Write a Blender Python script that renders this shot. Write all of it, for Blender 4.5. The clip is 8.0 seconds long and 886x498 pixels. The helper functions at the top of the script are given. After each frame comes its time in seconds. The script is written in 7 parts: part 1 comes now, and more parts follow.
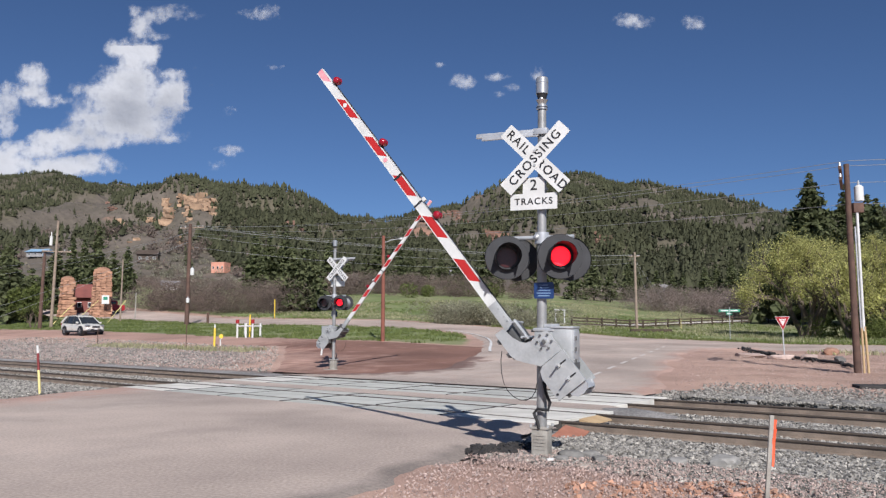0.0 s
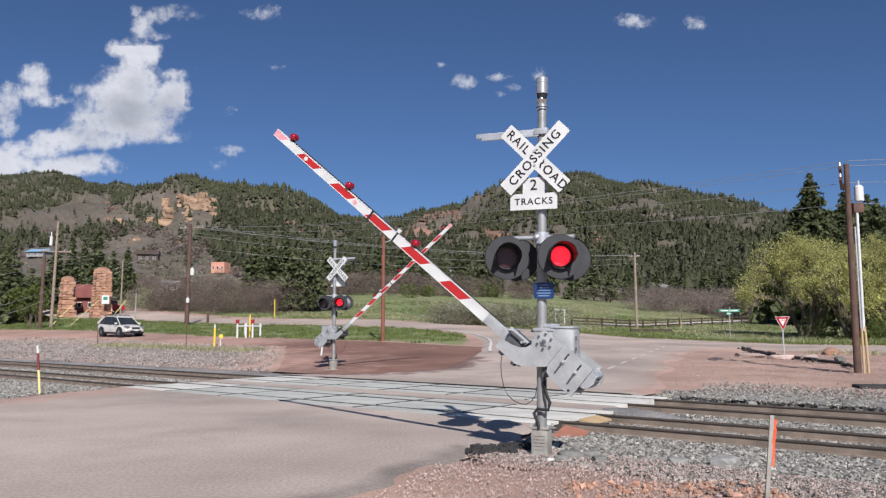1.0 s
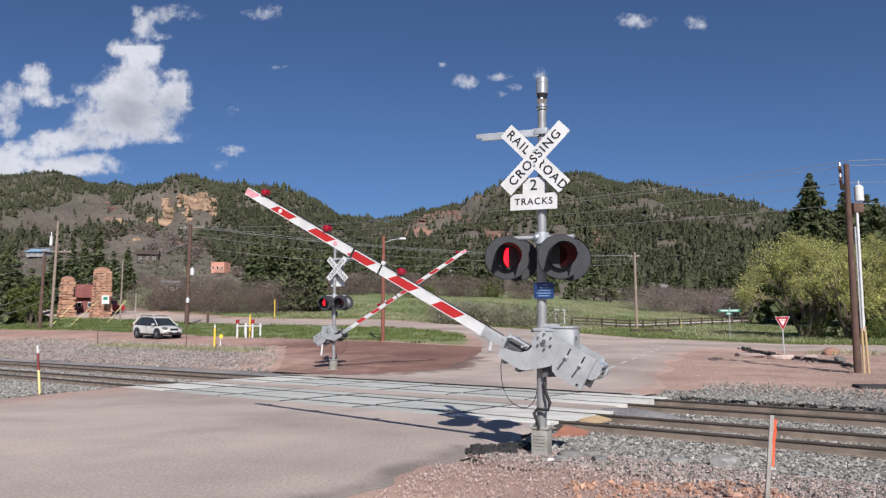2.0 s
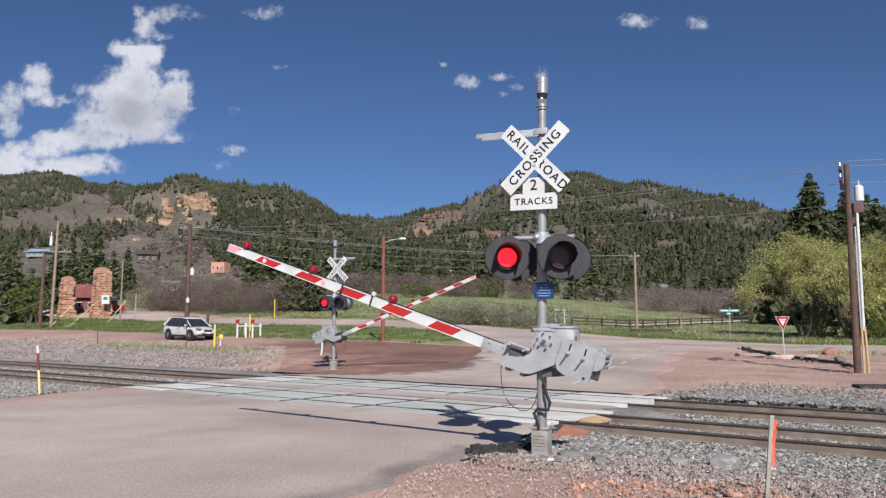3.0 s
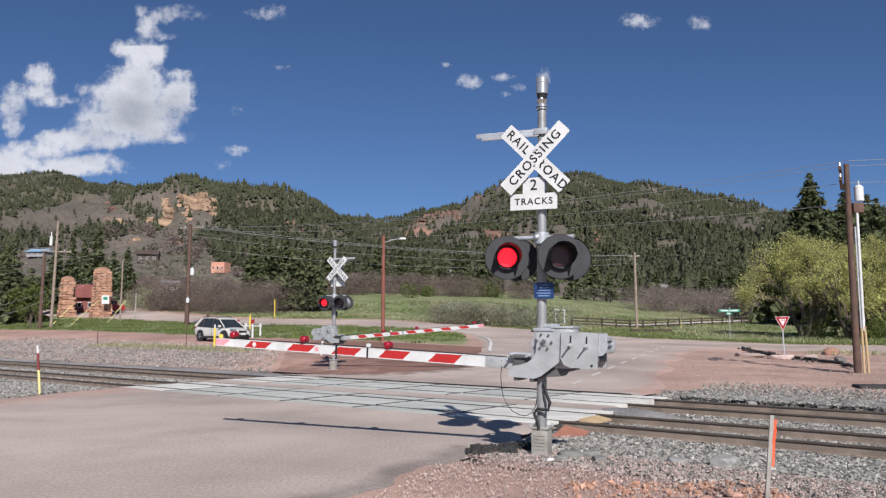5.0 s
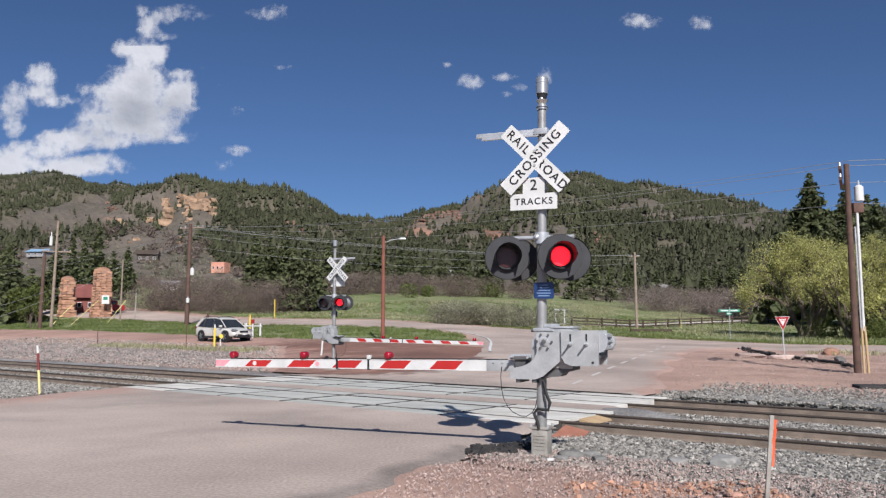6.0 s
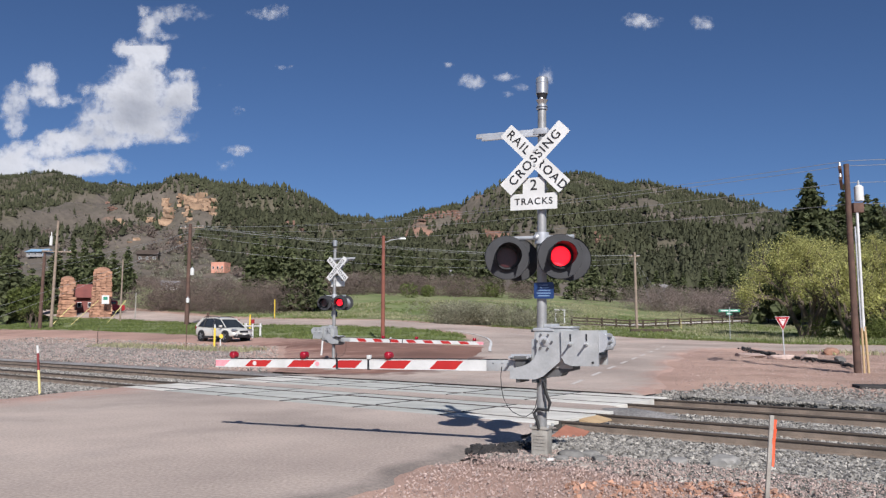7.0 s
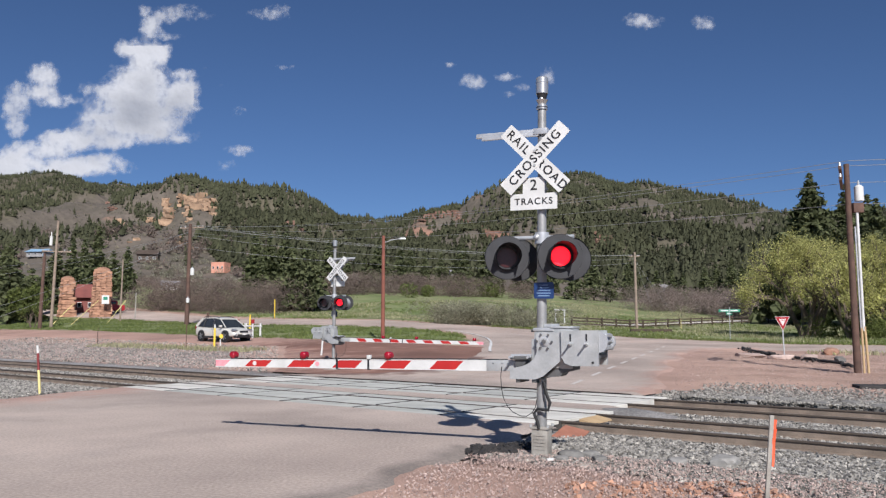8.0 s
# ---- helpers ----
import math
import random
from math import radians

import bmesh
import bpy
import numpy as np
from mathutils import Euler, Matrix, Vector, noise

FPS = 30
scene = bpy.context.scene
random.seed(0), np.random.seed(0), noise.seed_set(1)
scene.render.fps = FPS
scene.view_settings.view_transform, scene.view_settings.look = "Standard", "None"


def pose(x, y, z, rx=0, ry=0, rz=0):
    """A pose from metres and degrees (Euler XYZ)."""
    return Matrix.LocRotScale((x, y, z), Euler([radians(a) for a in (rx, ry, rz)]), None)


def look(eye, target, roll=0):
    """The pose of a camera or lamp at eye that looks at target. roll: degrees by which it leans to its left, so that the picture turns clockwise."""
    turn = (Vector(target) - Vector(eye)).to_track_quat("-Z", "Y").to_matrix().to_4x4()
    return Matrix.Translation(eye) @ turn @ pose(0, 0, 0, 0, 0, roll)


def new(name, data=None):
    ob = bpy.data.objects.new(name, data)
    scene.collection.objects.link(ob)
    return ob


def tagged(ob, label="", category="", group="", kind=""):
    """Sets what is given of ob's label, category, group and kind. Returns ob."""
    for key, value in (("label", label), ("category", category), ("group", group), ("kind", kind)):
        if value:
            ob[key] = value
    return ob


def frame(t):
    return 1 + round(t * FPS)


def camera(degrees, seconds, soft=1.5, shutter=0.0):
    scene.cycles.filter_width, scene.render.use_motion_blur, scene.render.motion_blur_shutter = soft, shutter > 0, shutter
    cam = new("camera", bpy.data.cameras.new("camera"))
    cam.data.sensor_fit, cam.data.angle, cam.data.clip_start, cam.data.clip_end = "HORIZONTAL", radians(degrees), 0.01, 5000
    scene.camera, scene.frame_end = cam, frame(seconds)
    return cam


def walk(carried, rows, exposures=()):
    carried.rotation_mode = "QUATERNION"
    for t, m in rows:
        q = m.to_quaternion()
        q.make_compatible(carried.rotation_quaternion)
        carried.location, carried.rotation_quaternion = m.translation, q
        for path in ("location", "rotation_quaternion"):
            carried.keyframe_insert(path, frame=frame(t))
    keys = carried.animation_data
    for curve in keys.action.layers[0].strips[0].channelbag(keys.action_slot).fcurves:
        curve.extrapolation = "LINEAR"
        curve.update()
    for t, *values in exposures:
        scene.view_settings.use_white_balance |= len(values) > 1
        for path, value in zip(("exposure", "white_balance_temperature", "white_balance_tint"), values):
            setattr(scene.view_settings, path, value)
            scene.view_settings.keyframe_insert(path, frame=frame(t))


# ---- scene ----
# ---------------------------------------------------------------- camera
cam = camera(58.5, 8.0, soft=1.3)
EYE = pose(0, 0, 1.73, 95.71, 0, 0)
walk(cam, [(0, EYE), (8, EYE)], exposures=[(0, 0.37, 6250, 13), (8, 0.37, 6250, 13)])

# ---------------------------------------------------------------- world and sun
SUN_FROM = Vector((0.19, -1.0, 0.76)).normalized()
sky_world = bpy.data.worlds.new("sky")
scene.world = sky_world
sky_world.use_nodes = True
wn = sky_world.node_tree
sky_tex = wn.nodes.new("ShaderNodeTexSky")
sky_tex.sky_type = "NISHITA"
sky_tex.sun_disc = False
sky_tex.sun_elevation = math.asin(SUN_FROM.z)
sky_tex.sun_rotation = math.atan2(SUN_FROM.x, SUN_FROM.y)
sky_tex.altitude = 2200
sky_tex.air_density = 0.9
sky_tex.dust_density = 3.0
sky_tex.ozone_density = 7.0
wn.links.new(sky_tex.outputs[0], wn.nodes["Background"].inputs[0])
wn.nodes["Background"].inputs[1].default_value = 0.058
sun_data = bpy.data.lights.new("sun", "SUN")
sun_data.energy, sun_data.angle, sun_data.color = 4.6, radians(0.55), (1.0, 0.965, 0.91)
sun = new("sun", sun_data)
sun.matrix_world = look(SUN_FROM * 50, (0, 0, 0))


# ---------------------------------------------------------------- materials
def mat(name, c1, c2=None, rough=0.8, metal=0.0, scale=8.0, fine=90.0, bump=0.15, emit=0.0, random_tint=0.0, coords="Object", leafy=0.0):
    """A surface with large blotches between c1 and c2, fine grain and relief."""
    m = bpy.data.materials.new(name)
    m.use_nodes = True
    nt = m.node_tree
    b = nt.nodes["Principled BSDF"]
    b.inputs["Roughness"].default_value, b.inputs["Metallic"].default_value = rough, metal
    c2 = c2 or tuple(v * 0.78 for v in c1)
    tc = nt.nodes.new("ShaderNodeTexCoord")
    n1 = nt.nodes.new("ShaderNodeTexNoise")
    n1.inputs["Scale"].default_value, n1.inputs["Detail"].default_value = scale, 6
    n2 = nt.nodes.new("ShaderNodeTexNoise")
    n2.inputs["Scale"].default_value, n2.inputs["Detail"].default_value = fine, 3
    for n in (n1, n2):
        nt.links.new(tc.outputs[coords], n.inputs["Vector"])
    add = nt.nodes.new("ShaderNodeMath")
    add.operation = "MULTIPLY_ADD"
    add.inputs[1].default_value = 0.45
    nt.links.new(n2.outputs[0], add.inputs[0])
    nt.links.new(n1.outputs[0], add.inputs[2])
    ramp = nt.nodes.new("ShaderNodeValToRGB")
    ramp.color_ramp.elements[0].position, ramp.color_ramp.elements[1].position = 0.52, 0.92
    ramp.color_ramp.elements[0].color, ramp.color_ramp.elements[1].color = (*c2, 1), (*c1, 1)
    nt.links.new(add.outputs[0], ramp.inputs[0])
    col = ramp.outputs[0]
    if random_tint:
        info = nt.nodes.new("ShaderNodeObjectInfo")
        geo = nt.nodes.new("ShaderNodeNewGeometry")
        s = nt.nodes.new("ShaderNodeMath")
        s.operation = "ADD"
        nt.links.new(info.outputs["Random"], s.inputs[0])
        nt.links.new(geo.outputs["Random Per Island"], s.inputs[1])
        fr = nt.nodes.new("ShaderNodeMath")
        fr.operation = "FRACT"
        nt.links.new(s.outputs[0], fr.inputs[0])
        mr = nt.nodes.new("ShaderNodeMapRange")
        mr.inputs[3].default_value, mr.inputs[4].default_value = 1 - random_tint, 1 + random_tint
        nt.links.new(fr.outputs[0], mr.inputs[0])
        hs = nt.nodes.new("ShaderNodeHueSaturation")
        nt.links.new(mr.outputs[0], hs.inputs["Value"])
        nt.links.new(col, hs.inputs["Color"])
        col = hs.outputs[0]
    nt.links.new(col, b.inputs["Base Color"])
    if emit:
        nt.links.new(col, b.inputs["Emission Color"])
        b.inputs["Emission Strength"].default_value = emit
    if bump:
        bp = nt.nodes.new("ShaderNodeBump")
        bp.inputs["Strength"].default_value, bp.inputs["Distance"].default_value = bump, 0.02
        nt.links.new(n2.outputs[0], bp.inputs["Height"])
        nt.links.new(bp.outputs[0], b.inputs["Normal"])
    if leafy:
        tl = nt.nodes.new("ShaderNodeBsdfTranslucent")
        mx = nt.nodes.new("ShaderNodeMixShader")
        mx.inputs[0].default_value = leafy
        nt.links.new(col, tl.inputs["Color"])
        nt.links.new(b.outputs[0], mx.inputs[1])
        nt.links.new(tl.outputs[0], mx.inputs[2])
        nt.links.new(mx.outputs[0], nt.nodes["Material Output"].inputs["Surface"])
        b.inputs["Specular IOR Level"].default_value = 0.2
    return m


M_ALU = mat("galvanized aluminium", (0.58, 0.59, 0.60), (0.42, 0.43, 0.44), 0.4, 0.45, 5, 60, 0.05)
M_MAST = mat("dull mast aluminium", (0.36, 0.36, 0.35), (0.25, 0.25, 0.245), 0.45, 0.4, 4, 60, 0.05)
M_STEEL = mat("galvanized steel plate", (0.47, 0.48, 0.475), (0.36, 0.37, 0.365), 0.5, 0.35, 5, 45, 0.06)
M_DARKSTEEL = mat("dull dark steel", (0.15, 0.15, 0.148), (0.09, 0.09, 0.088), 0.55, 0.35, 5, 45, 0.10)
M_BELL = mat("brushed bell aluminium", (0.56, 0.56, 0.55), (0.40, 0.40, 0.39), 0.32, 0.7, 4, 60, 0.03)
M_CAST = mat("weathered grey casting", (0.36, 0.34, 0.30), (0.24, 0.22, 0.19), 0.75, 0.1, 6, 70, 0.15)
M_BLACK = mat("black painted metal", (0.022, 0.023, 0.026), (0.012, 0.012, 0.014), 0.55, 0.0, 6, 80, 0.05)
M_RUBBER = mat("black rubber", (0.02, 0.02, 0.02), (0.012, 0.012, 0.012), 0.7, 0.0)
M_WHITE = mat("white reflective sheeting", (0.64, 0.64, 0.62), (0.52, 0.52, 0.50), 0.45, 0.0, 3, 50, 0.02)
M_RED = mat("red reflective sheeting", (0.46, 0.022, 0.02), (0.36, 0.018, 0.016), 0.4, 0.0, 3, 50, 0.02)
M_PINK = mat("faded red sheeting", (0.72, 0.33, 0.36), (0.66, 0.22, 0.26), 0.5, 0.0, 9, 60, 0.02)
M_INK = mat("black sign ink", (0.015, 0.015, 0.017), (0.012, 0.012, 0.013), 0.5)
M_BLUE = mat("blue sign sheeting", (0.012, 0.040, 0.135), (0.01, 0.033, 0.11), 0.4)
M_PALEBLUE = mat("pale blue sign ink", (0.20, 0.30, 0.46), (0.17, 0.26, 0.40), 0.5)
M_LIT = mat("lit red lamp lens", (1.0, 0.03, 0.05), (1.0, 0.012, 0.03), 0.4, 0.0, 60, 180, 0.0, emit=1.7)
M_LITBASE = mat("glowing red lens between the diodes", (0.85, 0.006, 0.018), (0.6, 0.002, 0.008), 0.4, 0.0, 60, 180, 0.0, emit=0.85)
M_DARKLENS = mat("unlit red lamp lens", (0.07, 0.014, 0.014), (0.04, 0.008, 0.008), 0.25, 0.0, 60, 150, 0.1)
M_REDLAMP = mat("red plastic lamp cover", (0.33, 0.008, 0.022), (0.22, 0.005, 0.014), 0.25)
M_RAILHEAD = mat("worn rail steel, dark head", (0.105, 0.083, 0.066), (0.07, 0.055, 0.045), 0.6, 0.15, 2, 30, 0.02)
M_RAIL = mat("rusty brown rail steel", (0.26, 0.205, 0.16), (0.15, 0.118, 0.092), 0.75, 0.1, 3, 50, 0.1)
M_SLEEPER = mat("weathered timber sleeper", (0.16, 0.13, 0.11), (0.09, 0.075, 0.065), 0.9, 0, 3, 60, 0.4, random_tint=0.25)
M_STONE = mat("grey ballast stone", (0.335, 0.315, 0.28), (0.175, 0.165, 0.147), 0.95, 0, 4, 30, 0.3, random_tint=0.65)
M_PANEL = mat("pale crossing concrete", (0.49, 0.49, 0.445), (0.36, 0.365, 0.33), 0.85, 0, 2.0, 40, 0.15, random_tint=0.07)
M_PANEL_PALE = mat("whitewashed crossing concrete", (0.66, 0.64, 0.58), (0.46, 0.44, 0.39), 0.85, 0, 1.6, 30, 0.15, random_tint=0.07)
M_GROOVE = mat("dark flangeway rubber", (0.06, 0.055, 0.05), (0.04, 0.036, 0.032), 0.9)
M_FADEDPAINT = mat("faded lane paint", (0.62, 0.58, 0.54), (0.47, 0.43, 0.39), 0.8, 0, 5, 60, 0.1)
M_ROADPAINT = mat("worn white road paint", (0.72, 0.72, 0.70), (0.5, 0.49, 0.47), 0.7, 0, 5, 60, 0.1)
M_POLE = mat("dark brown utility pole wood", (0.13, 0.075, 0.055), (0.07, 0.042, 0.033), 0.9, 0, 3, 40, 0.3)
M_POLE_GREY = mat("weathered grey pole wood", (0.30, 0.235, 0.18), (0.2, 0.155, 0.12), 0.9, 0, 3, 40, 0.3)
M_RED_POLE = mat("reddish brown pole wood", (0.24, 0.085, 0.055), (0.15, 0.055, 0.04), 0.85, 0, 3, 40, 0.3)
M_YELLOW = mat("yellow marker plastic", (0.78, 0.55, 0.06), (0.68, 0.47, 0.05), 0.5)
M_PALEYELLOW = mat("pale faded yellow plastic", (0.72, 0.62, 0.27), (0.62, 0.53, 0.22), 0.6)
M_DARKRED = mat("dark red sleeve", (0.22, 0.03, 0.03), (0.15, 0.022, 0.022), 0.6)
M_ORANGE = mat("orange flag tape", (0.85, 0.13, 0.05), (0.75, 0.10, 0.04), 0.6)
M_TIMBER_FENCE = mat("dark brown fence timber", (0.085, 0.06, 0.042), (0.055, 0.04, 0.028), 0.9, 0, 2, 30, 0.2, random_tint=0.2)
M_LIMB = mat("grey-brown willow bark", (0.15, 0.115, 0.088), (0.085, 0.064, 0.05), 0.95, 0, 3, 25, 0.5)
M_BARK = mat("dark rough bark", (0.085, 0.065, 0.05), (0.05, 0.038, 0.03), 0.95, 0, 3, 25, 0.5)
M_CONIFER = mat("dark pine needles", (0.125, 0.14, 0.065), (0.07, 0.082, 0.04), 0.8, 0, 0.6, 9, 0.0, random_tint=0.3, leafy=0.25)
M_FOREST = mat("hillside pine forest", (0.078, 0.082, 0.044), (0.052, 0.056, 0.032), 0.85, 0, 0.02, 0.6, 0.0, random_tint=0.3, leafy=0.2)
M_WILLOW = mat("fresh yellow-green willow leaves", (0.48, 0.47, 0.175), (0.34, 0.335, 0.125), 0.7, 0, 0.5, 8, 0.0, random_tint=0.35, leafy=0.45)
M_GREENBUSH = mat("young green shrub leaves", (0.17, 0.20, 0.06), (0.085, 0.105, 0.035), 0.75, 0, 0.5, 8, 0.0, random_tint=0.35, leafy=0.4)
M_SCRUB = mat("leafless purple-brown scrub oak", (0.23, 0.18, 0.15), (0.13, 0.10, 0.085), 0.9, 0, 0.25, 5, 0.0, random_tint=0.35, leafy=0.3)
M_SCRUB_PALE = mat("pale mauve leafless brush", (0.30, 0.24, 0.21), (0.17, 0.135, 0.115), 0.9, 0, 0.25, 5, 0.0, random_tint=0.35, leafy=0.3)
M_SLOPESCRUB = mat("dull grey-brown slope scrub", (0.125, 0.108, 0.078), (0.085, 0.077, 0.055), 0.95, 0, 0.05, 0.8, 0.0, random_tint=0.4)
M_BLOSSOM = mat("grey-green blossoming brush", (0.34, 0.33, 0.24), (0.17, 0.165, 0.11), 0.85, 0, 0.5, 6, 0.0, random_tint=0.45, leafy=0.35)
M_GRASS = mat("spring grass blades", (0.20, 0.235, 0.08), (0.125, 0.16, 0.052), 0.8, 0, 0.4, 8, 0.0, random_tint=0.4, leafy=0.4)
M_DRYGRASS = mat("dry straw grass blades", (0.46, 0.44, 0.28), (0.28, 0.275, 0.145), 0.85, 0, 0.4, 8, 0.0, random_tint=0.4, leafy=0.4)
M_SANDSTONE = mat("warm sandstone", (0.42, 0.235, 0.15), (0.27, 0.145, 0.095), 0.9, 0, 1.5, 20, 0.3, random_tint=0.3)
M_CRAG = mat("tan hillside crag", (0.40, 0.265, 0.17), (0.23, 0.15, 0.095), 0.9, 0, 0.12, 0.9, 0.3, random_tint=0.3)
M_REDROOF = mat("dull red roofing", (0.22, 0.07, 0.055), (0.15, 0.05, 0.042), 0.8, 0, 1, 20, 0.2)
M_SALMON = mat("salmon pink stucco", (0.62, 0.30, 0.21), (0.55, 0.26, 0.185), 0.9, 0, 0.6, 10, 0.1)
M_DARKWOOD = mat("dark brown house siding", (0.085, 0.06, 0.045), (0.055, 0.04, 0.03), 0.85, 0, 1, 14, 0.1)
M_BLUEHOUSE = mat("light blue siding", (0.22, 0.36, 0.50), (0.18, 0.30, 0.42), 0.8, 0, 1, 14, 0.1)
M_GREYHOUSE = mat("grey house siding", (0.30, 0.29, 0.29), (0.22, 0.215, 0.215), 0.8, 0, 1, 14, 0.1)
M_CARPAINT = mat("pearl beige car paint", (0.62, 0.60, 0.55), (0.57, 0.55, 0.50), 0.25, 0.15, 2, 60, 0.0)
M_CARGLASS = mat("dark tinted car glass", (0.03, 0.035, 0.04), (0.02, 0.024, 0.028), 0.06, 0.0, 2, 30, 0.0)
M_TYRE = mat("black tyre rubber", (0.018, 0.018, 0.018), (0.012, 0.012, 0.012), 0.85)
M_CHROME = mat("grey alloy", (0.5, 0.5, 0.5), (0.4, 0.4, 0.4), 0.3, 0.8, 3, 30, 0.0)
M_GREENSIGN = mat("green street sign sheeting", (0.02, 0.22, 0.13), (0.017, 0.18, 0.11), 0.45)
M_YIELDRED = mat("yield sign red", (0.33, 0.015, 0.02), (0.27, 0.012, 0.016), 0.45)
M_RUSTPLATE = mat("rusty red steel plate", (0.36, 0.155, 0.10), (0.27, 0.11, 0.07), 0.8, 0, 4, 50, 0.2)
M_TIMBER_NEW = mat("raw cut timber", (0.50, 0.36, 0.20), (0.40, 0.27, 0.145), 0.85, 0, 4, 50, 0.2)
M_REDROCK = mat("red sandstone rubble", (0.50, 0.29, 0.215), (0.38, 0.21, 0.155), 0.95, 0, 3, 20, 0.4, random_tint=0.35)
M_ORANGESTONE = mat("orange sandstone chips", (0.46, 0.265, 0.18), (0.35, 0.19, 0.125), 0.95, 0, 3, 20, 0.4, random_tint=0.3)
M_LEDGE = mat("muted red hillside ledge", (0.25, 0.14, 0.10), (0.17, 0.10, 0.075), 0.95, 0, 0.08, 0.8, 0.3, random_tint=0.3)
M_GREYROCK = mat("grey broken rock", (0.27, 0.26, 0.24), (0.17, 0.163, 0.15), 0.95, 0, 3, 20, 0.4, random_tint=0.3)
M_WIRE = mat("pale weathered wire", (0.27, 0.27, 0.27), (0.20, 0.20, 0.20), 0.5)
M_DARKASPHALT = mat("black asphalt crumbs", (0.04, 0.036, 0.034), (0.025, 0.023, 0.022), 0.9, 0, 5, 40, 0.5)


def layered(name, base, layers, rough=0.92, bump=0.4, fine=45.0, grain=0.35):
    """A ground surface: base colours, then layers (attribute, colour_a, colour_b, noise scale, sharpness) laid over it by plan attributes."""
    m = bpy.data.materials.new(name)
    m.use_nodes = True
    nt = m.node_tree
    b = nt.nodes["Principled BSDF"]
    b.inputs["Roughness"].default_value = rough
    geo = nt.nodes.new("ShaderNodeNewGeometry")

    def noise_tex(scale, detail=6):
        n = nt.nodes.new("ShaderNodeTexNoise")
        n.inputs["Scale"].default_value, n.inputs["Detail"].default_value = scale, detail
        nt.links.new(geo.outputs["Position"], n.inputs["Vector"])
        return n.outputs[0]

    def blend(fac, a, c):
        x = nt.nodes.new("ShaderNodeMix")
        x.data_type = "RGBA"
        nt.links.new(fac, x.inputs[0])
        for socket, v in ((x.inputs[6], a), (x.inputs[7], c)):
            if isinstance(v, tuple):
                socket.default_value = (*v, 1)
            else:
                nt.links.new(v, socket)
        return x.outputs[2]

    def ranged(src, lo, hi):
        r = nt.nodes.new("ShaderNodeMapRange")
        r.inputs[1].default_value, r.inputs[2].default_value = lo, hi
        nt.links.new(src, r.inputs[0])
        return r.outputs[0]

    col = blend(ranged(noise_tex(base[2]), 0.35, 0.65), base[0], base[1])
    for attr, ca, cb, scale, sharp in layers:
        at = nt.nodes.new("ShaderNodeAttribute")
        at.attribute_name = attr
        ad = nt.nodes.new("ShaderNodeMath")
        ad.operation = "ADD"
        nt.links.new(at.outputs["Fac"], ad.inputs[0])
        nt.links.new(ranged(noise_tex(scale * 2.3, 8), 0.0, 1.0), ad.inputs[1])
        fac = ranged(ad.outputs[0], 1.0 - sharp, 1.0 + sharp)
        col = blend(fac, col, blend(ranged(noise_tex(scale), 0.36, 0.64), ca, cb))
    g0 = ranged(noise_tex(fine, 4), 0.3, 0.7)
    gm = ranged(noise_tex(0.22, 9), 0.33, 0.67)
    mixg = nt.nodes.new("ShaderNodeMath")
    mixg.operation = "MULTIPLY_ADD"
    mixg.inputs[1].default_value = 0.5
    half_g = nt.nodes.new("ShaderNodeMath")
    half_g.operation = "MULTIPLY"
    half_g.inputs[1].default_value = 0.5
    nt.links.new(g0, half_g.inputs[0])
    nt.links.new(gm, mixg.inputs[0])
    nt.links.new(half_g.outputs[0], mixg.inputs[2])
    g1 = mixg.outputs[0]
    dark = nt.nodes.new("ShaderNodeMapRange")
    dark.inputs[3].default_value, dark.inputs[4].default_value = 1 - grain, 1 + grain * 1.05
    nt.links.new(g1, dark.inputs[0])
    hs = nt.nodes.new("ShaderNodeHueSaturation")
    nt.links.new(dark.outputs[0], hs.inputs["Value"])
    nt.links.new(col, hs.inputs["Color"])
    nt.links.new(hs.outputs[0], b.inputs["Base Color"])
    bp = nt.nodes.new("ShaderNodeBump")
    bp.inputs["Strength"].default_value, bp.inputs["Distance"].default_value = bump, 0.03
    nt.links.new(g1, bp.inputs["Height"])
    nt.links.new(bp.outputs[0], b.inputs["Normal"])
    return m


M_GROUND = layered("red dirt, grass and hillside", ((0.43, 0.285, 0.22), (0.345, 0.225, 0.178), 0.35),
                   [("sand", (0.44, 0.30, 0.23), (0.285, 0.185, 0.142), 0.45, 0.3), ("gravel", (0.32, 0.275, 0.25), (0.225, 0.19, 0.172), 0.6, 0.2),
                    ("grass", (0.135, 0.175, 0.055), (0.20, 0.21, 0.095), 0.13, 0.18),
                    ("hill", (0.125, 0.102, 0.082), (0.085, 0.073, 0.054), 0.02, 0.15),
                    ("redsoil", (0.27, 0.145, 0.10), (0.20, 0.125, 0.09), 0.02, 0.10),
                    ("wood", (0.075, 0.068, 0.042), (0.10, 0.085, 0.058), 0.03, 0.2)])
M_GRAVEL = mat("pinkish grey fine gravel", (0.47, 0.365, 0.32), (0.34, 0.255, 0.22), 0.95, 0, 3, 20, 0.3, random_tint=0.4)
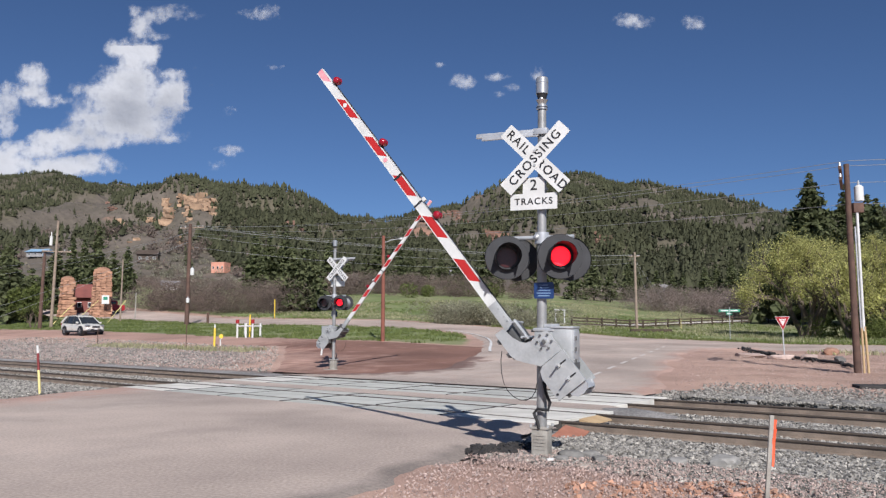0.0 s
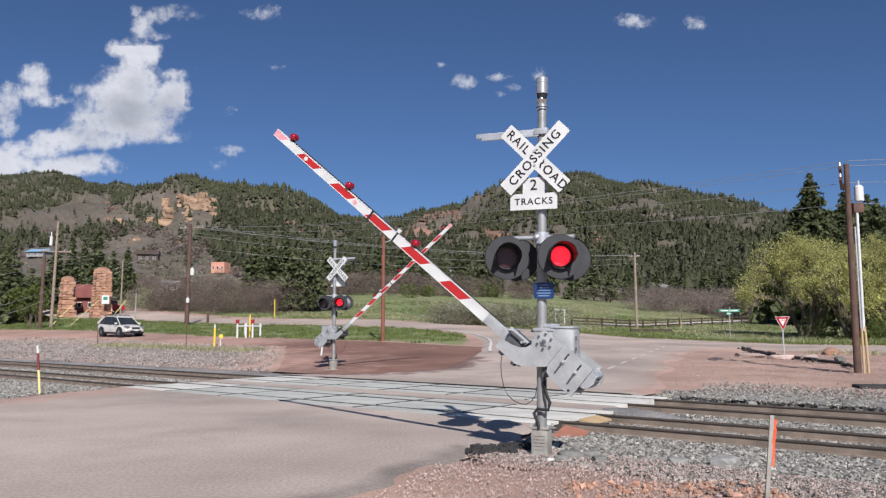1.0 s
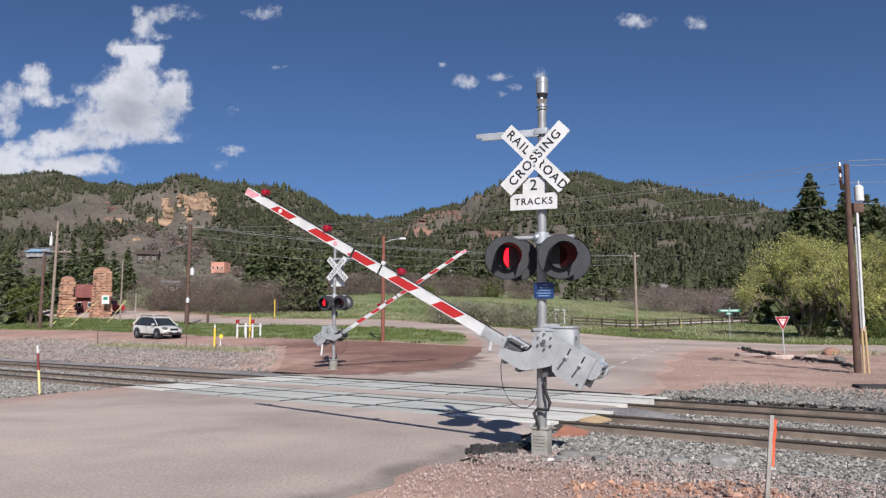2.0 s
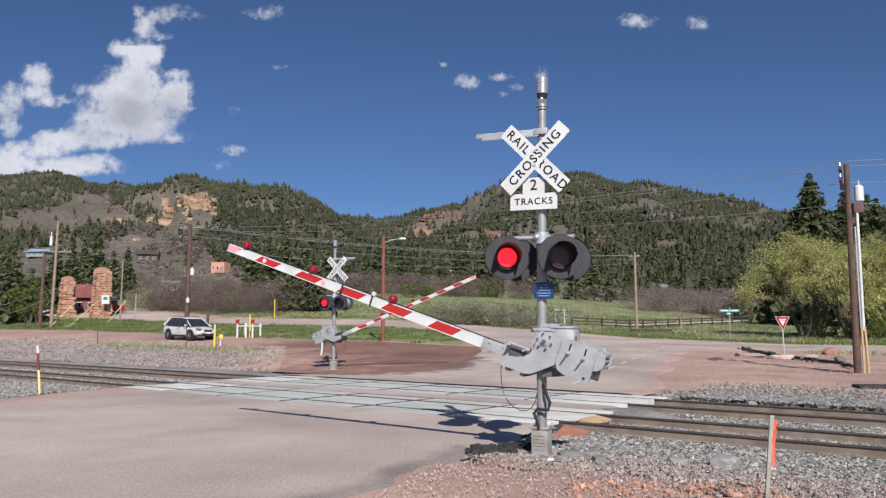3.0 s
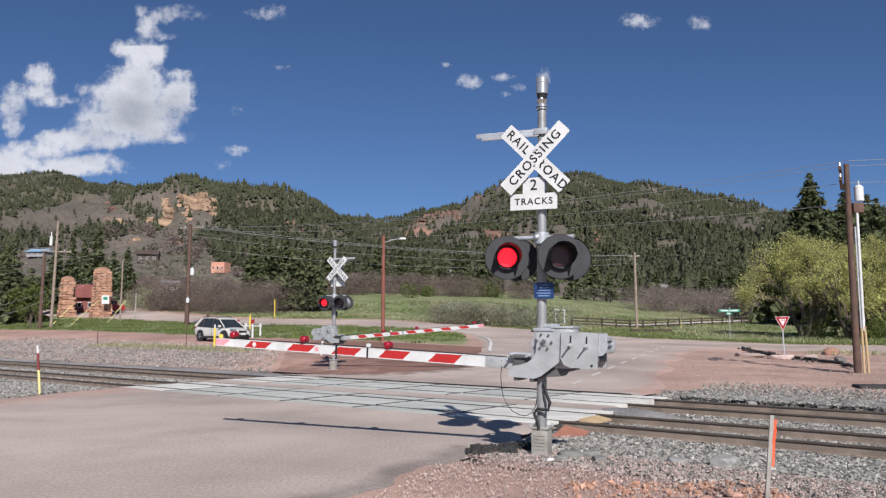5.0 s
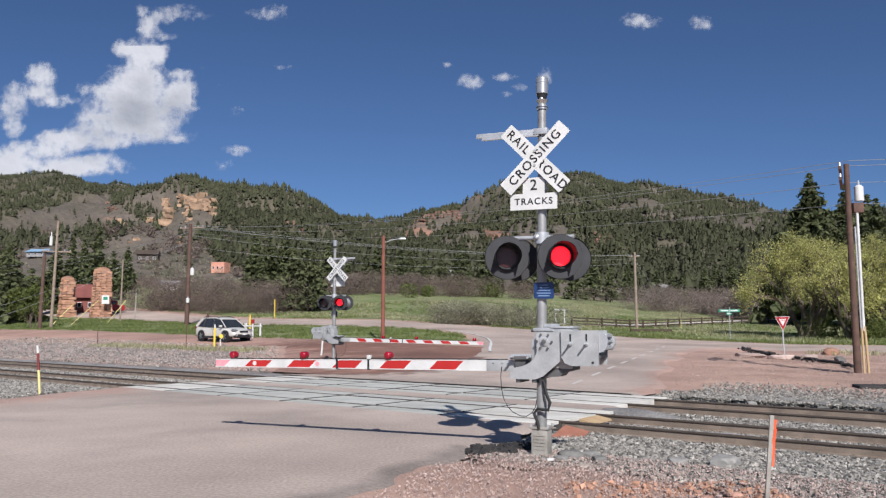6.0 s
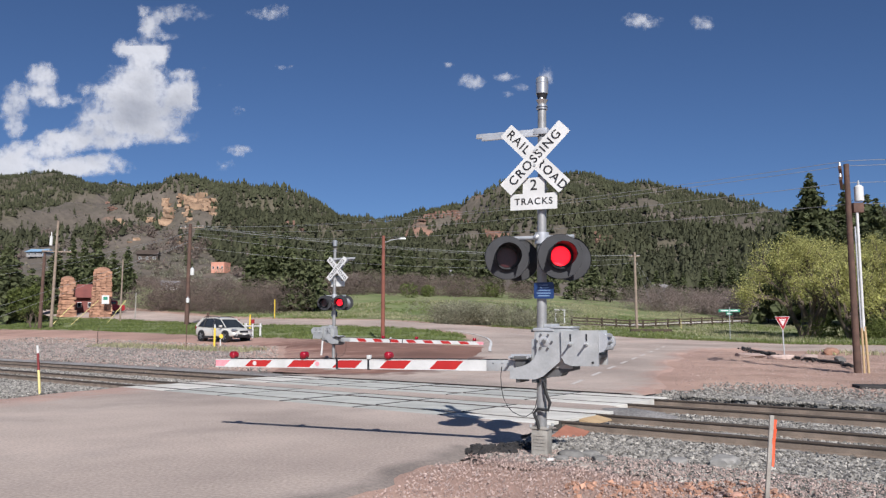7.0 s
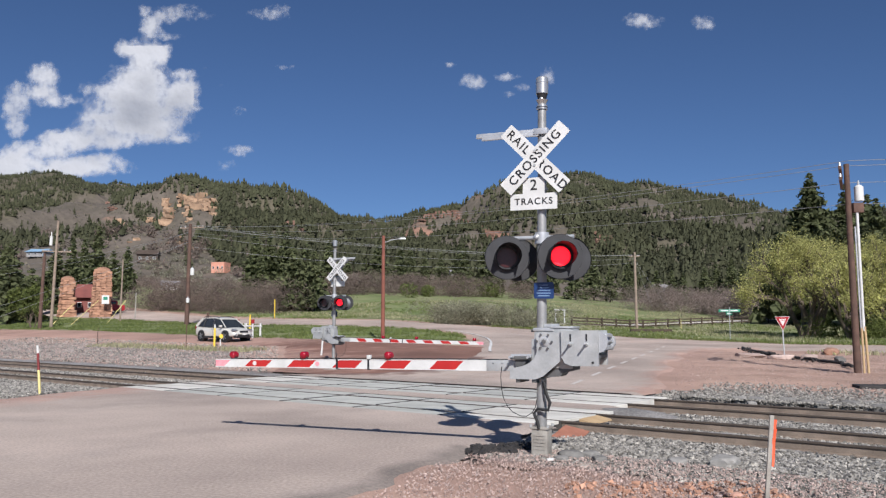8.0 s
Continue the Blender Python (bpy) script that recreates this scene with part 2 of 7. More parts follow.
M_ASPHALT = layered("pinkish worn asphalt", ((0.425, 0.348, 0.295), (0.37, 0.303, 0.257), 0.35),
                    [("worn", (0.285, 0.24, 0.208), (0.325, 0.268, 0.23), 0.5, 0.25),
                     ("dusty", (0.42, 0.275, 0.22), (0.38, 0.255, 0.205), 0.7, 0.2),
                     ("grime", (0.20, 0.168, 0.145), (0.25, 0.21, 0.18), 0.8, 0.35),
                     ("wet", (0.14, 0.085, 0.068), (0.175, 0.11, 0.088), 0.8, 0.15)], rough=0.85, bump=0.35, fine=22, grain=0.42)
M_DIRTROAD = layered("packed red dirt road", ((0.40, 0.25, 0.195), (0.33, 0.205, 0.16), 0.4),
                     [("wet", (0.17, 0.085, 0.06), (0.21, 0.11, 0.08), 0.5, 0.2)], bump=0.25)
M_BALLAST = layered("grey crushed ballast", ((0.30, 0.285, 0.27), (0.22, 0.21, 0.2), 1.2),
                    [("dusty", (0.36, 0.24, 0.19), (0.30, 0.20, 0.16), 0.9, 0.2)], bump=1.0, fine=26, grain=0.6)

# ---------------------------------------------------------------- mesh helpers
UP = Vector((0, 0, 1))


def bm_new():
    return bmesh.new()


def box(bm, c, size, rot=None, bevel=0.0):
    m = Matrix.Translation(c) @ (rot.to_4x4() if rot else Matrix()) @ Matrix.Diagonal((*size, 1))
    r = bmesh.ops.create_cube(bm, size=1, matrix=m)
    if bevel:
        edges = list({e for v in r["verts"] for e in v.link_edges})
        bmesh.ops.bevel(bm, geom=edges, offset=bevel, segments=2, affect="EDGES", profile=0.6)
    return bm


def tube(bm, p0, p1, r0, r1=None, seg=14, caps=True):
    p0, p1 = Vector(p0), Vector(p1)
    d = p1 - p0
    m = Matrix.Translation((p0 + p1) / 2) @ d.to_track_quat("Z", "Y").to_matrix().to_4x4()
    bmesh.ops.create_cone(bm, cap_ends=caps, segments=seg, radius1=r0, radius2=r0 if r1 is None else r1, depth=d.length, matrix=m)
    return bm


def chain(bm, pts, r, seg=6):
    """One continuous bent tube through the points."""
    pts = [Vector(p) for p in pts]
    rings = []
    for i, p in enumerate(pts):
        d = (pts[min(i + 1, len(pts) - 1)] - pts[max(i - 1, 0)]).normalized()
        side = d.cross(Vector((0.31, 0.17, 0.93)) if abs(d.z) < 0.9 else Vector((1, 0.2, 0))).normalized()
        other = d.cross(side)
        rings.append([bm.verts.new(p + (side * math.cos(6.2832 * k / seg) + other * math.sin(6.2832 * k / seg)) * r) for k in range(seg)])
    for a, b in zip(rings, rings[1:]):
        for k in range(seg):
            bm.faces.new((a[k], a[(k + 1) % seg], b[(k + 1) % seg], b[k]))
    bm.faces.new(list(reversed(rings[0])))
    bm.faces.new(rings[-1])
    bmesh.ops.recalc_face_normals(bm, faces=bm.faces)
    return bm


def slab(bm, outline, a, b, axes="xz"):
    """A plate: an outline in two axes, thick from a to b along the third."""
    def put(p, h):
        return (p[0], h, p[1]) if axes == "xz" else (p[0], p[1], h) if axes == "xy" else (h, p[0], p[1])
    v1 = [bm.verts.new(put(p, a)) for p in outline]
    v2 = [bm.verts.new(put(p, b)) for p in outline]
    bm.faces.new(v1)
    bm.faces.new(list(reversed(v2)))
    for i in range(len(outline)):
        j = (i + 1) % len(outline)
        bm.faces.new((v1[j], v1[i], v2[i], v2[j]))
    bmesh.ops.recalc_face_normals(bm, faces=bm.faces)
    return bm


def sphere(bm, c, r, sub=2, squash=(1, 1, 1)):
    bmesh.ops.create_icosphere(bm, subdivisions=sub, radius=r, matrix=Matrix.Translation(c) @ Matrix.Diagonal((*squash, 1)))
    return bm


def finish(bm, name, material, smooth=False):
    me = bpy.data.meshes.new(name)
    if smooth:
        for f in bm.faces:
            f.smooth = True
        for e in bm.edges:
            if len(e.link_faces) == 2 and e.calc_face_angle(0) > 0.6:
                e.smooth = False
    bm.to_mesh(me)
    bm.free()
    me.materials.append(material)
    return me


def part(name, bm, material, parent, label="", smooth=True, at=None):
    ob = new(name, finish(bm, name, material, smooth))
    ob.parent = parent
    if at is not None:
        ob.matrix_basis = at
    return tagged(ob, label)


def thing(name, m, label, category, group="", kind=""):
    ob = new(name)
    ob.empty_display_size = 0.2
    ob.matrix_basis = m
    return tagged(ob, label, category, group, kind)


def single(name, bm, material, label, category, group="", kind="", smooth=False, m=None):
    ob = new(name, finish(bm, name, material, smooth))
    if m is not None:
        ob.matrix_basis = m
    return tagged(ob, label, category, group, kind)


def from_arrays(name, verts, faces, material, smooth=False):
    me = bpy.data.meshes.new(name)
    me.from_pydata(np.asarray(verts).tolist(), [], np.asarray(faces).tolist() if isinstance(faces, np.ndarray) else faces)
    me.materials.append(material)
    if smooth:
        me.polygons.foreach_set("use_smooth", [True] * len(me.polygons))
    return me


def attribute(me, name, values):
    at = me.attributes.new(name, "FLOAT", "POINT")
    at.data.foreach_set("value", np.asarray(values, dtype=np.float32))


# ---------------------------------------------------------------- lie of the land
TN = np.array((0.625, 0.78))      # across the tracks, away from the eye
TU = np.array((0.78, -0.625))     # along the tracks
TRACK_YAW = math.degrees(math.atan2(-0.625, 0.78))


def plan(u, n):
    return (TU[0] * u + TN[0] * n) / 0.999, (TU[1] * u + TN[1] * n) / 0.999


RIDGE = [(-0.7126, 0.1815, 1500), (-0.5679, 0.183, 1500), (-0.5318, 0.1867, 1500), (-0.4955, 0.1845, 1450), (-0.4591, 0.1793, 1350), (-0.4299, 0.1742, 1250), (-0.3937, 0.1742, 1100), (-0.3504, 0.1786, 1000), (-0.3141, 0.1764, 1000), (-0.2777, 0.1683, 1000), (-0.2414, 0.152, 1000), (-0.2053, 0.152, 1000), (-0.169, 0.1418, 1000), (-0.1327, 0.1272, 1000), (-0.1001, 0.117, 1050), (-0.0606, 0.1265, 1150), (-0.0173, 0.1392, 1250), (0.026, 0.1436, 1300), (0.0621, 0.1516, 1300), (0.0912, 0.1655, 1300), (0.1202, 0.1736, 1300), (0.1565, 0.1809, 1300), (0.1855, 0.1809, 1300), (0.2216, 0.1743, 1300), (0.2649, 0.1707, 1300), (0.3009, 0.1633, 1300), (0.344, 0.156, 1300), (0.3869, 0.1429, 1300), (0.4226, 0.1341, 1300), (0.4439, 0.1268, 1300), (0.4798, 0.1239, 1300), (0.5646, 0.1203, 1300), (0.7315, 0.1167, 1300)]  # bearing, height, distance of the skyline


def vnoise(x, y, scale, seed=0.0):
    """Smooth noise, -1 to 1, over arrays."""
    out, amp = 0, 1
    rng = np.random.RandomState(int(seed * 7) + 3)
    for o in range(5):
        for k in range(4):
            th, ph = rng.uniform(0, 6.28), rng.uniform(0, 6.28)
            fr = rng.uniform(0.7, 1.4) * 2 ** o / scale
            out = out + amp * 0.45 * np.sin((x * math.cos(th) + y * math.sin(th)) * fr * 6.28 + ph + 1.7 * np.sin((x * math.sin(th) - y * math.cos(th)) * fr * 3.1))
        amp *= 0.5
    return np.clip(out / 1.6, -1, 1)


def land(x, y):
    """Height of the ground, without the cutting of the tracks."""
    x, y = np.asarray(x, float), np.asarray(y, float)
    n = 0.625 * x + 0.78 * y
    a = x / np.maximum(y, 1)
    w = np.interp(a, [-.6, -.45, -.28, -.076, .24, .43, .55], [1.5, 1.4, 1, .86, .31, .18, .18])
    z = .075 * np.maximum(n - 22, 0) * w
    z = np.minimum(z, 14) + .04 * np.clip(y - 100, 0, 160)
    ra, re, rr = np.array(RIDGE).T
    e, far = np.interp(a, ra, re), np.interp(a, ra, rr)
    foot = 230.0
    t = np.maximum(y - foot, 0) / (far - foot)
    top = far * e - 0.8
    up = np.clip(t, 0, 1)
    rise = (top - z) * (0.62 * up + 0.38 * up * up * (3 - 2 * up))
    rise = rise - np.maximum(t - 1, 0) * (top * 0.9)
    rough = vnoise(x, y, 330, 1) * 26 * np.clip(4 * up * (1 - up), 0, 1) * (t < 1)
    rough = rough + vnoise(x, y, 90, 2) * 5 * np.clip(5 * up, 0, 1) * np.clip(6 * (1 - up), 0.15, 1)
    return z + np.where(t > 0, np.maximum(rise + rough, -z), 0)


def on_slope(a, e):
    """Where the hillside shows at a bearing and a height, both as tangents."""
    ys = np.linspace(150, 1500, 2700)
    hit = np.nonzero(land(a * ys, ys) >= 1.73 + e * ys)[0]
    y = float(ys[hit[0]]) if len(hit) else 900.0
    return a * y, y


def ground_z(x, y):
    return float(land(np.array([x]), np.array([y]))[0])


def scene_ground():
    cols = np.linspace(-1.3, 1.3, 330)
    rows = np.concatenate([np.linspace(-150, -4, 14), np.linspace(-2, 60, 110), np.geomspace(61, 230, 70), np.geomspace(236, 2300, 170)])
    A, Y = np.meshgrid(cols, rows)
    X = A * (np.maximum(Y, 0) + 40)
    Z = land(X, Y)
    N, U = .625 * X + .78 * Y, .78 * X - .625 * Y
    dip = np.clip(np.minimum(N - 8.7, 21.1 - N) / 0.8, 0, 1)
    dip = dip * 0.42
    Z = Z - dip - 0.03 + np.where(Y < 60, np.where(N > 21.2, 0.035, 0.012) * vnoise(X, Y, 2.5, 5), 0)
    road_u = -4.4 - 0.262 * N
    verge = np.clip((U - road_u) / 3, 0, 1) * (N < 8.7) * (Y < 30)
    Z = Z + verge * (0.03 + 0.03 * vnoise(X, Y, 3.1, 8))
    R, C = A.shape
    idx = np.arange(R * C).reshape(R, C)
    faces = np.stack([idx[:-1, :-1], idx[:-1, 1:], idx[1:, 1:], idx[1:, :-1]], -1).reshape(-1, 4)
    me = from_arrays("ground", np.stack([X, Y, Z], -1).reshape(-1, 3), faces, M_GROUND, True)
    ap = X / np.maximum(Y, 1)
    field = np.clip((N - 62.5) / 3, 0, 1) * np.clip((240 - Y) / 40, 0, 1) * 0.85
    island = np.clip(np.minimum(N - 36.0, 51.5 - N) / 1.5, 0, 1) * np.clip((edge_l(N) - 0.4 - U) / 1.5, 0, 1) * 0.9
    verge_right = np.clip(np.minimum(N - 44, 60 - N) / 3, 0, 1) * np.clip((U + 9) / 4, 0, 1) * 0.55
    grass = np.maximum.reduce([field, island, verge_right])
    gravel = np.clip(np.minimum(N - 20.0, 30.5 - N) / 3, 0, 1) * np.clip((X + 6) / -6, 0, 1) * 0.72
    gravel = np.maximum(gravel, np.clip(1 - np.abs(N - 15.9) / 7.2, 0, 1) * 0.8)
    hill = np.clip((Y - 195) / 40, 0, 1)
    red = np.clip(hill - 0.5, 0, 1) * (0.42 + 0.3 * vnoise(X, Y, 260, 11))
    ra, re, rr = np.array(RIDGE).T
    up = (Y - 230) / (np.interp(ap, ra, rr) - 230)
    wood = np.where(Y > 255, np.clip(wooded(ap, up, X, Y), 0, 1) * 0.85, 0)
    sand = np.clip((U - edge_r(N)) / 2.5, 0, 1) * np.clip(np.minimum(N - 21.5, 48 - N) / 4, 0, 1) * (0.62 + 0.25 * np.sin(N * 1.9 + 0.25 * U))
    red = np.maximum(red, np.where(Y > 300, 0.52 * red_band(ap, up), 0))
    for nm, v in (("grass", grass), ("gravel", gravel), ("hill", hill), ("redsoil", red), ("wood", wood), ("sand", sand)):
        attribute(me, nm, v.ravel())
    tagged(new("ground", me), "red dirt ground with grass rising to scrubby hills", "ground", kind="structure")


def ribbon(name, ns, left, right, cols, lift, material, label, attrs=None, tuck=0.0):
    """A sheet laid over the land between two edges given as u over n."""
    N = np.repeat(np.asarray(ns)[:, None], cols, 1)
    T = np.repeat(np.linspace(0, 1, cols)[None, :], len(ns), 0)
    ul, ur = left(N), right(N)
    U = ul + (ur - ul) * T
    X, Y = plan(U, N)
    Z = land(X, Y) + lift
    Z[:, 0] -= lift + 0.05
    Z[:, -1] -= lift + 0.05
    if tuck:
        Z[0] -= tuck
        Z[-1] -= tuck
    R, C = N.shape
    idx = np.arange(R * C).reshape(R, C)
    faces = np.stack([idx[:-1, :-1], idx[:-1, 1:], idx[1:, 1:], idx[1:, :-1]], -1).reshape(-1, 4)
    me = from_arrays(name, np.stack([X, Y, Z], -1).reshape(-1, 3), faces, material, True)
    for k, fn in (attrs or {}).items():
        attribute(me, k, fn(U, N, X, Y, T).ravel())
    return tagged(new(name, me), label, name.split("_")[-1], kind="structure")


def edge_r(n):
    return np.interp(n, [-40, 6.1, 9.4, 21.4, 26.4, 34.2, 43.9, 49, 52], [6.0, -6.0, -6.9, -9.4, -11.3, -14.2, -17.2, -17.0, -15]) + 0.10 * np.sin(n * 3.1) * (n < 22) + 0.06 * np.sin(n * 7.7) * (n < 13) + 0.25 * np.sin(n * 0.9) * (n > 22)


def edge_l(n):
    return np.interp(n, [-40, 0, 8.7, 13.2, 19.5, 24.3, 32.1, 40.5, 47.3, 51, 52], [-11, -19, -21, -22.6, -23.4, -19.6, -23.5, -29.2, -35.4, -41.1, -43]) + 0.08 * np.sin(n * 2.3)


def scene_roads():
    def dirty_edge(u, n, x, y, t):
        """Dark grime along the broken near edge of the road."""
        return 0.95 * np.clip(1.15 - np.abs(edge_r(n) - u - 0.12) / 0.42, 0, 1) * np.clip((n - 2) / 3, 0, 1) * (n < 9.6)

    asphalt = {"grime": dirty_edge, "worn": lambda u, n, x, y, t: 0.42 * np.exp(-((t - 0.3) / 0.09) ** 2) + 0.38 * np.exp(-((t - 0.66) / 0.10) ** 2) + 0.45 * np.clip((t - 0.9) / 0.1, 0, 1),
               "dusty": lambda u, n, x, y, t: 0.85 * np.clip(1 - t / 0.26, 0, 1) * (n < 13) + 0.5 * np.clip(1 - np.abs(t - 1) / 0.1, 0, 1) * (n > 20) + 0.25 * (n > 19.3),
               "wet": lambda u, n, x, y, t: 0.85 * np.clip(1 - t / 0.28, 0, 1) * np.clip(np.minimum(n - 19.2, 31 - n) / 1.5, 0, 1)}
    ribbon("road_near", np.concatenate([np.linspace(-38, -2, 20), np.linspace(-1.5, 12.5, 60)]), edge_l, edge_r, 70, 0.0, M_ASPHALT, "pinkish worn asphalt road before the tracks", asphalt)
    ribbon("road_middle", np.linspace(15.42, 16.46, 6), lambda n: n * 0 - 23.2, lambda n: edge_r(n) + 0.3, 40, -0.004, M_ASPHALT, "asphalt strip between the two tracks", asphalt)
    ribbon("road_far", np.linspace(19.42, 52, 90), edge_l, edge_r, 50, 0.022, M_ASPHALT, "pinkish asphalt road beyond the tracks", asphalt)
    ribbon("main_road", np.linspace(50.8, 61.6, 14), lambda n: n * 0 - 190, lambda n: n * 0 + 60, 160, 0.03, M_ASPHALT, "asphalt main road parallel to the tracks", {"dusty": lambda u, n, x, y, t: 0.35 + 0 * u}, tuck=0.07)
    ribbon("dirt_road", np.linspace(31.3, 36.2, 12), lambda n: n * 0 - 190, lambda n: -24 - 0 * n, 140, 0.016, M_DIRTROAD, "packed red dirt frontage road",
           {"wet": lambda u, n, x, y, t: 0.75 * np.clip((u + 46) / 10, 0, 1)}, tuck=0.05)
    ribbon("dirt_apron", np.linspace(20.6, 33.5, 24), lambda n: np.interp(n, [20, 26, 33.5], [-24.6, -31, -40]), lambda n: edge_l(n) + 0.6, 30, 0.006, M_DIRTROAD, "wet dark red dirt apron beside the crossing",
           {"wet": lambda u, n, x, y, t: 0.35 + 0.45 * t + 0.3 * np.clip((n - 27) / 4, 0, 1)})
    bm = bm_new()
    bend = np.polyfit([32.1, 36, 40.5, 44, 47.3, 51], [-22.8, -25.6, -28.6, -31.9, -34.9, -40.3], 3)
    pts = [(n, np.polyval(bend, n)) for n in np.linspace(33, 51, 60)]
    for (n0, u0), (n1, u1) in zip(pts, pts[1:]):
        w0 = []
        for n, u, k in ((n0, u0, 0), (n0, u0, 0.18), (n1, u1, 0.18), (n1, u1, 0)):
            x, y = plan(float(u) + k, float(n))
            w0.append(bm.verts.new((x, y, ground_z(x, y) + 0.055)))
        bm.faces.new(w0)
    single("edge_line_paint", bm, M_ROADPAINT, "white painted edge line curving round the corner", "road marking", kind="structure")
    for i in range(9):
        bm = bm_new()
        n0 = 21.5 + i * 3.1
        q = []
        for n, k in ((n0, 0), (n0, 0.15), (n0 + 1.5, 0.15), (n0 + 1.5, 0)):
            u = -12.1 - 0.315 * (n - 21.0) + k
            x, y = plan(u, n)
            q.append(bm.verts.new((x, y, ground_z(x, y) + 0.032)))
        bm.faces.new(q)
        single("lane_dash_paint", bm, M_FADEDPAINT, "faded white lane dash on the asphalt", "road marking", kind="structure")


RAIL_N = ((13.2, 14.705), (17.15, 18.655))


def rail_mesh(u0, u1, n):
    """A rail of T section, its head at road level."""
    prof = [(-.07, -.172), (.07, -.172), (.07, -.158), (.012, -.14), (.010, -.04), (.035, -.03), (.036, -.006), (.028, 0), (-.028, 0), (-.036, -.006), (-.035, -.03), (-.010, -.04), (-.012, -.14), (-.07, -.158)]
    us = np.linspace(u0, u1, 40)
    verts, faces, k = [], [], len(prof)
    for u in us:
        for dn, z in prof:
            x, y = plan(u, n + dn)
            verts.append((x, y, z))
    for i in range(len(us) - 1):
        for j in range(k):
            a, b = i * k + j, i * k + (j + 1) % k
            faces.append((a, b, b + k, a + k))
    me = from_arrays("rail", verts, faces, M_RAIL)
    me.materials.append(M_RAILHEAD)
    # dark head over a paler web: the sunlit web is painted by colour
    for i, p in enumerate(me.polygons):
        if i % k in (4, 5, 6, 7, 8, 9, 10):
            p.material_index = 1
    return me


def scene_tracks():
    # ballast bed
    prof = [(8.6, -0.05), (9.3, -0.015), (10.6, -0.03), (11.9, -0.16), (12.3, -0.15), (13.0, -0.165), (14.9, -0.165), (15.6, -0.15), (16.3, -0.15), (17.0, -0.165), (18.8, -0.165), (19.7, -0.13), (20.5, -0.06), (21.2, -0.035)]
    ns = np.linspace(8.6, 21.2, 90)
    us = np.concatenate([np.linspace(-170, -40, 60), np.linspace(-39.5, 16, 220), np.linspace(17, 60, 30)])
    U, N = np.meshgrid(us, ns)
    Z = np.interp(N, *np.array(prof).T) + 0.018 * vnoise(U, N, 0.8, 4) + 0.02 * vnoise(U, N, 3, 6)
    X, Y = plan(U, N)
    inroad = (U > -23.0) & (U < edge_r(N) + 0.2)
    Z = np.where(inroad & (N < 20), np.minimum(Z, -0.2), Z)
    Z = np.where((U > edge_l(N) - 0.2) & (U < edge_r(N) + 0.05) & ((N < 12.6) | (N > 19.3)), -0.12, Z)
    idx = np.arange(U.size).reshape(U.shape)
    faces = np.stack([idx[:-1, :-1], idx[:-1, 1:], idx[1:, 1:], idx[1:, :-1]], -1).reshape(-1, 4)
    me = from_arrays("ballast_bed", np.stack([X, Y, Z], -1).reshape(-1, 3), faces, M_BALLAST, True)
    dusty = np.clip(1 - np.minimum(N - 8.6, 21.2 - N) / 1.2, 0, 1) * 0.8
    attribute(me, "dusty", dusty.ravel())
    tagged(new("ballast_bed", me), "grey crushed stone ballast under the tracks", "ballast", kind="structure")
    sleeper = finish(box(bm_new(), (0, 0, 0), (0.23, 2.6, 0.17), bevel=0.012), "sleeper", M_SLEEPER)
    plate = finish(box(box(bm_new(), (0, 0, 0), (0.18, 0.11, 0.02)), (0.03, 0.0, 0.02), (0.03, 0.04, 0.05)), "tie_plate", M_RAIL)
    for ti, pair in enumerate(RAIL_N):
        track = thing("railway_track", pose(0, 0, 0), "rusty steel rails on weathered timber sleepers", "railway track", "parallel tracks", "structure")
        for n in pair:
            r = new("rail", rail_mesh(-165, 55, n))
            r.parent = track
            tagged(r, "worn brown rail with a dark head and paler web")
        mid = sum(pair) / 2
        rng = random.Random(5 + ti)
        for i in range(230):
            u = -70 + i * 0.53
            if -23.5 < u < -7.2:
                continue
            s = new("sleeper", sleeper)
            x, y = plan(u, mid + rng.uniform(-0.05, 0.05))
            s.parent = track
            if ti < 2 and -7.2 < u < 1:
                for n in pair:
                    for side in (-1, 1):
                        px, py = plan(u + 0.06 * side, n + side * 0.105)
                        a = new('tie_plate', plate)
                        a.parent = track
                        a.matrix_basis = pose(px, py, -0.165, 0, 0, TRACK_YAW + 4 * side)
            s.matrix_basis = pose(x, y, -0.26 + rng.uniform(-0.008, 0.008), 0, 0, TRACK_YAW + rng.uniform(-1, 1))
    # crossing panels
    for ti, pair in enumerate(RAIL_N):
        cross = thing("crossing_surface", pose(0, 0, 0), "pale concrete panels set flush between the rails", "crossing panels", "crossing surfaces", "structure")
        start = -22.4 if ti == 0 else -23.0
        bands = ((pair[0] - .66, pair[0] - .075), (pair[0] + .115, pair[1] - .115), (pair[1] + .075, pair[1] + .66))
        for bi, (n0, n1) in enumerate(bands):
            me = finish(box(bm_new(), (0, 0, 0), (2.385, n1 - n0, 0.2), bevel=0.012), "panel", M_PANEL)
            pale = finish(box(bm_new(), (0, 0, 0), (2.385, n1 - n0, 0.2), bevel=0.012), "panel", M_PANEL_PALE)
            for k in range(6):
                x, y = plan(start + 2.45 * (k + 0.5) + (0.0 if ti == 0 else 0.1), (n0 + n1) / 2)
                p = new("panel", pale if k in (0, 5) else me)
                p.parent = cross
                p.matrix_basis = pose(x, y, -0.1 - 0.004 + 0.003 * ((k * 7 + bi * 3) % 3 - 1), 0, 0, TRACK_YAW)
        bm = bm_new()
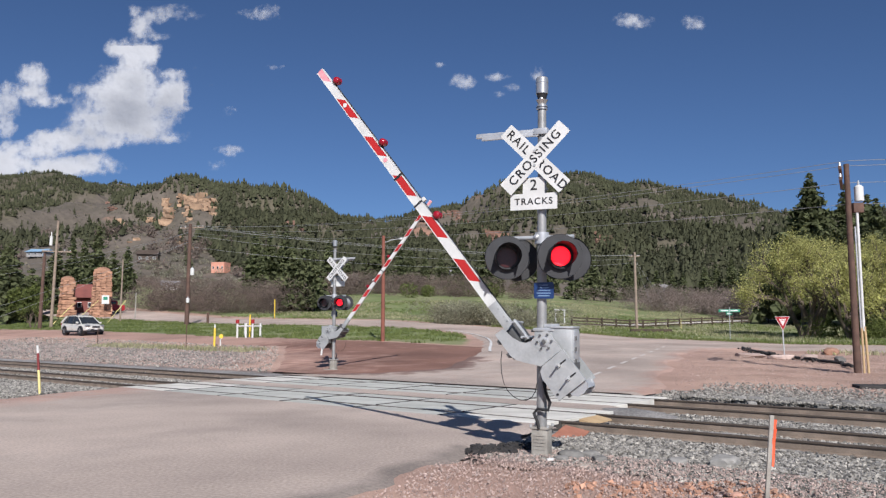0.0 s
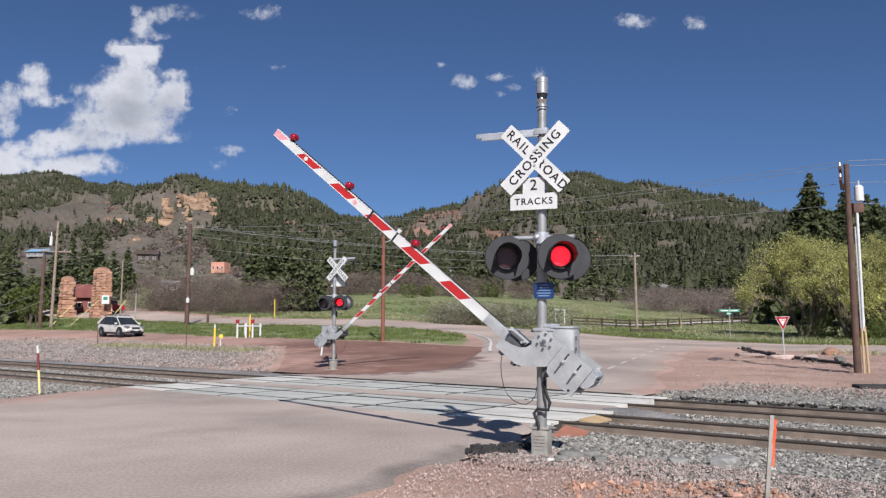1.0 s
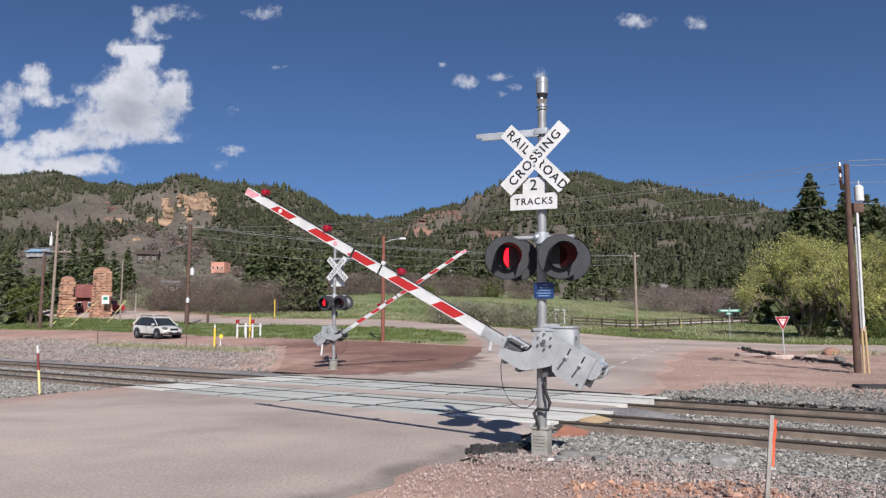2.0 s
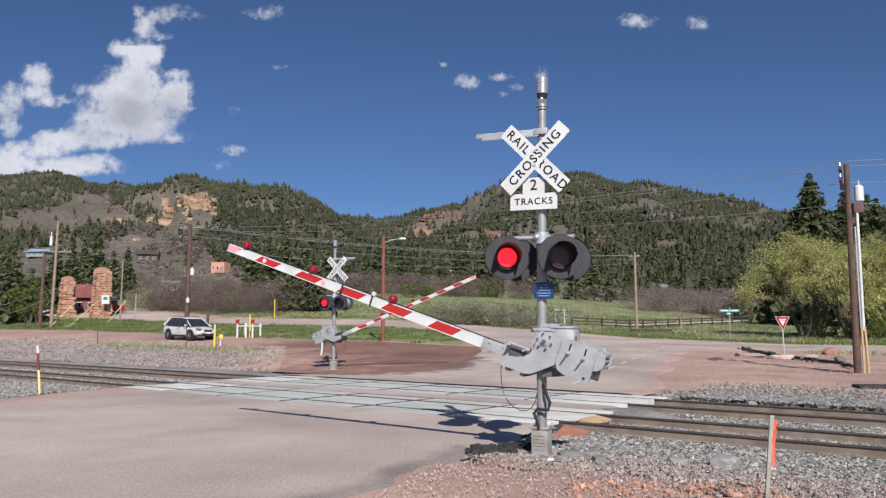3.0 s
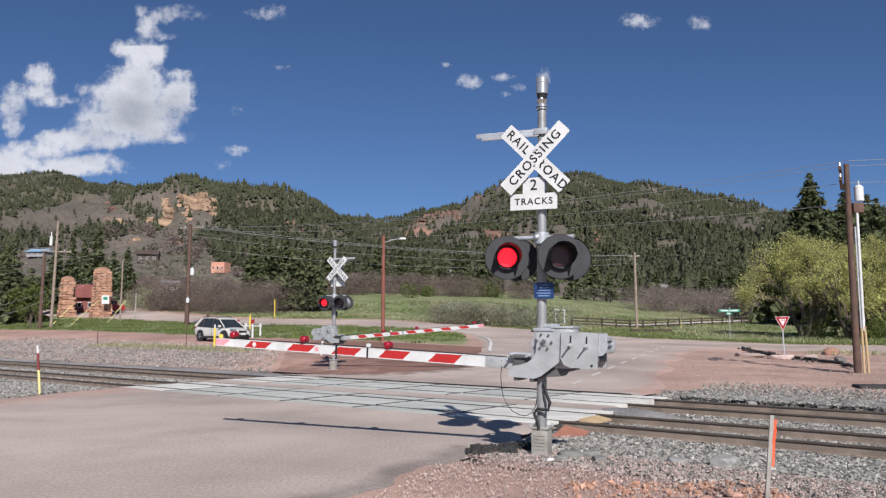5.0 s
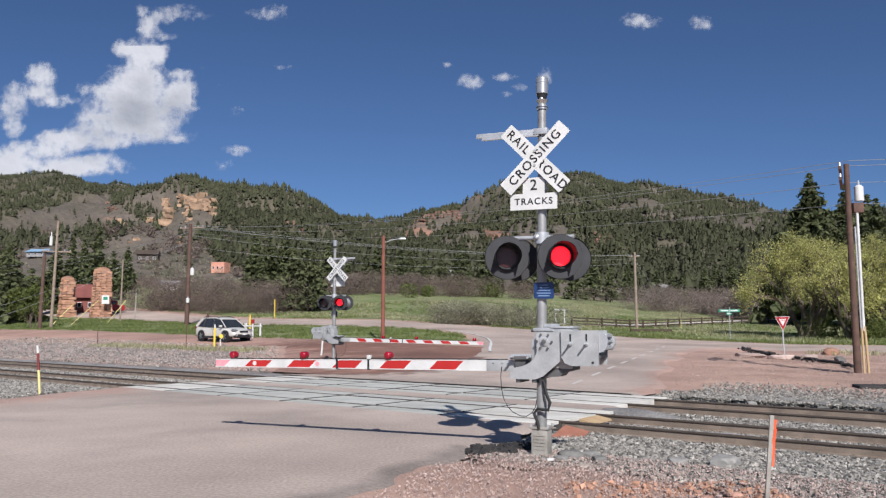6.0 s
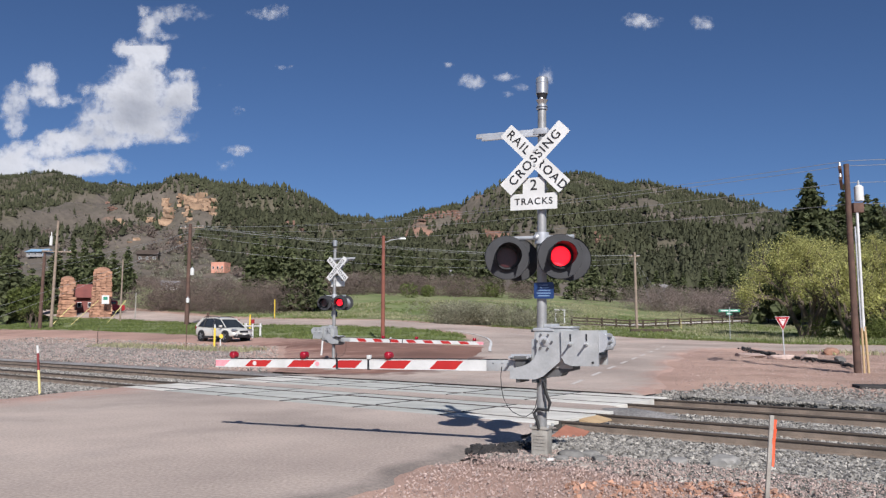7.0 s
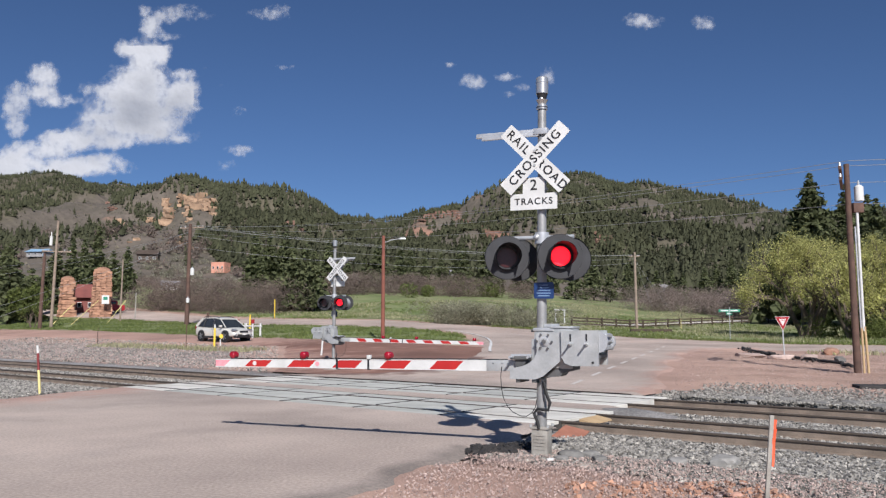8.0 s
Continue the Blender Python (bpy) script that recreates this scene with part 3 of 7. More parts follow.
        for n0, n1 in ((pair[0] + .03, pair[0] + .12), (pair[1] - .12, pair[1] - .03), (pair[0] - .08, pair[0] - .03), (pair[1] + .03, pair[1] + .08)):
            x, y = plan(start + 7.35, (n0 + n1) / 2)
            box(bm, (x, y, -0.055), (14.7, n1 - n0, 0.08), Euler((0, 0, radians(TRACK_YAW))).to_matrix())
        x, y = plan(start + 7.35, sum(pair) / 2)
        box(bm, (x, y, -0.11), (14.7, pair[1] - pair[0] + 1.3, 0.1), Euler((0, 0, radians(TRACK_YAW))).to_matrix())
        for k in range(1, 6):
            for n0, n1 in bands:
                x, y = plan(start + 2.45 * k + (0.0 if ti == 0 else 0.1), (n0 + n1) / 2)
                part("joint_seal", box(bm_new(), (0, 0, 0), (0.075, n1 - n0, 0.05)), M_GROOVE, cross, "dark joint between panels", at=pose(x, y, -0.022, 0, 0, TRACK_YAW))
        part("flangeway", bm, M_GROOVE, cross, "dark rubber flangeway strips")


# ---------------------------------------------------------------- crossing gate
def letters(word, size, parent, m, material=None, name="lettering"):
    cu = bpy.data.curves.new(name, "FONT")
    cu.body, cu.size, cu.align_x, cu.align_y = word, size, "CENTER", "CENTER"
    cu.extrude, cu.offset = 0.0015, 0.0022
    cu.space_character = 1.22
    tmp = bpy.data.objects.new(name, cu)
    me = bpy.data.meshes.new_from_object(tmp)
    bpy.data.objects.remove(tmp)
    me.materials.clear()
    me.materials.append(material or M_INK)
    ob = new(name, me)
    ob.parent = parent
    ob.matrix_basis = m
    return ob


FACING = pose(0, 0, 0, 90, 0, 180)    # a flat sign, its face towards +y


def rounded(w, h, r=0.02, k=4):
    pts = []
    for cx, cy, a0 in ((w / 2 - r, h / 2 - r, 0), (-w / 2 + r, h / 2 - r, 90), (-w / 2 + r, -h / 2 + r, 180), (w / 2 - r, -h / 2 + r, 270)):
        for i in range(k + 1):
            a = radians(a0 + 90 * i / k)
            pts.append((cx + r * math.cos(a), cy + r * math.sin(a)))
    return pts


def crossbuck(gate, x, y, z, face):
    """Two crossed blades with lettering; face +1 looks along +y, -1 along -y."""
    turn = FACING if face > 0 else pose(0, 0, 0, 90, 0, 0)
    at = pose(x, y, z) @ turn
    for tilt, words, lift in ((-45, (("RAIL", -0.345), ("ROAD", 0.345)), 0.0), (45, (("CROSSING", 0.0),), 0.006)):
        b = part("crossbuck_blade", slab(bm_new(), rounded(1.22, 0.229, 0.012), -0.002 + lift, 0.002 + lift, "xy"), M_WHITE, gate, "white crossbuck blade with black lettering", at=at @ pose(0, 0, 0, 0, 0, tilt))
        for word, off in words:
            letters(word, 0.178 if len(word) > 4 else 0.178, b, pose(off, 0, lift + 0.004))
    for dz in (0.1, -0.1):
        part("bolt", tube(bm_new(), (x, y - face * 0.03, z + dz), (x, y + face * 0.022, z + dz), 0.02, seg=8), M_STEEL, gate)


def track_count_sign(gate, y, z):
    at = pose(0.085, y, z) @ FACING
    w, h = 0.686 / 2, 0.457 / 2
    outline = [(-w, -h), (w, -h), (w, 0.0), (0.16, 0.0), (0.16, h), (-0.16, h), (-0.16, 0.0), (-w, 0.0)]
    s = part("track_count_sign", slab(bm_new(), outline, -0.002, 0.002, "xy"), M_WHITE, gate, "white T-shaped sign lettered 2 TRACKS", at=at)
    letters("2", 0.215, s, pose(0, 0.115, 0.004))
    letters("TRACKS", 0.132, s, pose(0, -0.115, 0.004))


def flasher(gate, x, y, z, face, toe=0.0):
    """One flashing light: round backing plate, lamp housing, hood open below, and a lens that turns in the housing."""
    m = pose(x, y, z, 0, 0, (0 if face > 0 else 180) + toe)
    head = part("flashing_light", tube(bm_new(), (0, -0.012, 0), (0, 0.0, 0), 0.305, seg=40), M_BLACK, gate, "black flashing light with round backing plate", at=m)
    part("rim", tube(bm_new(), (0, -0.03, 0), (0, 0.006, 0), 0.312, 0.306, seg=40, caps=False), M_BLACK, head)
    bm = tube(bm_new(), (0, -0.21, 0), (0, -0.012, 0), 0.11, 0.185, seg=24)
    sphere(bm, (0, -0.2, 0), 0.112, 2, (1, 0.5, 1))
    part("housing", bm, M_ALU, head, "rounded silver lamp housing")
    # hood: a tube with the lower front cut back
    bm = bm_new()
    seg, rings = 36, 6
    for r, flip in ((0.178, False), (0.172, True)):
        grid = []
        for j in range(rings + 1):
            row = []
            for i in range(seg):
                a = 2 * math.pi * i / seg
                low = max(0.0, -math.sin(a))
                length = 0.36 * (1 - 0.82 * min(1, low * 1.35) ** 1.2)
                row.append(bm.verts.new((r * math.cos(a), 0.0 + length * j / rings, r * math.sin(a))))
            grid.append(row)
        for j in range(rings):
            for i in range(seg):
                q = (grid[j][i], grid[j][(i + 1) % seg], grid[j + 1][(i + 1) % seg], grid[j + 1][i])
                bm.faces.new(q if flip else tuple(reversed(q)))
    part("hood", bm, M_BLACK, head, "long black hood")
    bm = bm_new()
    tube(bm, (0, 0.003, 0), (0, 0.012, 0), 0.140, 0.138, seg=32)
    for ring in range(6):
        for k in range(max(1, 6 * ring)):
            a = 6.2832 * k / max(1, 6 * ring) + 0.2 * ring
            q = (0.0225 * ring * math.cos(a), 0.0225 * ring * math.sin(a))
            tube(bm, (q[0], 0.0121, q[1]), (q[0], 0.015, q[1]), 0.0085, seg=6)
    lens = part("lens", bm, M_LITBASE, head, "round red lamp lens", at=pose(0, 0.012, 0))
    lens.data.materials.append(M_DARKLENS)
    lens.data.materials.append(M_LIT)
    for f in lens.data.polygons:
        f.material_index = 2 if f.center.y > 0.01205 else 0 if f.center.y > 0.008 else 1
    return head, lens


def barrier(gate, pivot_z, length):
    """The moving frame of the gate: side plates, counterweights and the striped arm, turning on the pivot."""
    core = part("gate_arm", tube(bm_new(), (0, -0.26, 0), (0, 0.26, 0), 0.05, seg=16), M_STEEL, gate, "striped red and white gate arm with counterweights", at=pose(-0.11, 0, pivot_z))
    plate = [(.115, .09), (.085, .122), (-.232, .122), (-.232, -.25), (-.06, -.395), (.04, -.475), (.14, -.512), (.51, -.512), (.50, -.37), (.33, -.335), (.22, -.29), (.15, -.225), (.115, -.14)]
    for y0 in (0.215, -0.235):
        bm = slab(bm_new(), plate, y0, y0 + 0.02)
        part("side_plate", bm, M_STEEL, core, "galvanized dog-leg side plate", smooth=False)
        face = y0 + 0.02 if y0 > 0 else y0
        out = 1 if y0 > 0 else -1
        part("hub_disc", tube(bm_new(), (0, face, 0), (0, face + out * 0.012, 0), 0.066, seg=20), M_ALU, core, "bright pivot disc")
        part("hub_nut", tube(bm_new(), (0, face + out * 0.01, 0), (0, face + out * 0.05, 0), 0.03, seg=6), M_DARKSTEEL, core, "dark hexagonal pivot nut")
        for a in range(6):
            c = (0.104 * math.cos(a * math.pi / 3 + 0.05), 0.104 * math.sin(a * math.pi / 3 + 0.05))
            part("bolt", tube(bm_new(), (c[0], face, c[1]), (c[0], face + out * 0.03, c[1]), 0.016, seg=6), M_DARKSTEEL, core)
        for x, z in ((-0.06, -0.33), (-0.12, -0.12), (0.09, -0.38)):
            part("plug", tube(bm_new(), (x, face, z), (x, face + out * 0.004, z), 0.032, seg=14), M_STEEL, core, "dull plugged hole")
    bm = box(bm_new(), (0.28, 0, -0.50), (0.42, 0.43, 0.02), bevel=0.004)
    for x in (0.17, 0.40):
        box(bm, (x, 0, -0.535), (0.06, 0.42, 0.05), bevel=0.004)
    part("cross_channel", bm, M_DARKSTEEL, core, "dark underside channel of the arm socket")
    bm = box(bm_new(), (0.36, 0.0, -0.225), (0.34, 0.26, 0.05), bevel=0.008)
    box(bm, (0.34, 0.0, -0.33), (0.28, 0.18, 0.18), bevel=0.01)
    part("socket_block", bm, M_DARKSTEEL, core, "dark arm socket between the plates")
    bm = bm_new()
    for x in (0.50, 0.24):
        tube(bm, (x, -0.26, -0.215), (x, 0.26, -0.215), 0.018, seg=10)
    box(bm, (0.36, 0.10, -0.19), (0.34, 0.05, 0.03), bevel=0.006)
    part("socket_clamp", bm, M_ALU, core, "bright clamp rods across the socket")
    for y0, y1 in ((0.237, 0.285), (-0.285, -0.237)):
        w = part("counterweight", slab(bm_new(), [(-.245, .145), (-.745, .145), (-.745, -.325), (-.38, -.325), (-.29, -.29), (-.245, -.21)], y0, y1), M_STEEL, core, "heavy grey counterweight plate", smooth=False)
        face = y1 if y0 > 0 else y0
        out = 1 if y0 > 0 else -1
        for x in (-0.375, -0.592):
            bm = box(bm_new(), (x, face + out * 0.002, 0.02), (0.022, 0.006, 0.16))
            part("slot", bm, M_BLACK, w, "dark adjusting slot")
            part("stud", tube(bm_new(), (x, face, -0.03), (x, face + out * 0.17, -0.03), 0.013, seg=8), M_ALU, w, "bright threaded stud")
            part("stud_nut", tube(bm_new(), (x, face, -0.03), (x, face + out * 0.03, -0.03), 0.032, seg=6), M_STEEL, w)
        part("corner_bolt", tube(bm_new(), (-0.67, face, -0.28), (-0.67, face + out * 0.008, -0.28), 0.018, seg=8), M_BLACK, w)
    # ribbed trim weights clamped between the two counterweights
    trim = part("trim_weight", slab(bm_new(), [(-.70, .13), (-.78, .125), (-.84, .08), (-.865, .0), (-.85, -.08), (-.80, -.14), (-.70, -.16)], 0.185, 0.236), M_ALU, core, "bright rounded trim weight", smooth=False)
    part("trim_weight", slab(bm_new(), [(-.70, .11), (-.80, .10), (-.86, .05), (-.87, -.04), (-.83, -.12), (-.70, -.14)], -0.236, -0.185), M_ALU, core, "bright rounded trim weight", smooth=False)
    for z, h in ((0.075, 0.045), (0.0, 0.035), (-0.085, 0.055)):
        part("rib", box(bm_new(), (-0.79, 0, z), (0.10, 0.37, h), bevel=0.008), M_ALU, trim)
    part("weight_bar", box(bm_new(), (-0.55, 0, -0.2), (0.4, 0.47, 0.05), bevel=0.01), M_DARKSTEEL, core, "dark bar joining the counterweights")
    # the arm itself: tapering channel, then slanted stripes
    zc = -0.339
    root, first = 0.42, 0.93
    part("arm_root", box(bm_new(), ((root + first) / 2, 0, zc), (first - root, 0.06, 0.155), bevel=0.006), M_STEEL, core, "bare aluminium root of the arm")
    for x in (0.60, 0.68, 0.82):
        part("bolt", tube(bm_new(), (x, 0.03, zc + 0.04), (x, 0.045, zc + 0.04), 0.012, seg=6), M_STEEL, core)
    count = 12 if length < 6 else 16
    step = (length - first) / (count - 0.42)
    half = lambda x: 0.075 - 0.016 * (x - first) / (length - first)
    for i in range(count):
        x0, x1 = first + i * step, min(first + (i + 1) * step, length)
        sl = 0.075
        a0, a1 = (0 if i == 0 else sl), (0 if i == count - 1 else sl)
        outline = [(x0 + a0, zc - half(x0)), (x1 + a1, zc - half(x1)), (x1 - a1, zc + half(x1)), (x0 - a0, zc + half(x0))]
        m_ = M_WHITE if i % 2 == 0 else (M_PINK if i == count - 1 else M_RED)
        part("stripe", slab(bm_new(), outline, -0.026, 0.026), m_, core, smooth=False)
    for sgn in (1, -1):
        rim = [(first, zc + sgn * 0.066), (length, zc + sgn * (half(length) - 0.009)), (length, zc + sgn * (half(length) + 0.003)), (first, zc + sgn * 0.078)]
        part("edge_rim", slab(bm_new(), rim if sgn < 0 else rim[::-1], -0.029, 0.029), M_WHITE, core, "pale rim along the arm", smooth=False)
    for x, w in ((2.86, 0.03), (3.42, 0.035)):
        part("clamp_band", box(bm_new(), (x, 0, zc), (w, 0.066, 0.165)), M_BLACK, core, "dark clamp band")
    part("cable_clip", box(bm_new(), (2.86, 0, zc + 0.11), (0.07, 0.05, 0.06), bevel=0.01), M_WHITE, core, "white cable clip")
    chain_pts = [(0.62, 0.0, zc + 0.085), (2.6, 0, zc + 0.092), (length - 0.35, 0, zc + 0.075)]
    part("arm_cable", chain(bm_new(), chain_pts, 0.008), M_RUBBER, core, "black lamp cable along the arm")
    for x in (2.52, 4.04, length - 0.36):
        bm = box(bm_new(), (x, 0, zc + 0.085), (0.09, 0.07, 0.03), bevel=0.006)
        lamp = part("arm_lamp", bm, M_BLACK, core, "small red arm lamp")
        bm = tube(bm_new(), (x, -0.05, zc + 0.135), (x, 0.05, zc + 0.135), 0.058, seg=18)
        sphere(bm, (x, 0.05, zc + 0.135), 0.056, 2, (1, 0.5, 1))
        sphere(bm, (x, -0.05, zc + 0.135), 0.056, 2, (1, 0.5, 1))
        part("lamp_cover", bm, M_REDLAMP, lamp, "red domed cover")
    for x, m_ in ((3.78, M_PINK), (4.99, M_WHITE)):
        part("reflector", tube(bm_new(), (x, 0.026, zc), (x, 0.031, zc), 0.036, seg=16), m_, core, "small round reflector")
    return core


def crossing_gate(m, label, length, both_sides):
    gate = thing("crossing_gate", m, label, "crossing gate", "railroad crossing gates")
    bm = tube(bm_new(), (0, 0, 0.36), (0, 0, 3.1), 0.070, 0.068, seg=24)
    tube(bm, (0, 0, 3.1), (0, 0, 4.95), 0.064, 0.060, seg=24)
    part("mast", bm, M_MAST, gate, "dull silver aluminium mast")
    bm = tube(bm_new(), (0, 0, 4.87), (0, 0, 4.93), 0.078, seg=24)
    tube(bm, (0, 0, 4.95), (0, 0, 5.01), 0.05, 0.084, seg=24)
    tube(bm, (0, 0, 5.10), (0, 0, 5.33), 0.088, seg=28)
    tube(bm, (0, 0, 5.26), (0, 0, 5.275), 0.092, seg=28)
    tube(bm, (0, 0, 5.33), (0, 0, 5.345), 0.082, 0.07, seg=28)
    bell = part("bell", bm, M_BELL, gate, "cylindrical silver electronic bell on the mast top")
    bm = tube(bm_new(), (0, 0, 5.01), (0, 0, 5.10), 0.055, 0.08, seg=20)
    part("bell_grille", bm, M_BLACK, bell, "dark open bell throat")
    part("bell_reflector", tube(bm_new(), (0.0, 0.03, 5.00), (0.0, 0.045, 5.075), 0.045, 0.012, seg=14), M_BELL, bell, "bright sound cone")
    part("bell_band", tube(bm_new(), (0, 0, 4.895), (0, 0, 4.905), 0.081, seg=24), M_BLACK, bell, "dark collar joint")
    bm = box(bm_new(), (0.50, 0, 4.56), (1.0, 0.06, 0.065), Euler((0, radians(0), 0)).to_matrix(), bevel=0.006)
    box(bm, (0.46, 0.07, 4.50), (0.86, 0.04, 0.055), bevel=0.006)
    box(bm, (0.0, 0, 4.54), (0.20, 0.2, 0.09), bevel=0.01)
    part("bracket_arm", bm, M_ALU, gate, "short pale bracket arm")
    crossbuck(gate, 0.055, 0.16, 4.14, 1)
    for z in (4.24, 4.04, 3.72, 3.5):
        part("sign_clamp", tube(bm_new(), (0, 0, z - 0.02), (0, 0, z + 0.02), 0.080, seg=16), M_STEEL, gate)
    track_count_sign(gate, 0.12, 3.645)
    if both_sides:
        crossbuck(gate, 0.22, -0.16, 4.14, -1)
    # crossarm with junction boxes
    bm = tube(bm_new(), (-0.46, 0, 3.03), (0.56, 0, 3.03), 0.03, seg=12)
    tube(bm, (0, 0, 2.94), (0, 0, 3.10), 0.10, seg=20)
    sphere(bm, (0.05, 0.08, 3.03), 0.05)
    part("crossarm", bm, M_ALU, gate, "silver crossarm carrying the lights")
    for x in (-0.33, 0.44):
        part("drop_bracket", chain(bm_new(), [(x, 0, 3.02), (x, 0, 2.74), (x, 0.1, 2.72)], 0.03, 10), M_BLACK, gate)
    lenses = []
    for face in (1, -1):
        for x in (0.44, -0.33):
            head, lens = flasher(gate, x, 0.22 * face, 2.74, face, toe=24)
            lenses.append(lens)
    bm = slab(bm_new(), rounded(0.285, 0.225, 0.02), -0.002, 0.002, "xy")
    plate = part("information_plate", bm, M_BLUE, gate, "blue emergency notice plate with pale lines", at=pose(-0.06, 0.10, 2.28) @ FACING)
    for i, w in enumerate((0.12, 0.15, 0.19, 0.2, 0.17)):
        part("text_bar", box(bm_new(), (0, 0.075 - 0.037 * i, 0.004), (w, 0.010 if i < 3 else 0.014, 0.003)), M_PALEBLUE, plate)
    # mechanism case behind the mast
    bm = box(bm_new(), (-0.34, -0.02, 1.49), (0.29, 0.36, 0.55), bevel=0.03)
    box(bm, (-0.10, -0.02, 1.50), (0.34, 0.34, 0.44), bevel=0.03)
    case = part("mechanism_case", bm, M_STEEL, gate, "galvanized gate mechanism case")
    bm = slab(bm_new(), [(-.05, 1.30), (-.50, 1.30), (-.50, 1.20), (-.34, 1.16), (-.30, 1.11), (-.05, 1.09)], -0.17, 0.14)
    part("case_belly", bm, M_DARKSTEEL, case, "dark underside of the case", smooth=False)
    bm = box(bm_new(), (-0.33, -0.02, 1.775), (0.32, 0.39, 0.03), bevel=0.012)
    box(bm, (-0.07, -0.02, 1.74), (0.30, 0.36, 0.05), bevel=0.015)
    tube(bm, (-0.05, 0.04, 1.79), (-0.26, 0.04, 1.795), 0.03, seg=12)
    part("case_lid", bm, M_ALU, case, "pale hinged lid")
    part("lid_latch", tube(bm_new(), (0.12, 0.10, 1.725), (0.01, 0.10, 1.725), 0.022, seg=10), M_DARKSTEEL, case, "dark latch pin")
    part("door_rim", box(bm_new(), (-0.487, -0.02, 1.49), (0.012, 0.30, 0.48), bevel=0.004), M_ALU, case, "bright door rim")
    for z in (1.32, 1.48, 1.63):
        part("latch", box(bm_new(), (-0.50, 0.08, z), (0.03, 0.05, 0.06), bevel=0.008), M_DARKSTEEL, case)
    part("mast_clamp", box(bm_new(), (0, 0, 1.46), (0.22, 0.30, 0.30), bevel=0.03), M_STEEL, gate)
    # junction base
    bm = box(bm_new(), (0, 0, 0.205), (0.235, 0.235, 0.37), bevel=0.025)
    box(bm, (0, 0, 0.40), (0.265, 0.265, 0.035), bevel=0.01)
    box(bm, (0, 0, 0.02), (0.28, 0.28, 0.03), bevel=0.01)
    part("foundation", box(bm_new(), (0, 0, -0.01), (0.62, 0.56, 0.07), bevel=0.012), M_CAST, gate, "low concrete footing")
    base = part("junction_base", bm, M_CAST, gate, "square cast junction base")
    for i in range(5):
        part("rib", box(bm_new(), (0, 0.124, 0.12 + i * 0.045), (0.16, 0.006, 0.012)), M_CAST, base)
    for sx in (-0.12, 0.12):
        for sy in (-0.12, 0.12):
            part("anchor_bolt", tube(bm_new(), (sx, sy, 0.41), (sx, sy, 0.45), 0.018, seg=6), M_STEEL, base)
    pts = [(-0.06, 0.1, 1.03), (-0.10, 0.13, 0.88), (-0.16, 0.14, 0.75), (-0.13, 0.14, 0.65), (0.02, 0.13, 0.66), (0.07, 0.13, 0.60), (0.02, 0.13, 0.48), (0.0, 0.13, 0.39)]
    part("conduit", chain(bm_new(), pts, 0.022, 8), M_RUBBER, gate, "looping black conduit")
    pts = [(0.57, 0.05, 1.21), (0.585, 0.05, 1.08), (0.575, 0.05, 0.92), (0.54, 0.06, 0.78), (0.48, 0.07, 0.67), (0.39, 0.08, 0.59), (0.28, 0.10, 0.55), (0.18, 0.12, 0.55), (0.10, 0.13, 0.60), (0.05, 0.13, 0.68), (0.03, 0.12, 0.80)]
    cable = part("hanging_cable", chain(bm_new(), pts, 0.0055, 6), M_RUBBER, gate, "thin black cable hanging from the arm")
    core = barrier(gate, 1.58, length)
    return gate, core, lenses, cable


def scene_gates():
    near = crossing_gate(pose(1.356, 11.1, -0.03, 0, -0.8, 155.8), "railroad crossing gate with crossbuck and flashing lights beside ballast", 5.79, False)
    zf = ground_z(-4.5, 32.8)
    far = crossing_gate(pose(-4.5, 32.8, zf - 0.02, 0, 0, -27.9), "matching crossing gate beyond the tracks beside red dirt", 6.9, True)
    return near, far


# ---------------------------------------------------------------- plants
def quads(centres, size, rng, flat=0.0, tall=1.0, broad=0.6):
    """Small leaf-like quads at random turns round the centres."""
    n = len(centres)
    a = rng.normal(size=(n, 3))
    a[:, 2] *= (1 - flat)
    a /= np.linalg.norm(a, axis=1)[:, None] + 1e-9
    b = np.cross(a, rng.normal(size=(n, 3)))
    b /= np.linalg.norm(b, axis=1)[:, None] + 1e-9
    s = (np.asarray(size) * rng.uniform(0.6, 1.4, n))[:, None]
    v = np.stack([centres + a * s * tall, centres + b * s * broad, centres - a * s * tall, centres - b * s * broad], 1).reshape(-1, 3)
    return v, np.arange(4 * n).reshape(-1, 4)


def limb_bm(bm, p, d, length, r, depth, rng, tips, spread=0.6, droop=0.0):
    """A tapering branching limb; collects the tips of its twigs."""
    q = p + d * length
    tube(bm, p, q, r, r * 0.62, seg=7 if depth > 1 else 5, caps=False)
    if depth == 0:
        tips.append(q)
        return
    for _ in range(rng.choice((2, 3, 3))):
        e = (d + Vector((rng.uniform(-1, 1), rng.uniform(-1, 1), rng.uniform(-0.6, 0.8) - droop)) * spread).normalized()
        limb_bm(bm, p + d * length * rng.uniform(0.65, 1.0), e, length * rng.uniform(0.62, 0.85), r * 0.6, depth - 1, rng, tips, spread, droop)
    tips.append(q)


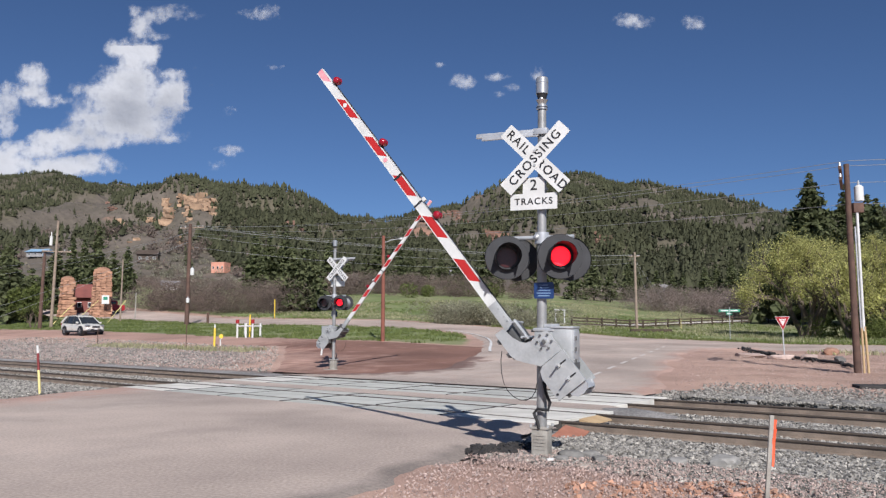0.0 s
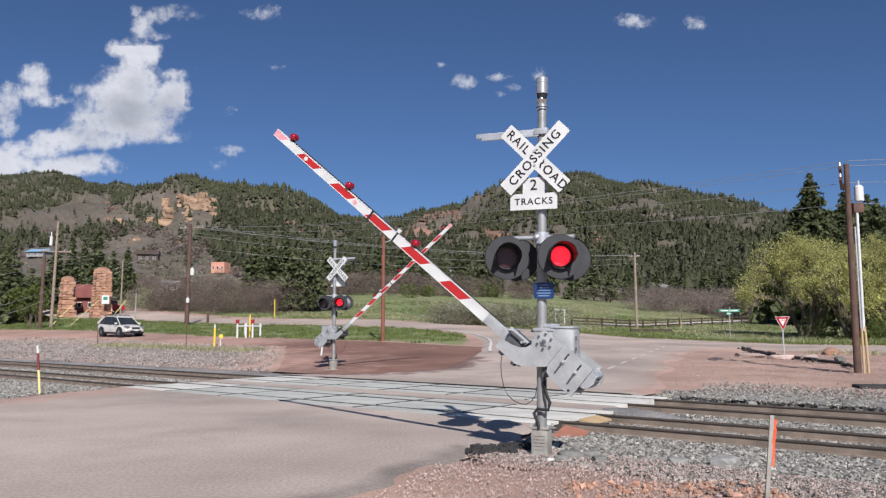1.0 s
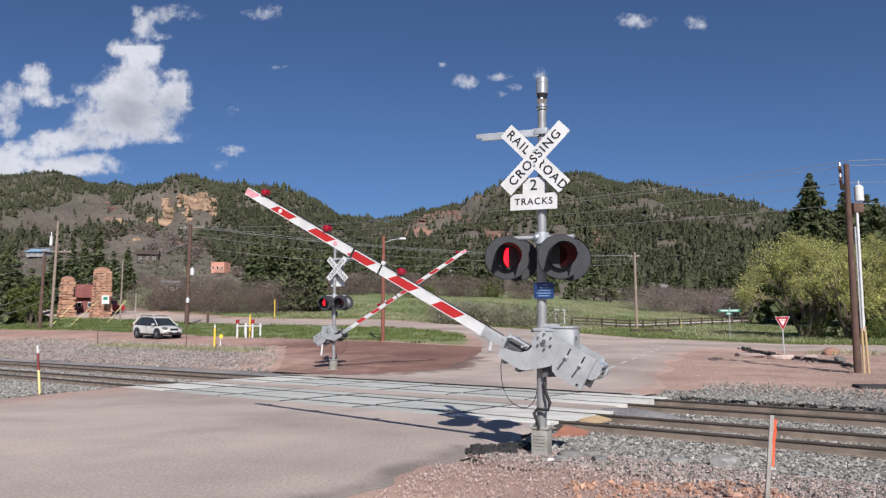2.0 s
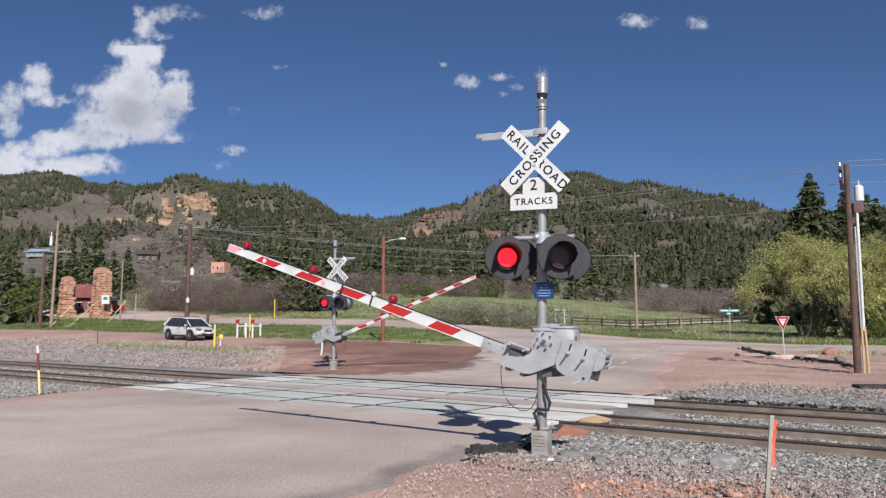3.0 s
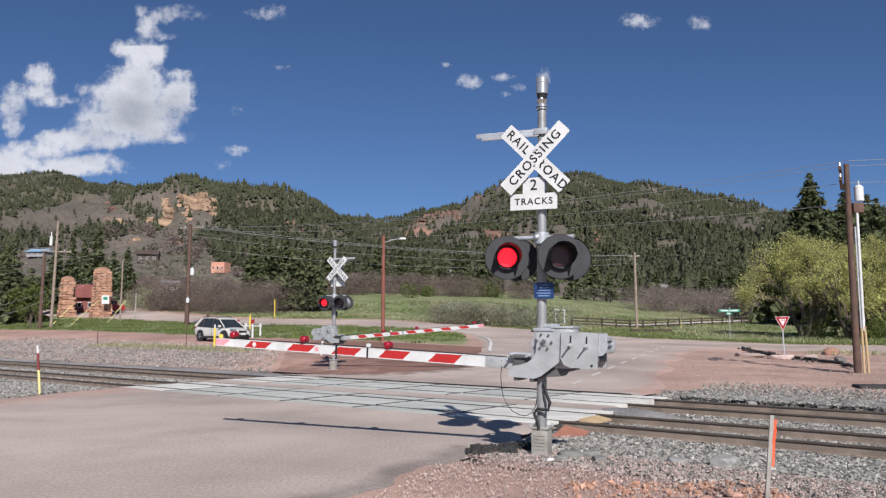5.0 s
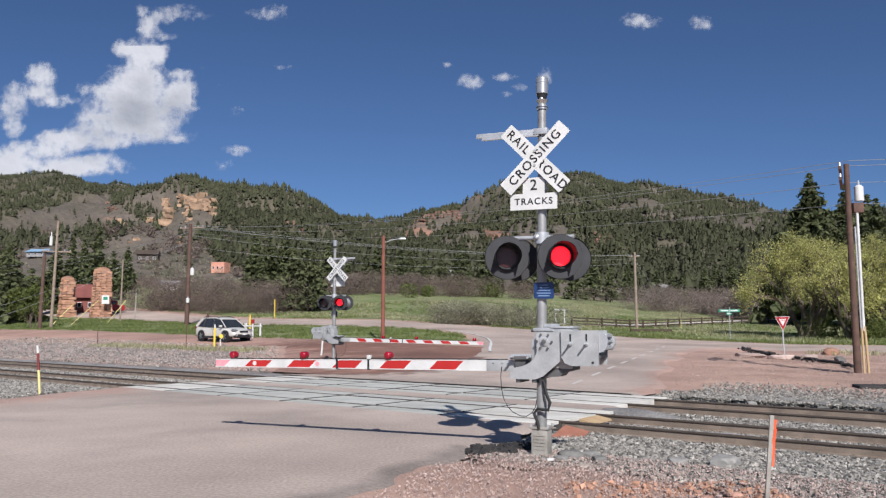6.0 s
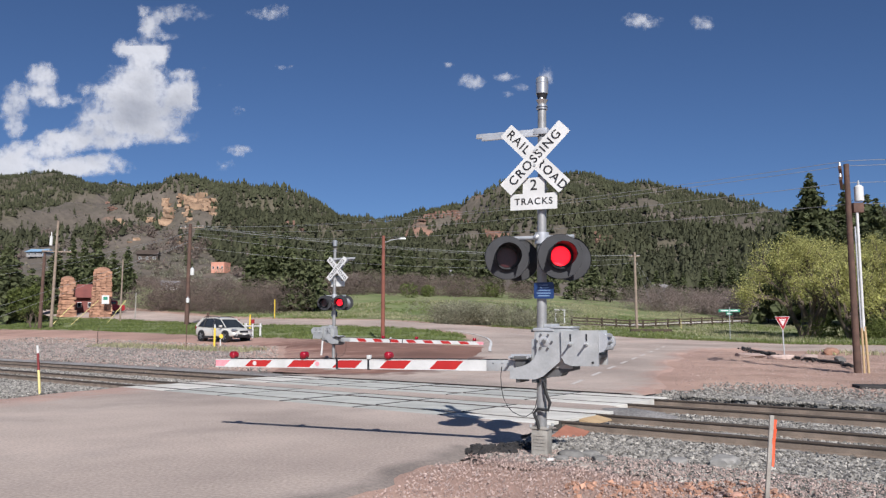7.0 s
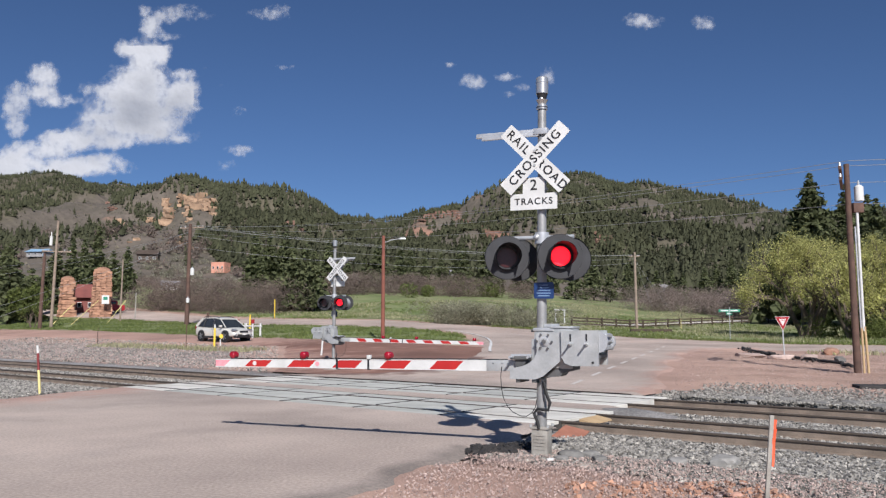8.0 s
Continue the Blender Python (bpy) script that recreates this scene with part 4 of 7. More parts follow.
def broadleaf(name, x, y, height, width, seed, label, material, leaves=9000, leaf=0.17, lean=(0, 0)):
    rng, nr = random.Random(seed), np.random.RandomState(seed)
    t = thing(name, pose(x, y, ground_z(x, y) - 0.05), label, "tree")
    bm, tips = bm_new(), []
    for k in range(4):
        ang = k * 1.6 + rng.uniform(-0.4, 0.4)
        d = Vector((math.cos(ang) * 0.55 + lean[0], math.sin(ang) * 0.55 + lean[1], 0.9)).normalized()
        limb_bm(bm, Vector((0.15 * math.cos(ang), 0.15 * math.sin(ang), 0)), d, height * 0.30, height * 0.026, 4, rng, tips, 0.85)
    tips = np.array([tuple(p) for p in tips])
    stretch = width / (2 * max(np.percentile(np.abs(tips[:, :2]), 95), 0.1)) * 0.85
    tips[:, :2] *= stretch
    top = np.percentile(tips[:, 2], 97)
    tips[:, 2] *= height * 0.92 / top
    bmesh.ops.scale(bm, vec=(stretch, stretch, height * 0.92 / top), verts=bm.verts)
    part("trunk", bm, M_LIMB, t, "dark forked trunk and limbs")
    pick = tips[(nr.beta(0.7, 0.7, leaves) * (len(tips) - 1)).astype(int)]
    c = pick + nr.normal(size=(leaves, 3)) * np.array((0.034, 0.034, 0.034)) * height * nr.uniform(0.4, 1.7, (leaves, 1))
    c = c[c[:, 2] > height * nr.uniform(0.10, 0.30, len(c))]
    v, f = quads(c, leaf, nr)
    ob = new("crown", from_arrays("crown", v, f, material))
    ob.parent = t
    return t


def conifer(name, x, y, height, seed, label, width=0.36, sink=0.0):
    """A pine: bare tapered trunk and whorls of drooping boughs, each a ragged fan of needles."""
    nr = np.random.RandomState(seed)
    t = thing(name, pose(x, y, ground_z(x, y) - 0.1 - sink), label, "tree")
    part("trunk", tube(bm_new(), (0, 0, 0), (0, 0, height * 0.97), height * 0.018, 0.02, seg=8), M_BARK, t, "straight dark trunk")
    c, s = [], []
    whorls = int(height * 2.2)
    for i in range(whorls):
        f = (i + nr.uniform(0, 1)) / whorls
        z = height * (0.10 + 0.88 * f)
        reach = height * width * 0.5 * (1 - f) ** 0.8 * nr.uniform(0.7, 1.15) + 0.15
        for a in nr.uniform(0, 6.28, 11):
            r = reach * nr.uniform(0.55, 1.1)
            k = max(3, int(r * 7))
            q = np.linspace(0.15, 1, k)
            pts = np.stack([np.cos(a) * r * q, np.sin(a) * r * q, z - 0.22 * r * q ** 1.5 + 0.06 * r], 1)
            c.append(pts + nr.normal(size=pts.shape) * 0.10 * (0.5 + r * 0.4))
            s.append(np.full(k, 0.16 + 0.06 * r))
    c, s = np.concatenate(c), np.concatenate(s) * 1.5
    v, f = quads(c, s, nr, flat=0.4)
    ob = new("crown", from_arrays("crown", v, f, M_CONIFER))
    ob.parent = t
    return t


def thicket(name, spots, seed, label, material, height, blobs, per, leaf, spread):
    """A band of brush: lumps of twigs and small leaves, with stems."""
    nr = np.random.RandomState(seed)
    cs = []
    for k in range(blobs):
        q = nr.uniform(0, 1)
        i = min(int(q * (len(spots) - 1)), len(spots) - 2)
        w = q * (len(spots) - 1) - i
        x = spots[i][0] * (1 - w) + spots[i + 1][0] * w + nr.normal() * spread
        y = spots[i][1] * (1 - w) + spots[i + 1][1] * w + nr.normal() * spread
        h = height * nr.uniform(0.6, 1.15)
        r = h * nr.uniform(0.5, 0.85)
        p = nr.normal(size=(per, 3))
        p /= np.linalg.norm(p, axis=1)[:, None]
        p *= nr.uniform(0.35, 1.0, per)[:, None] ** 0.5
        p = p * np.array((r, r, h * 0.55)) * nr.uniform(0.85, 1.15, (per, 1)) + np.array((x, y, ground_z(x, y) + h * 0.45))
        cs.append(p)
    v, f = quads(np.concatenate(cs), leaf, nr, tall=2.1, broad=0.38)
    return tagged(new(name, from_arrays(name, v, f, material)), label, "bushes", kind="stuff")


def red_band(a, up):
    """The bare reddish band across the upper slope of the second hill, 0 to 1."""
    mid = 0.50 + 0.5 * (a - 0.02)
    return np.clip(1.4 - np.abs(up - mid) / 0.075, 0, 1) * np.clip((a + 0.075) / 0.03, 0, 1) * np.clip((0.115 - a) / 0.04, 0, 1)


def wooded(a, up, x, y):
    """How thickly the hillside is wooded, 0 to 1, over bearing and height up the slope."""
    nz = vnoise(x, y, 210, 21)
    fz = vnoise(x, y, 60, 22)
    e = (land(x, y) - 1.73) / np.maximum(y, 1)
    ra, re, rr = np.array(RIDGE).T
    crest = np.interp(a, ra, re)
    d = 0.86 - 0.16 * fz
    # open hillside on the first hill: woods on its far ridge, a tongue of pines and scattered stands
    open_edge = np.interp(e, [0.06, 0.11, 0.14, 0.165, 0.185], [-0.27, -0.305, -0.285, -0.29, -0.335])
    bare = a < open_edge - 0.012 * nz
    far_wood = e > np.interp(a, [-0.6, -0.565, -0.447, -0.425, -0.41], [0.132, 0.137, 0.168, 0.18, 0.3]) + 0.004 * fz
    w = np.clip((a + 0.432) / 0.045, 0, 1)
    tongue = np.hypot((a + 0.432 - 0.045 * w) / 0.012, (e - 0.180 + 0.034 * w) / 0.008) < 1.25 + 0.5 * fz
    stand = np.exp(-((a + 0.435) / 0.035) ** 2 - ((e - 0.117 - 0.1 * (a + 0.435)) / 0.010) ** 2)
    stand = np.maximum(stand, np.exp(-((a + 0.56) / 0.05) ** 2 - ((e - 0.105) / 0.014) ** 2))
    stand = np.maximum(stand, 0.8 * np.exp(-((a + 0.375) / 0.012) ** 2 - ((e - 0.148) / 0.012) ** 2))
    thin = 0.015 + 0.55 * stand + 0.5 * (crest - e < 0.007) + 0.2 * (e < 0.075)
    d = np.where(bare, np.where(far_wood, 0.9, np.where(tongue, 0.75, thin)), d)
    right = a > -0.09
    d = d * (1 - 0.82 * red_band(a + 0.01 * nz, up + 0.04 * nz))
    d = np.where(right & (a > 0.22) & (np.abs(up - 0.38 + 0.2 * (a - 0.3) - 0.05 * nz) < 0.05) & (a < 0.41), 0.2, d)
    d = np.where(right & (nz < -0.4), d * 0.4, d)
    d = np.where((a > -0.22) & (a < -0.05) & (nz < -0.55), 0.3, d)
    return d


def scene_forest():
    nr = np.random.RandomState(77)
    n = 125000
    a = nr.uniform(-0.66, 0.66, n)
    ra, re, rr = np.array(RIDGE).T
    far = np.interp(a, ra, rr)
    y = 250 + (far * 1.02 - 250) * nr.uniform(0, 1, n) ** 0.75
    x = a * y
    up = (y - 230) / (far - 230)
    keep = nr.uniform(0, 1, n) < wooded(a, up, x, y)
    for ha, he in ((-0.511, 0.090), (-0.374, 0.083), (-0.2815, 0.070), (-0.407, 0.064)):
        hy = on_slope(ha, he)[1]
        keep &= ~((np.abs(a - ha) < 0.022) & (y < hy + 12) & (y > hy - 70))
    a, x, y = a[keep], x[keep], y[keep]
    z = land(x, y)
    h = nr.uniform(2.6, 7.4, len(x)) * nr.uniform(0.8, 1.15, len(x)) * np.where(a < -0.285, 0.85, 1.0)
    # the lower woods: every pine a spire of ragged boughs
    near = y < 520
    k = 20
    X, Y, Z, H = (np.repeat(q[near], k) for q in (x, y, z, h))
    m = len(X)
    f = nr.beta(1.0, 1.45, m)
    ang = nr.uniform(0, 6.2832, m)
    reach = H * (0.03 + 0.21 * (1 - f) ** 0.9) * nr.uniform(0.75, 1.1, m)
    hub = np.stack([X, Y, Z + H * (0.06 + 0.92 * f)], -1)
    out = np.stack([np.cos(ang), np.sin(ang), nr.uniform(-0.55, -0.1, m)], -1)
    side = np.stack([-np.sin(ang), np.cos(ang), nr.normal(0, 0.25, m)], -1)
    size = (H * nr.uniform(0.05, 0.10, m))[:, None]
    c = hub + out * reach[:, None]
    V = np.stack([c + out * size * 1.3, c - out * size + side * size + np.array((0, 0, 1)) * size, c - out * size - side * size], 1).reshape(-1, 3)
    low = from_arrays("lower_forest", V, np.arange(3 * m).reshape(-1, 3), M_FOREST)
    tagged(new("lower_forest", low), "ragged dark pines along the foot of the hills", "forest", kind="stuff")
    # all the woods: two ragged tiers a tree
    m = len(x)
    seg, tiers = 5, 2
    V, F, base = [], [], 0
    for t in range(tiers):
        lo, hi = (0.10, 0.42)[t], (0.72, 1.0)[t]
        r = h * (0.25, 0.18)[t]
        ang = np.linspace(0, 2 * np.pi, seg, endpoint=False)[None, :] + nr.uniform(0, 6.28, (m, 1))
        rad = r[:, None] * nr.uniform(0.35, 1.5, (m, seg))
        ring = np.stack([x[:, None] + rad * np.cos(ang), y[:, None] + rad * np.sin(ang), (z + h * lo)[:, None] + h[:, None] * nr.uniform(-0.07, 0.12, (m, seg))], -1)
        tip = np.stack([x + h * nr.normal(0, 0.02, m), y, z + h * hi], -1)[:, None, :]
        V.append(np.concatenate([ring, tip], 1).reshape(-1, 3))
        idx = base + np.arange(m)[:, None] * (seg + 1)
        for i in range(seg):
            F.append(np.concatenate([idx + i, idx + (i + 1) % seg, idx + seg], 1))
        base += m * (seg + 1)
    me = from_arrays("forest", np.concatenate(V), np.concatenate(F), M_FOREST)
    tagged(new("forest", me), "dark pine forest scattered over the hillsides", "forest", kind="stuff")
    # low scrub on the bare slopes
    k = 42000
    a = nr.uniform(-0.66, 0.66, k)
    far = np.interp(a, ra, rr)
    y = 240 + (far - 240) * nr.uniform(0, 1, k) ** 0.75
    x = a * y
    h2 = nr.uniform(0.3, 1.3, k)
    z = land(x, y)
    rad = h2[:, None] * nr.uniform(0.4, 0.9, (k, 4))
    q = np.array((0, 1.57, 3.14, 4.71))
    ring = np.stack([x[:, None] + rad * np.cos(q), y[:, None] + rad * np.sin(q), np.repeat(z[:, None], 4, 1)], -1)
    tip = np.stack([x, y, z + h2], -1)[:, None, :]
    idx = np.arange(k)[:, None] * 5
    F2 = np.concatenate([np.concatenate([idx + i, idx + (i + 1) % 4, idx + 4], 1) for i in range(4)])
    low = from_arrays("slope_scrub", np.concatenate([ring, tip], 1).reshape(-1, 3), F2, M_SLOPESCRUB)
    tagged(new("slope_scrub", low), "low dull scrub dotted over the bare slopes", "scrub", kind="stuff")


def scene_plants():
    # big willows beside the right-hand road
    broadleaf("willow_tree", 35.5, 78, 10.2, 12.5, 3, "spreading willow with fresh yellow-green leaves", M_WILLOW, 30000, 0.075)
    broadleaf("willow_tree", 42.5, 75, 9.8, 12, 4, "tall yellow-green willow with dark crooked limbs", M_WILLOW, 30000, 0.075)
    broadleaf("willow_tree", 48.5, 82, 10.6, 14, 5, "wide yellow-green willow beyond the road", M_WILLOW, 28000, 0.08)
    broadleaf("willow_tree", 39.5, 84, 9.8, 12, 6, "yellow-green willow thicket with leaning trunk", M_WILLOW, 22000, 0.08)
    broadleaf("willow_tree", 36.5, 71, 7.0, 9, 10, "leaning yellow-green willow by the fence end", M_WILLOW, 12000, 0.09)
    broadleaf("willow_tree", 46, 68, 7.5, 10, 9, "low yellow-green willow near the roadside", M_GREENBUSH, 9000, 0.14)
    broadleaf("shrub_tree", -49.5, 95, 4.6, 4.2, 8, "young green roadside tree in leaf", M_GREENBUSH, 6000, 0.16)
    broadleaf("shrub_tree", -42.6, 82.5, 2.6, 2.6, 18, "small green roadside bush", M_GREENBUSH, 1800, 0.10)
    # pines behind
    for i, (x, y, h, w) in enumerate(((55.4, 118, 23.5, 0.62), (53.5, 126, 15, 0.5), (60.5, 118, 21.5, 0.48), (65, 120, 20.5, 0.48), (58, 112, 17, 0.5), (62.5, 113, 19, 0.5))):
        conifer("pine_tree", x, y, h, 30 + i, "tall dark pine behind the willows", w)
    for i, (x, y, h, w) in enumerate(((-53.2, 97, 9.0, 0.6), (-56.5, 103, 10.5, 0.6), (-55, 112, 9.5, 0.6), (-51.5, 99, 7, 0.7), (-60, 108, 10, 0.6))):
        conifer("pine_tree", x, y, h, 40 + i, "dense dark pine near the stone gateway", w)
    for i, (px, y, h, w) in enumerate(((-0.438, 150, 14, 0.40), (-0.47, 160, 12, 0.42), (-0.455, 175, 12, 0.42), (-0.40, 165, 10, 0.45), (-0.418, 140, 9, 0.55))):
        conifer("pine_tree", px * y, y, h, 50 + i, "pine tree standing behind the stone pillars", w)
    for i, (px, y, h, w) in enumerate(((-0.238, 150, 13.0, 0.45), (-0.22, 158, 12.5, 0.5), (-0.188, 111, 9.0, 0.62), (-0.163, 110, 8.6, 0.66), (-0.174, 117, 9.8, 0.6), (-0.20, 170, 14, 0.5), (-0.145, 165, 11, 0.55))):
        conifer("pine_tree", px * y, y, h, 60 + i, "dark green pine above the scrub", w)
    nr = np.random.RandomState(9)
    for i in range(34):
        a = -0.135 + 0.0185 * i + nr.uniform(-0.008, 0.008)
        y = 205 + nr.uniform(-15, 35)
        if a > 0.45:
            continue
        conifer("pine_tree", a * y, y, nr.uniform(7, 13), 90 + i, "dark pine at the foot of the hill", 0.5)
    # thickets
    thicket("scrub_left", [(-46, 118), (-36, 116), (-26, 112), (-20, 116)], 1, "leafless purple-brown scrub oak thicket", M_SCRUB, 4.6, 80, 1300, 0.06, 3.0)
    thicket("scrub_middle", [(-24, 160), (-10, 165), (4, 170), (22, 180)], 2, "brown scrub along the meadow edge", M_SCRUB, 4.4, 70, 800, 0.09, 4.0)
    thicket("scrub_right", [(38, 165), (48, 160), (56, 150), (52, 135)], 3, "purple-brown leafless thicket behind the fence", M_SCRUB_PALE, 5.4, 70, 1000, 0.08, 4.0)
    thicket("green_scrub", [(-27, 122), (-22, 120), (2, 172), (10, 172)], 4, "light green shrubs in young leaf", M_GREENBUSH, 3.4, 16, 300, 0.16, 2.0)
    thicket("blossom_brush", [(-1.5, 79), (2.5, 79.5), (7, 78.5), (11, 77.5)], 5, "grey-green brush with pale blossoms by the road", M_BLOSSOM, 2.3, 46, 420, 0.07, 0.9)
    thicket("hill_scrub", [(-150, 300), (-110, 330), (-80, 320), (-50, 280)], 6, "dull brown scrub on the lower slope", M_SCRUB, 5.0, 90, 130, 0.35, 30)
    thicket("slope_brush", [(-112, 250), (-88, 235), (-68, 222), (-56, 205)], 8, "dull olive brush below the hillside houses", M_BLOSSOM, 2.6, 90, 150, 0.16, 11)
    thicket("slope_brush_brown", [(-105, 228), (-84, 220), (-66, 205), (-58, 190)], 11, "brown leafless brush below the hillside houses", M_SCRUB, 2.8, 80, 200, 0.13, 9)
    thicket("willow_skirt", [(34, 72), (40, 70), (46, 66), (52, 68)], 7, "tangled undergrowth below the willows", M_GREENBUSH, 2.2, 30, 260, 0.11, 1.6)


def tufts(name, spots, size, seed, label, material):
    """Upright grass tufts: three crossed narrow blades each."""
    nr = np.random.RandomState(seed)
    V, F = [], []
    spots = np.asarray(spots)
    n = len(spots)
    for k in range(4):
        ang = nr.uniform(0, 6.28, n)
        s = size * nr.uniform(0.5, 1.3, n)
        base = spots + np.stack([nr.normal(0, size * 0.4, n), nr.normal(0, size * 0.4, n), np.zeros(n)], -1)
        side = np.stack([np.cos(ang), np.sin(ang), np.zeros(n)], -1) * (s * 0.16)[:, None]
        tip = base + np.stack([nr.normal(0, 0.35, n) * s, nr.normal(0, 0.35, n) * s, s], -1)
        V.append(np.stack([base - side, base + side, tip], 1).reshape(-1, 3))
        F.append(np.arange(3 * n).reshape(-1, 3) + k * 3 * n)
    tagged(new(name, from_arrays(name, np.concatenate(V), np.concatenate(F), material)), label, "grass", kind="stuff")


def scene_grass():
    nr = np.random.RandomState(12)

    def patch(u0, u1, n0, n1, count, test=None):
        u, n = nr.uniform(u0, u1, count), nr.uniform(n0, n1, count)
        if test is not None:
            k = test(u, n)
            u, n = u[k], n[k]
        x, y = plan(u, n)
        return np.stack([x, y, land(x, y) - 0.02], -1)

    island = patch(-100, -31, 36.4, 50.6, 16000, lambda u, n: (u < edge_l(n) - 0.9) & (vnoise(u, n, 6, 31) > -0.1))
    tufts("grass_island", island, 0.17, 1, "short green spring grass beside the road", M_GRASS)
    field = patch(-90, -10, 62.5, 120, 14000, lambda u, n: vnoise(u, n, 18, 33) > -0.2)
    tufts("meadow_grass", field, 0.22, 2, "pale green meadow grass", M_GRASS)
    dry = patch(-90, -10, 66, 150, 22000, lambda u, n: vnoise(u, n, 22, 35) > 0.0)
    tufts("dry_grass", dry, 0.26, 3, "straw-coloured dry meadow grass", M_DRYGRASS)
    weeds = np.concatenate([patch(-52, -36, 26.5, 29.5, 900, lambda u, n: np.abs(n - 28 - 0.05 * (u + 44)) < 0.9), patch(-12, -4, 46, 50, 160)])
    tufts("trackside_weeds", weeds, 0.20, 4, "sparse green weeds on red dirt", M_DRYGRASS)
    far_verge = patch(-45, 40, 61.8, 66, 5000)
    tufts("verge_grass", far_verge, 0.13, 5, "lush green verge along the main road", M_GRASS)


# ---------------------------------------------------------------- stones
def stones(name, pts, sizes, seed, label, material, kind="stuff"):
    """Angular stones, one joined heap: each a jittered eight-cornered lump."""
    nr = np.random.RandomState(seed)
    pts, sizes = np.asarray(pts), np.asarray(sizes)
    n = len(pts)
    corner = np.array([(-1, -1, -1), (1, -1, -1), (1, 1, -1), (-1, 1, -1), (-1, -1, 1), (1, -1, 1), (1, 1, 1), (-1, 1, 1)]) * 0.5
    c = corner[None] * nr.uniform(0.45, 1.2, (n, 8, 3)) * np.array((1, 1, 0.75))
    q = nr.uniform(0, 6.28, (n, 2))
    ca, sa, cb, sb = np.cos(q[:, 0]), np.sin(q[:, 0]), np.cos(q[:, 1]), np.sin(q[:, 1])
    x = c[..., 0] * ca[:, None] - c[..., 1] * sa[:, None]
    y = c[..., 0] * sa[:, None] + c[..., 1] * ca[:, None]
    z = c[..., 2]
    x, z = x * cb[:, None] - z * sb[:, None] * 0.6, x * sb[:, None] * 0.6 + z * cb[:, None]
    v = np.stack([x, y, z], -1) * sizes[:, None, None] + pts[:, None, :]
    f = np.array([(0, 3, 2, 1), (4, 5, 6, 7), (0, 1, 5, 4), (1, 2, 6, 5), (2, 3, 7, 6), (3, 0, 4, 7)])
    F = (f[None] + (np.arange(n) * 8)[:, None, None]).reshape(-1, 4)
    return tagged(new(name, from_arrays(name, v.reshape(-1, 3), F, material)), label, "stones", kind=kind)


def rock(name, x, y, z, size, seed, label, material, squash=0.6, yaw=0):
    bm = bm_new()
    bmesh.ops.create_icosphere(bm, subdivisions=3, radius=0.5)
    for v in bm.verts:
        p = v.co.copy()
        k = noise.noise(p * 1.7 + Vector((seed * 3.1, 0, 0))) * 0.35 + noise.noise(p * 4 + Vector((0, seed * 1.7, 0))) * 0.12
        v.co = p * (1 + k)
        for ax in range(3):
            v.co[ax] = max(-0.40, min(0.40, v.co[ax]))
    bmesh.ops.scale(bm, vec=(size[0], size[1], size[2]), verts=bm.verts)
    return single(name, bm, material, label, "rock", m=pose(x, y, z, 0, 0, yaw))


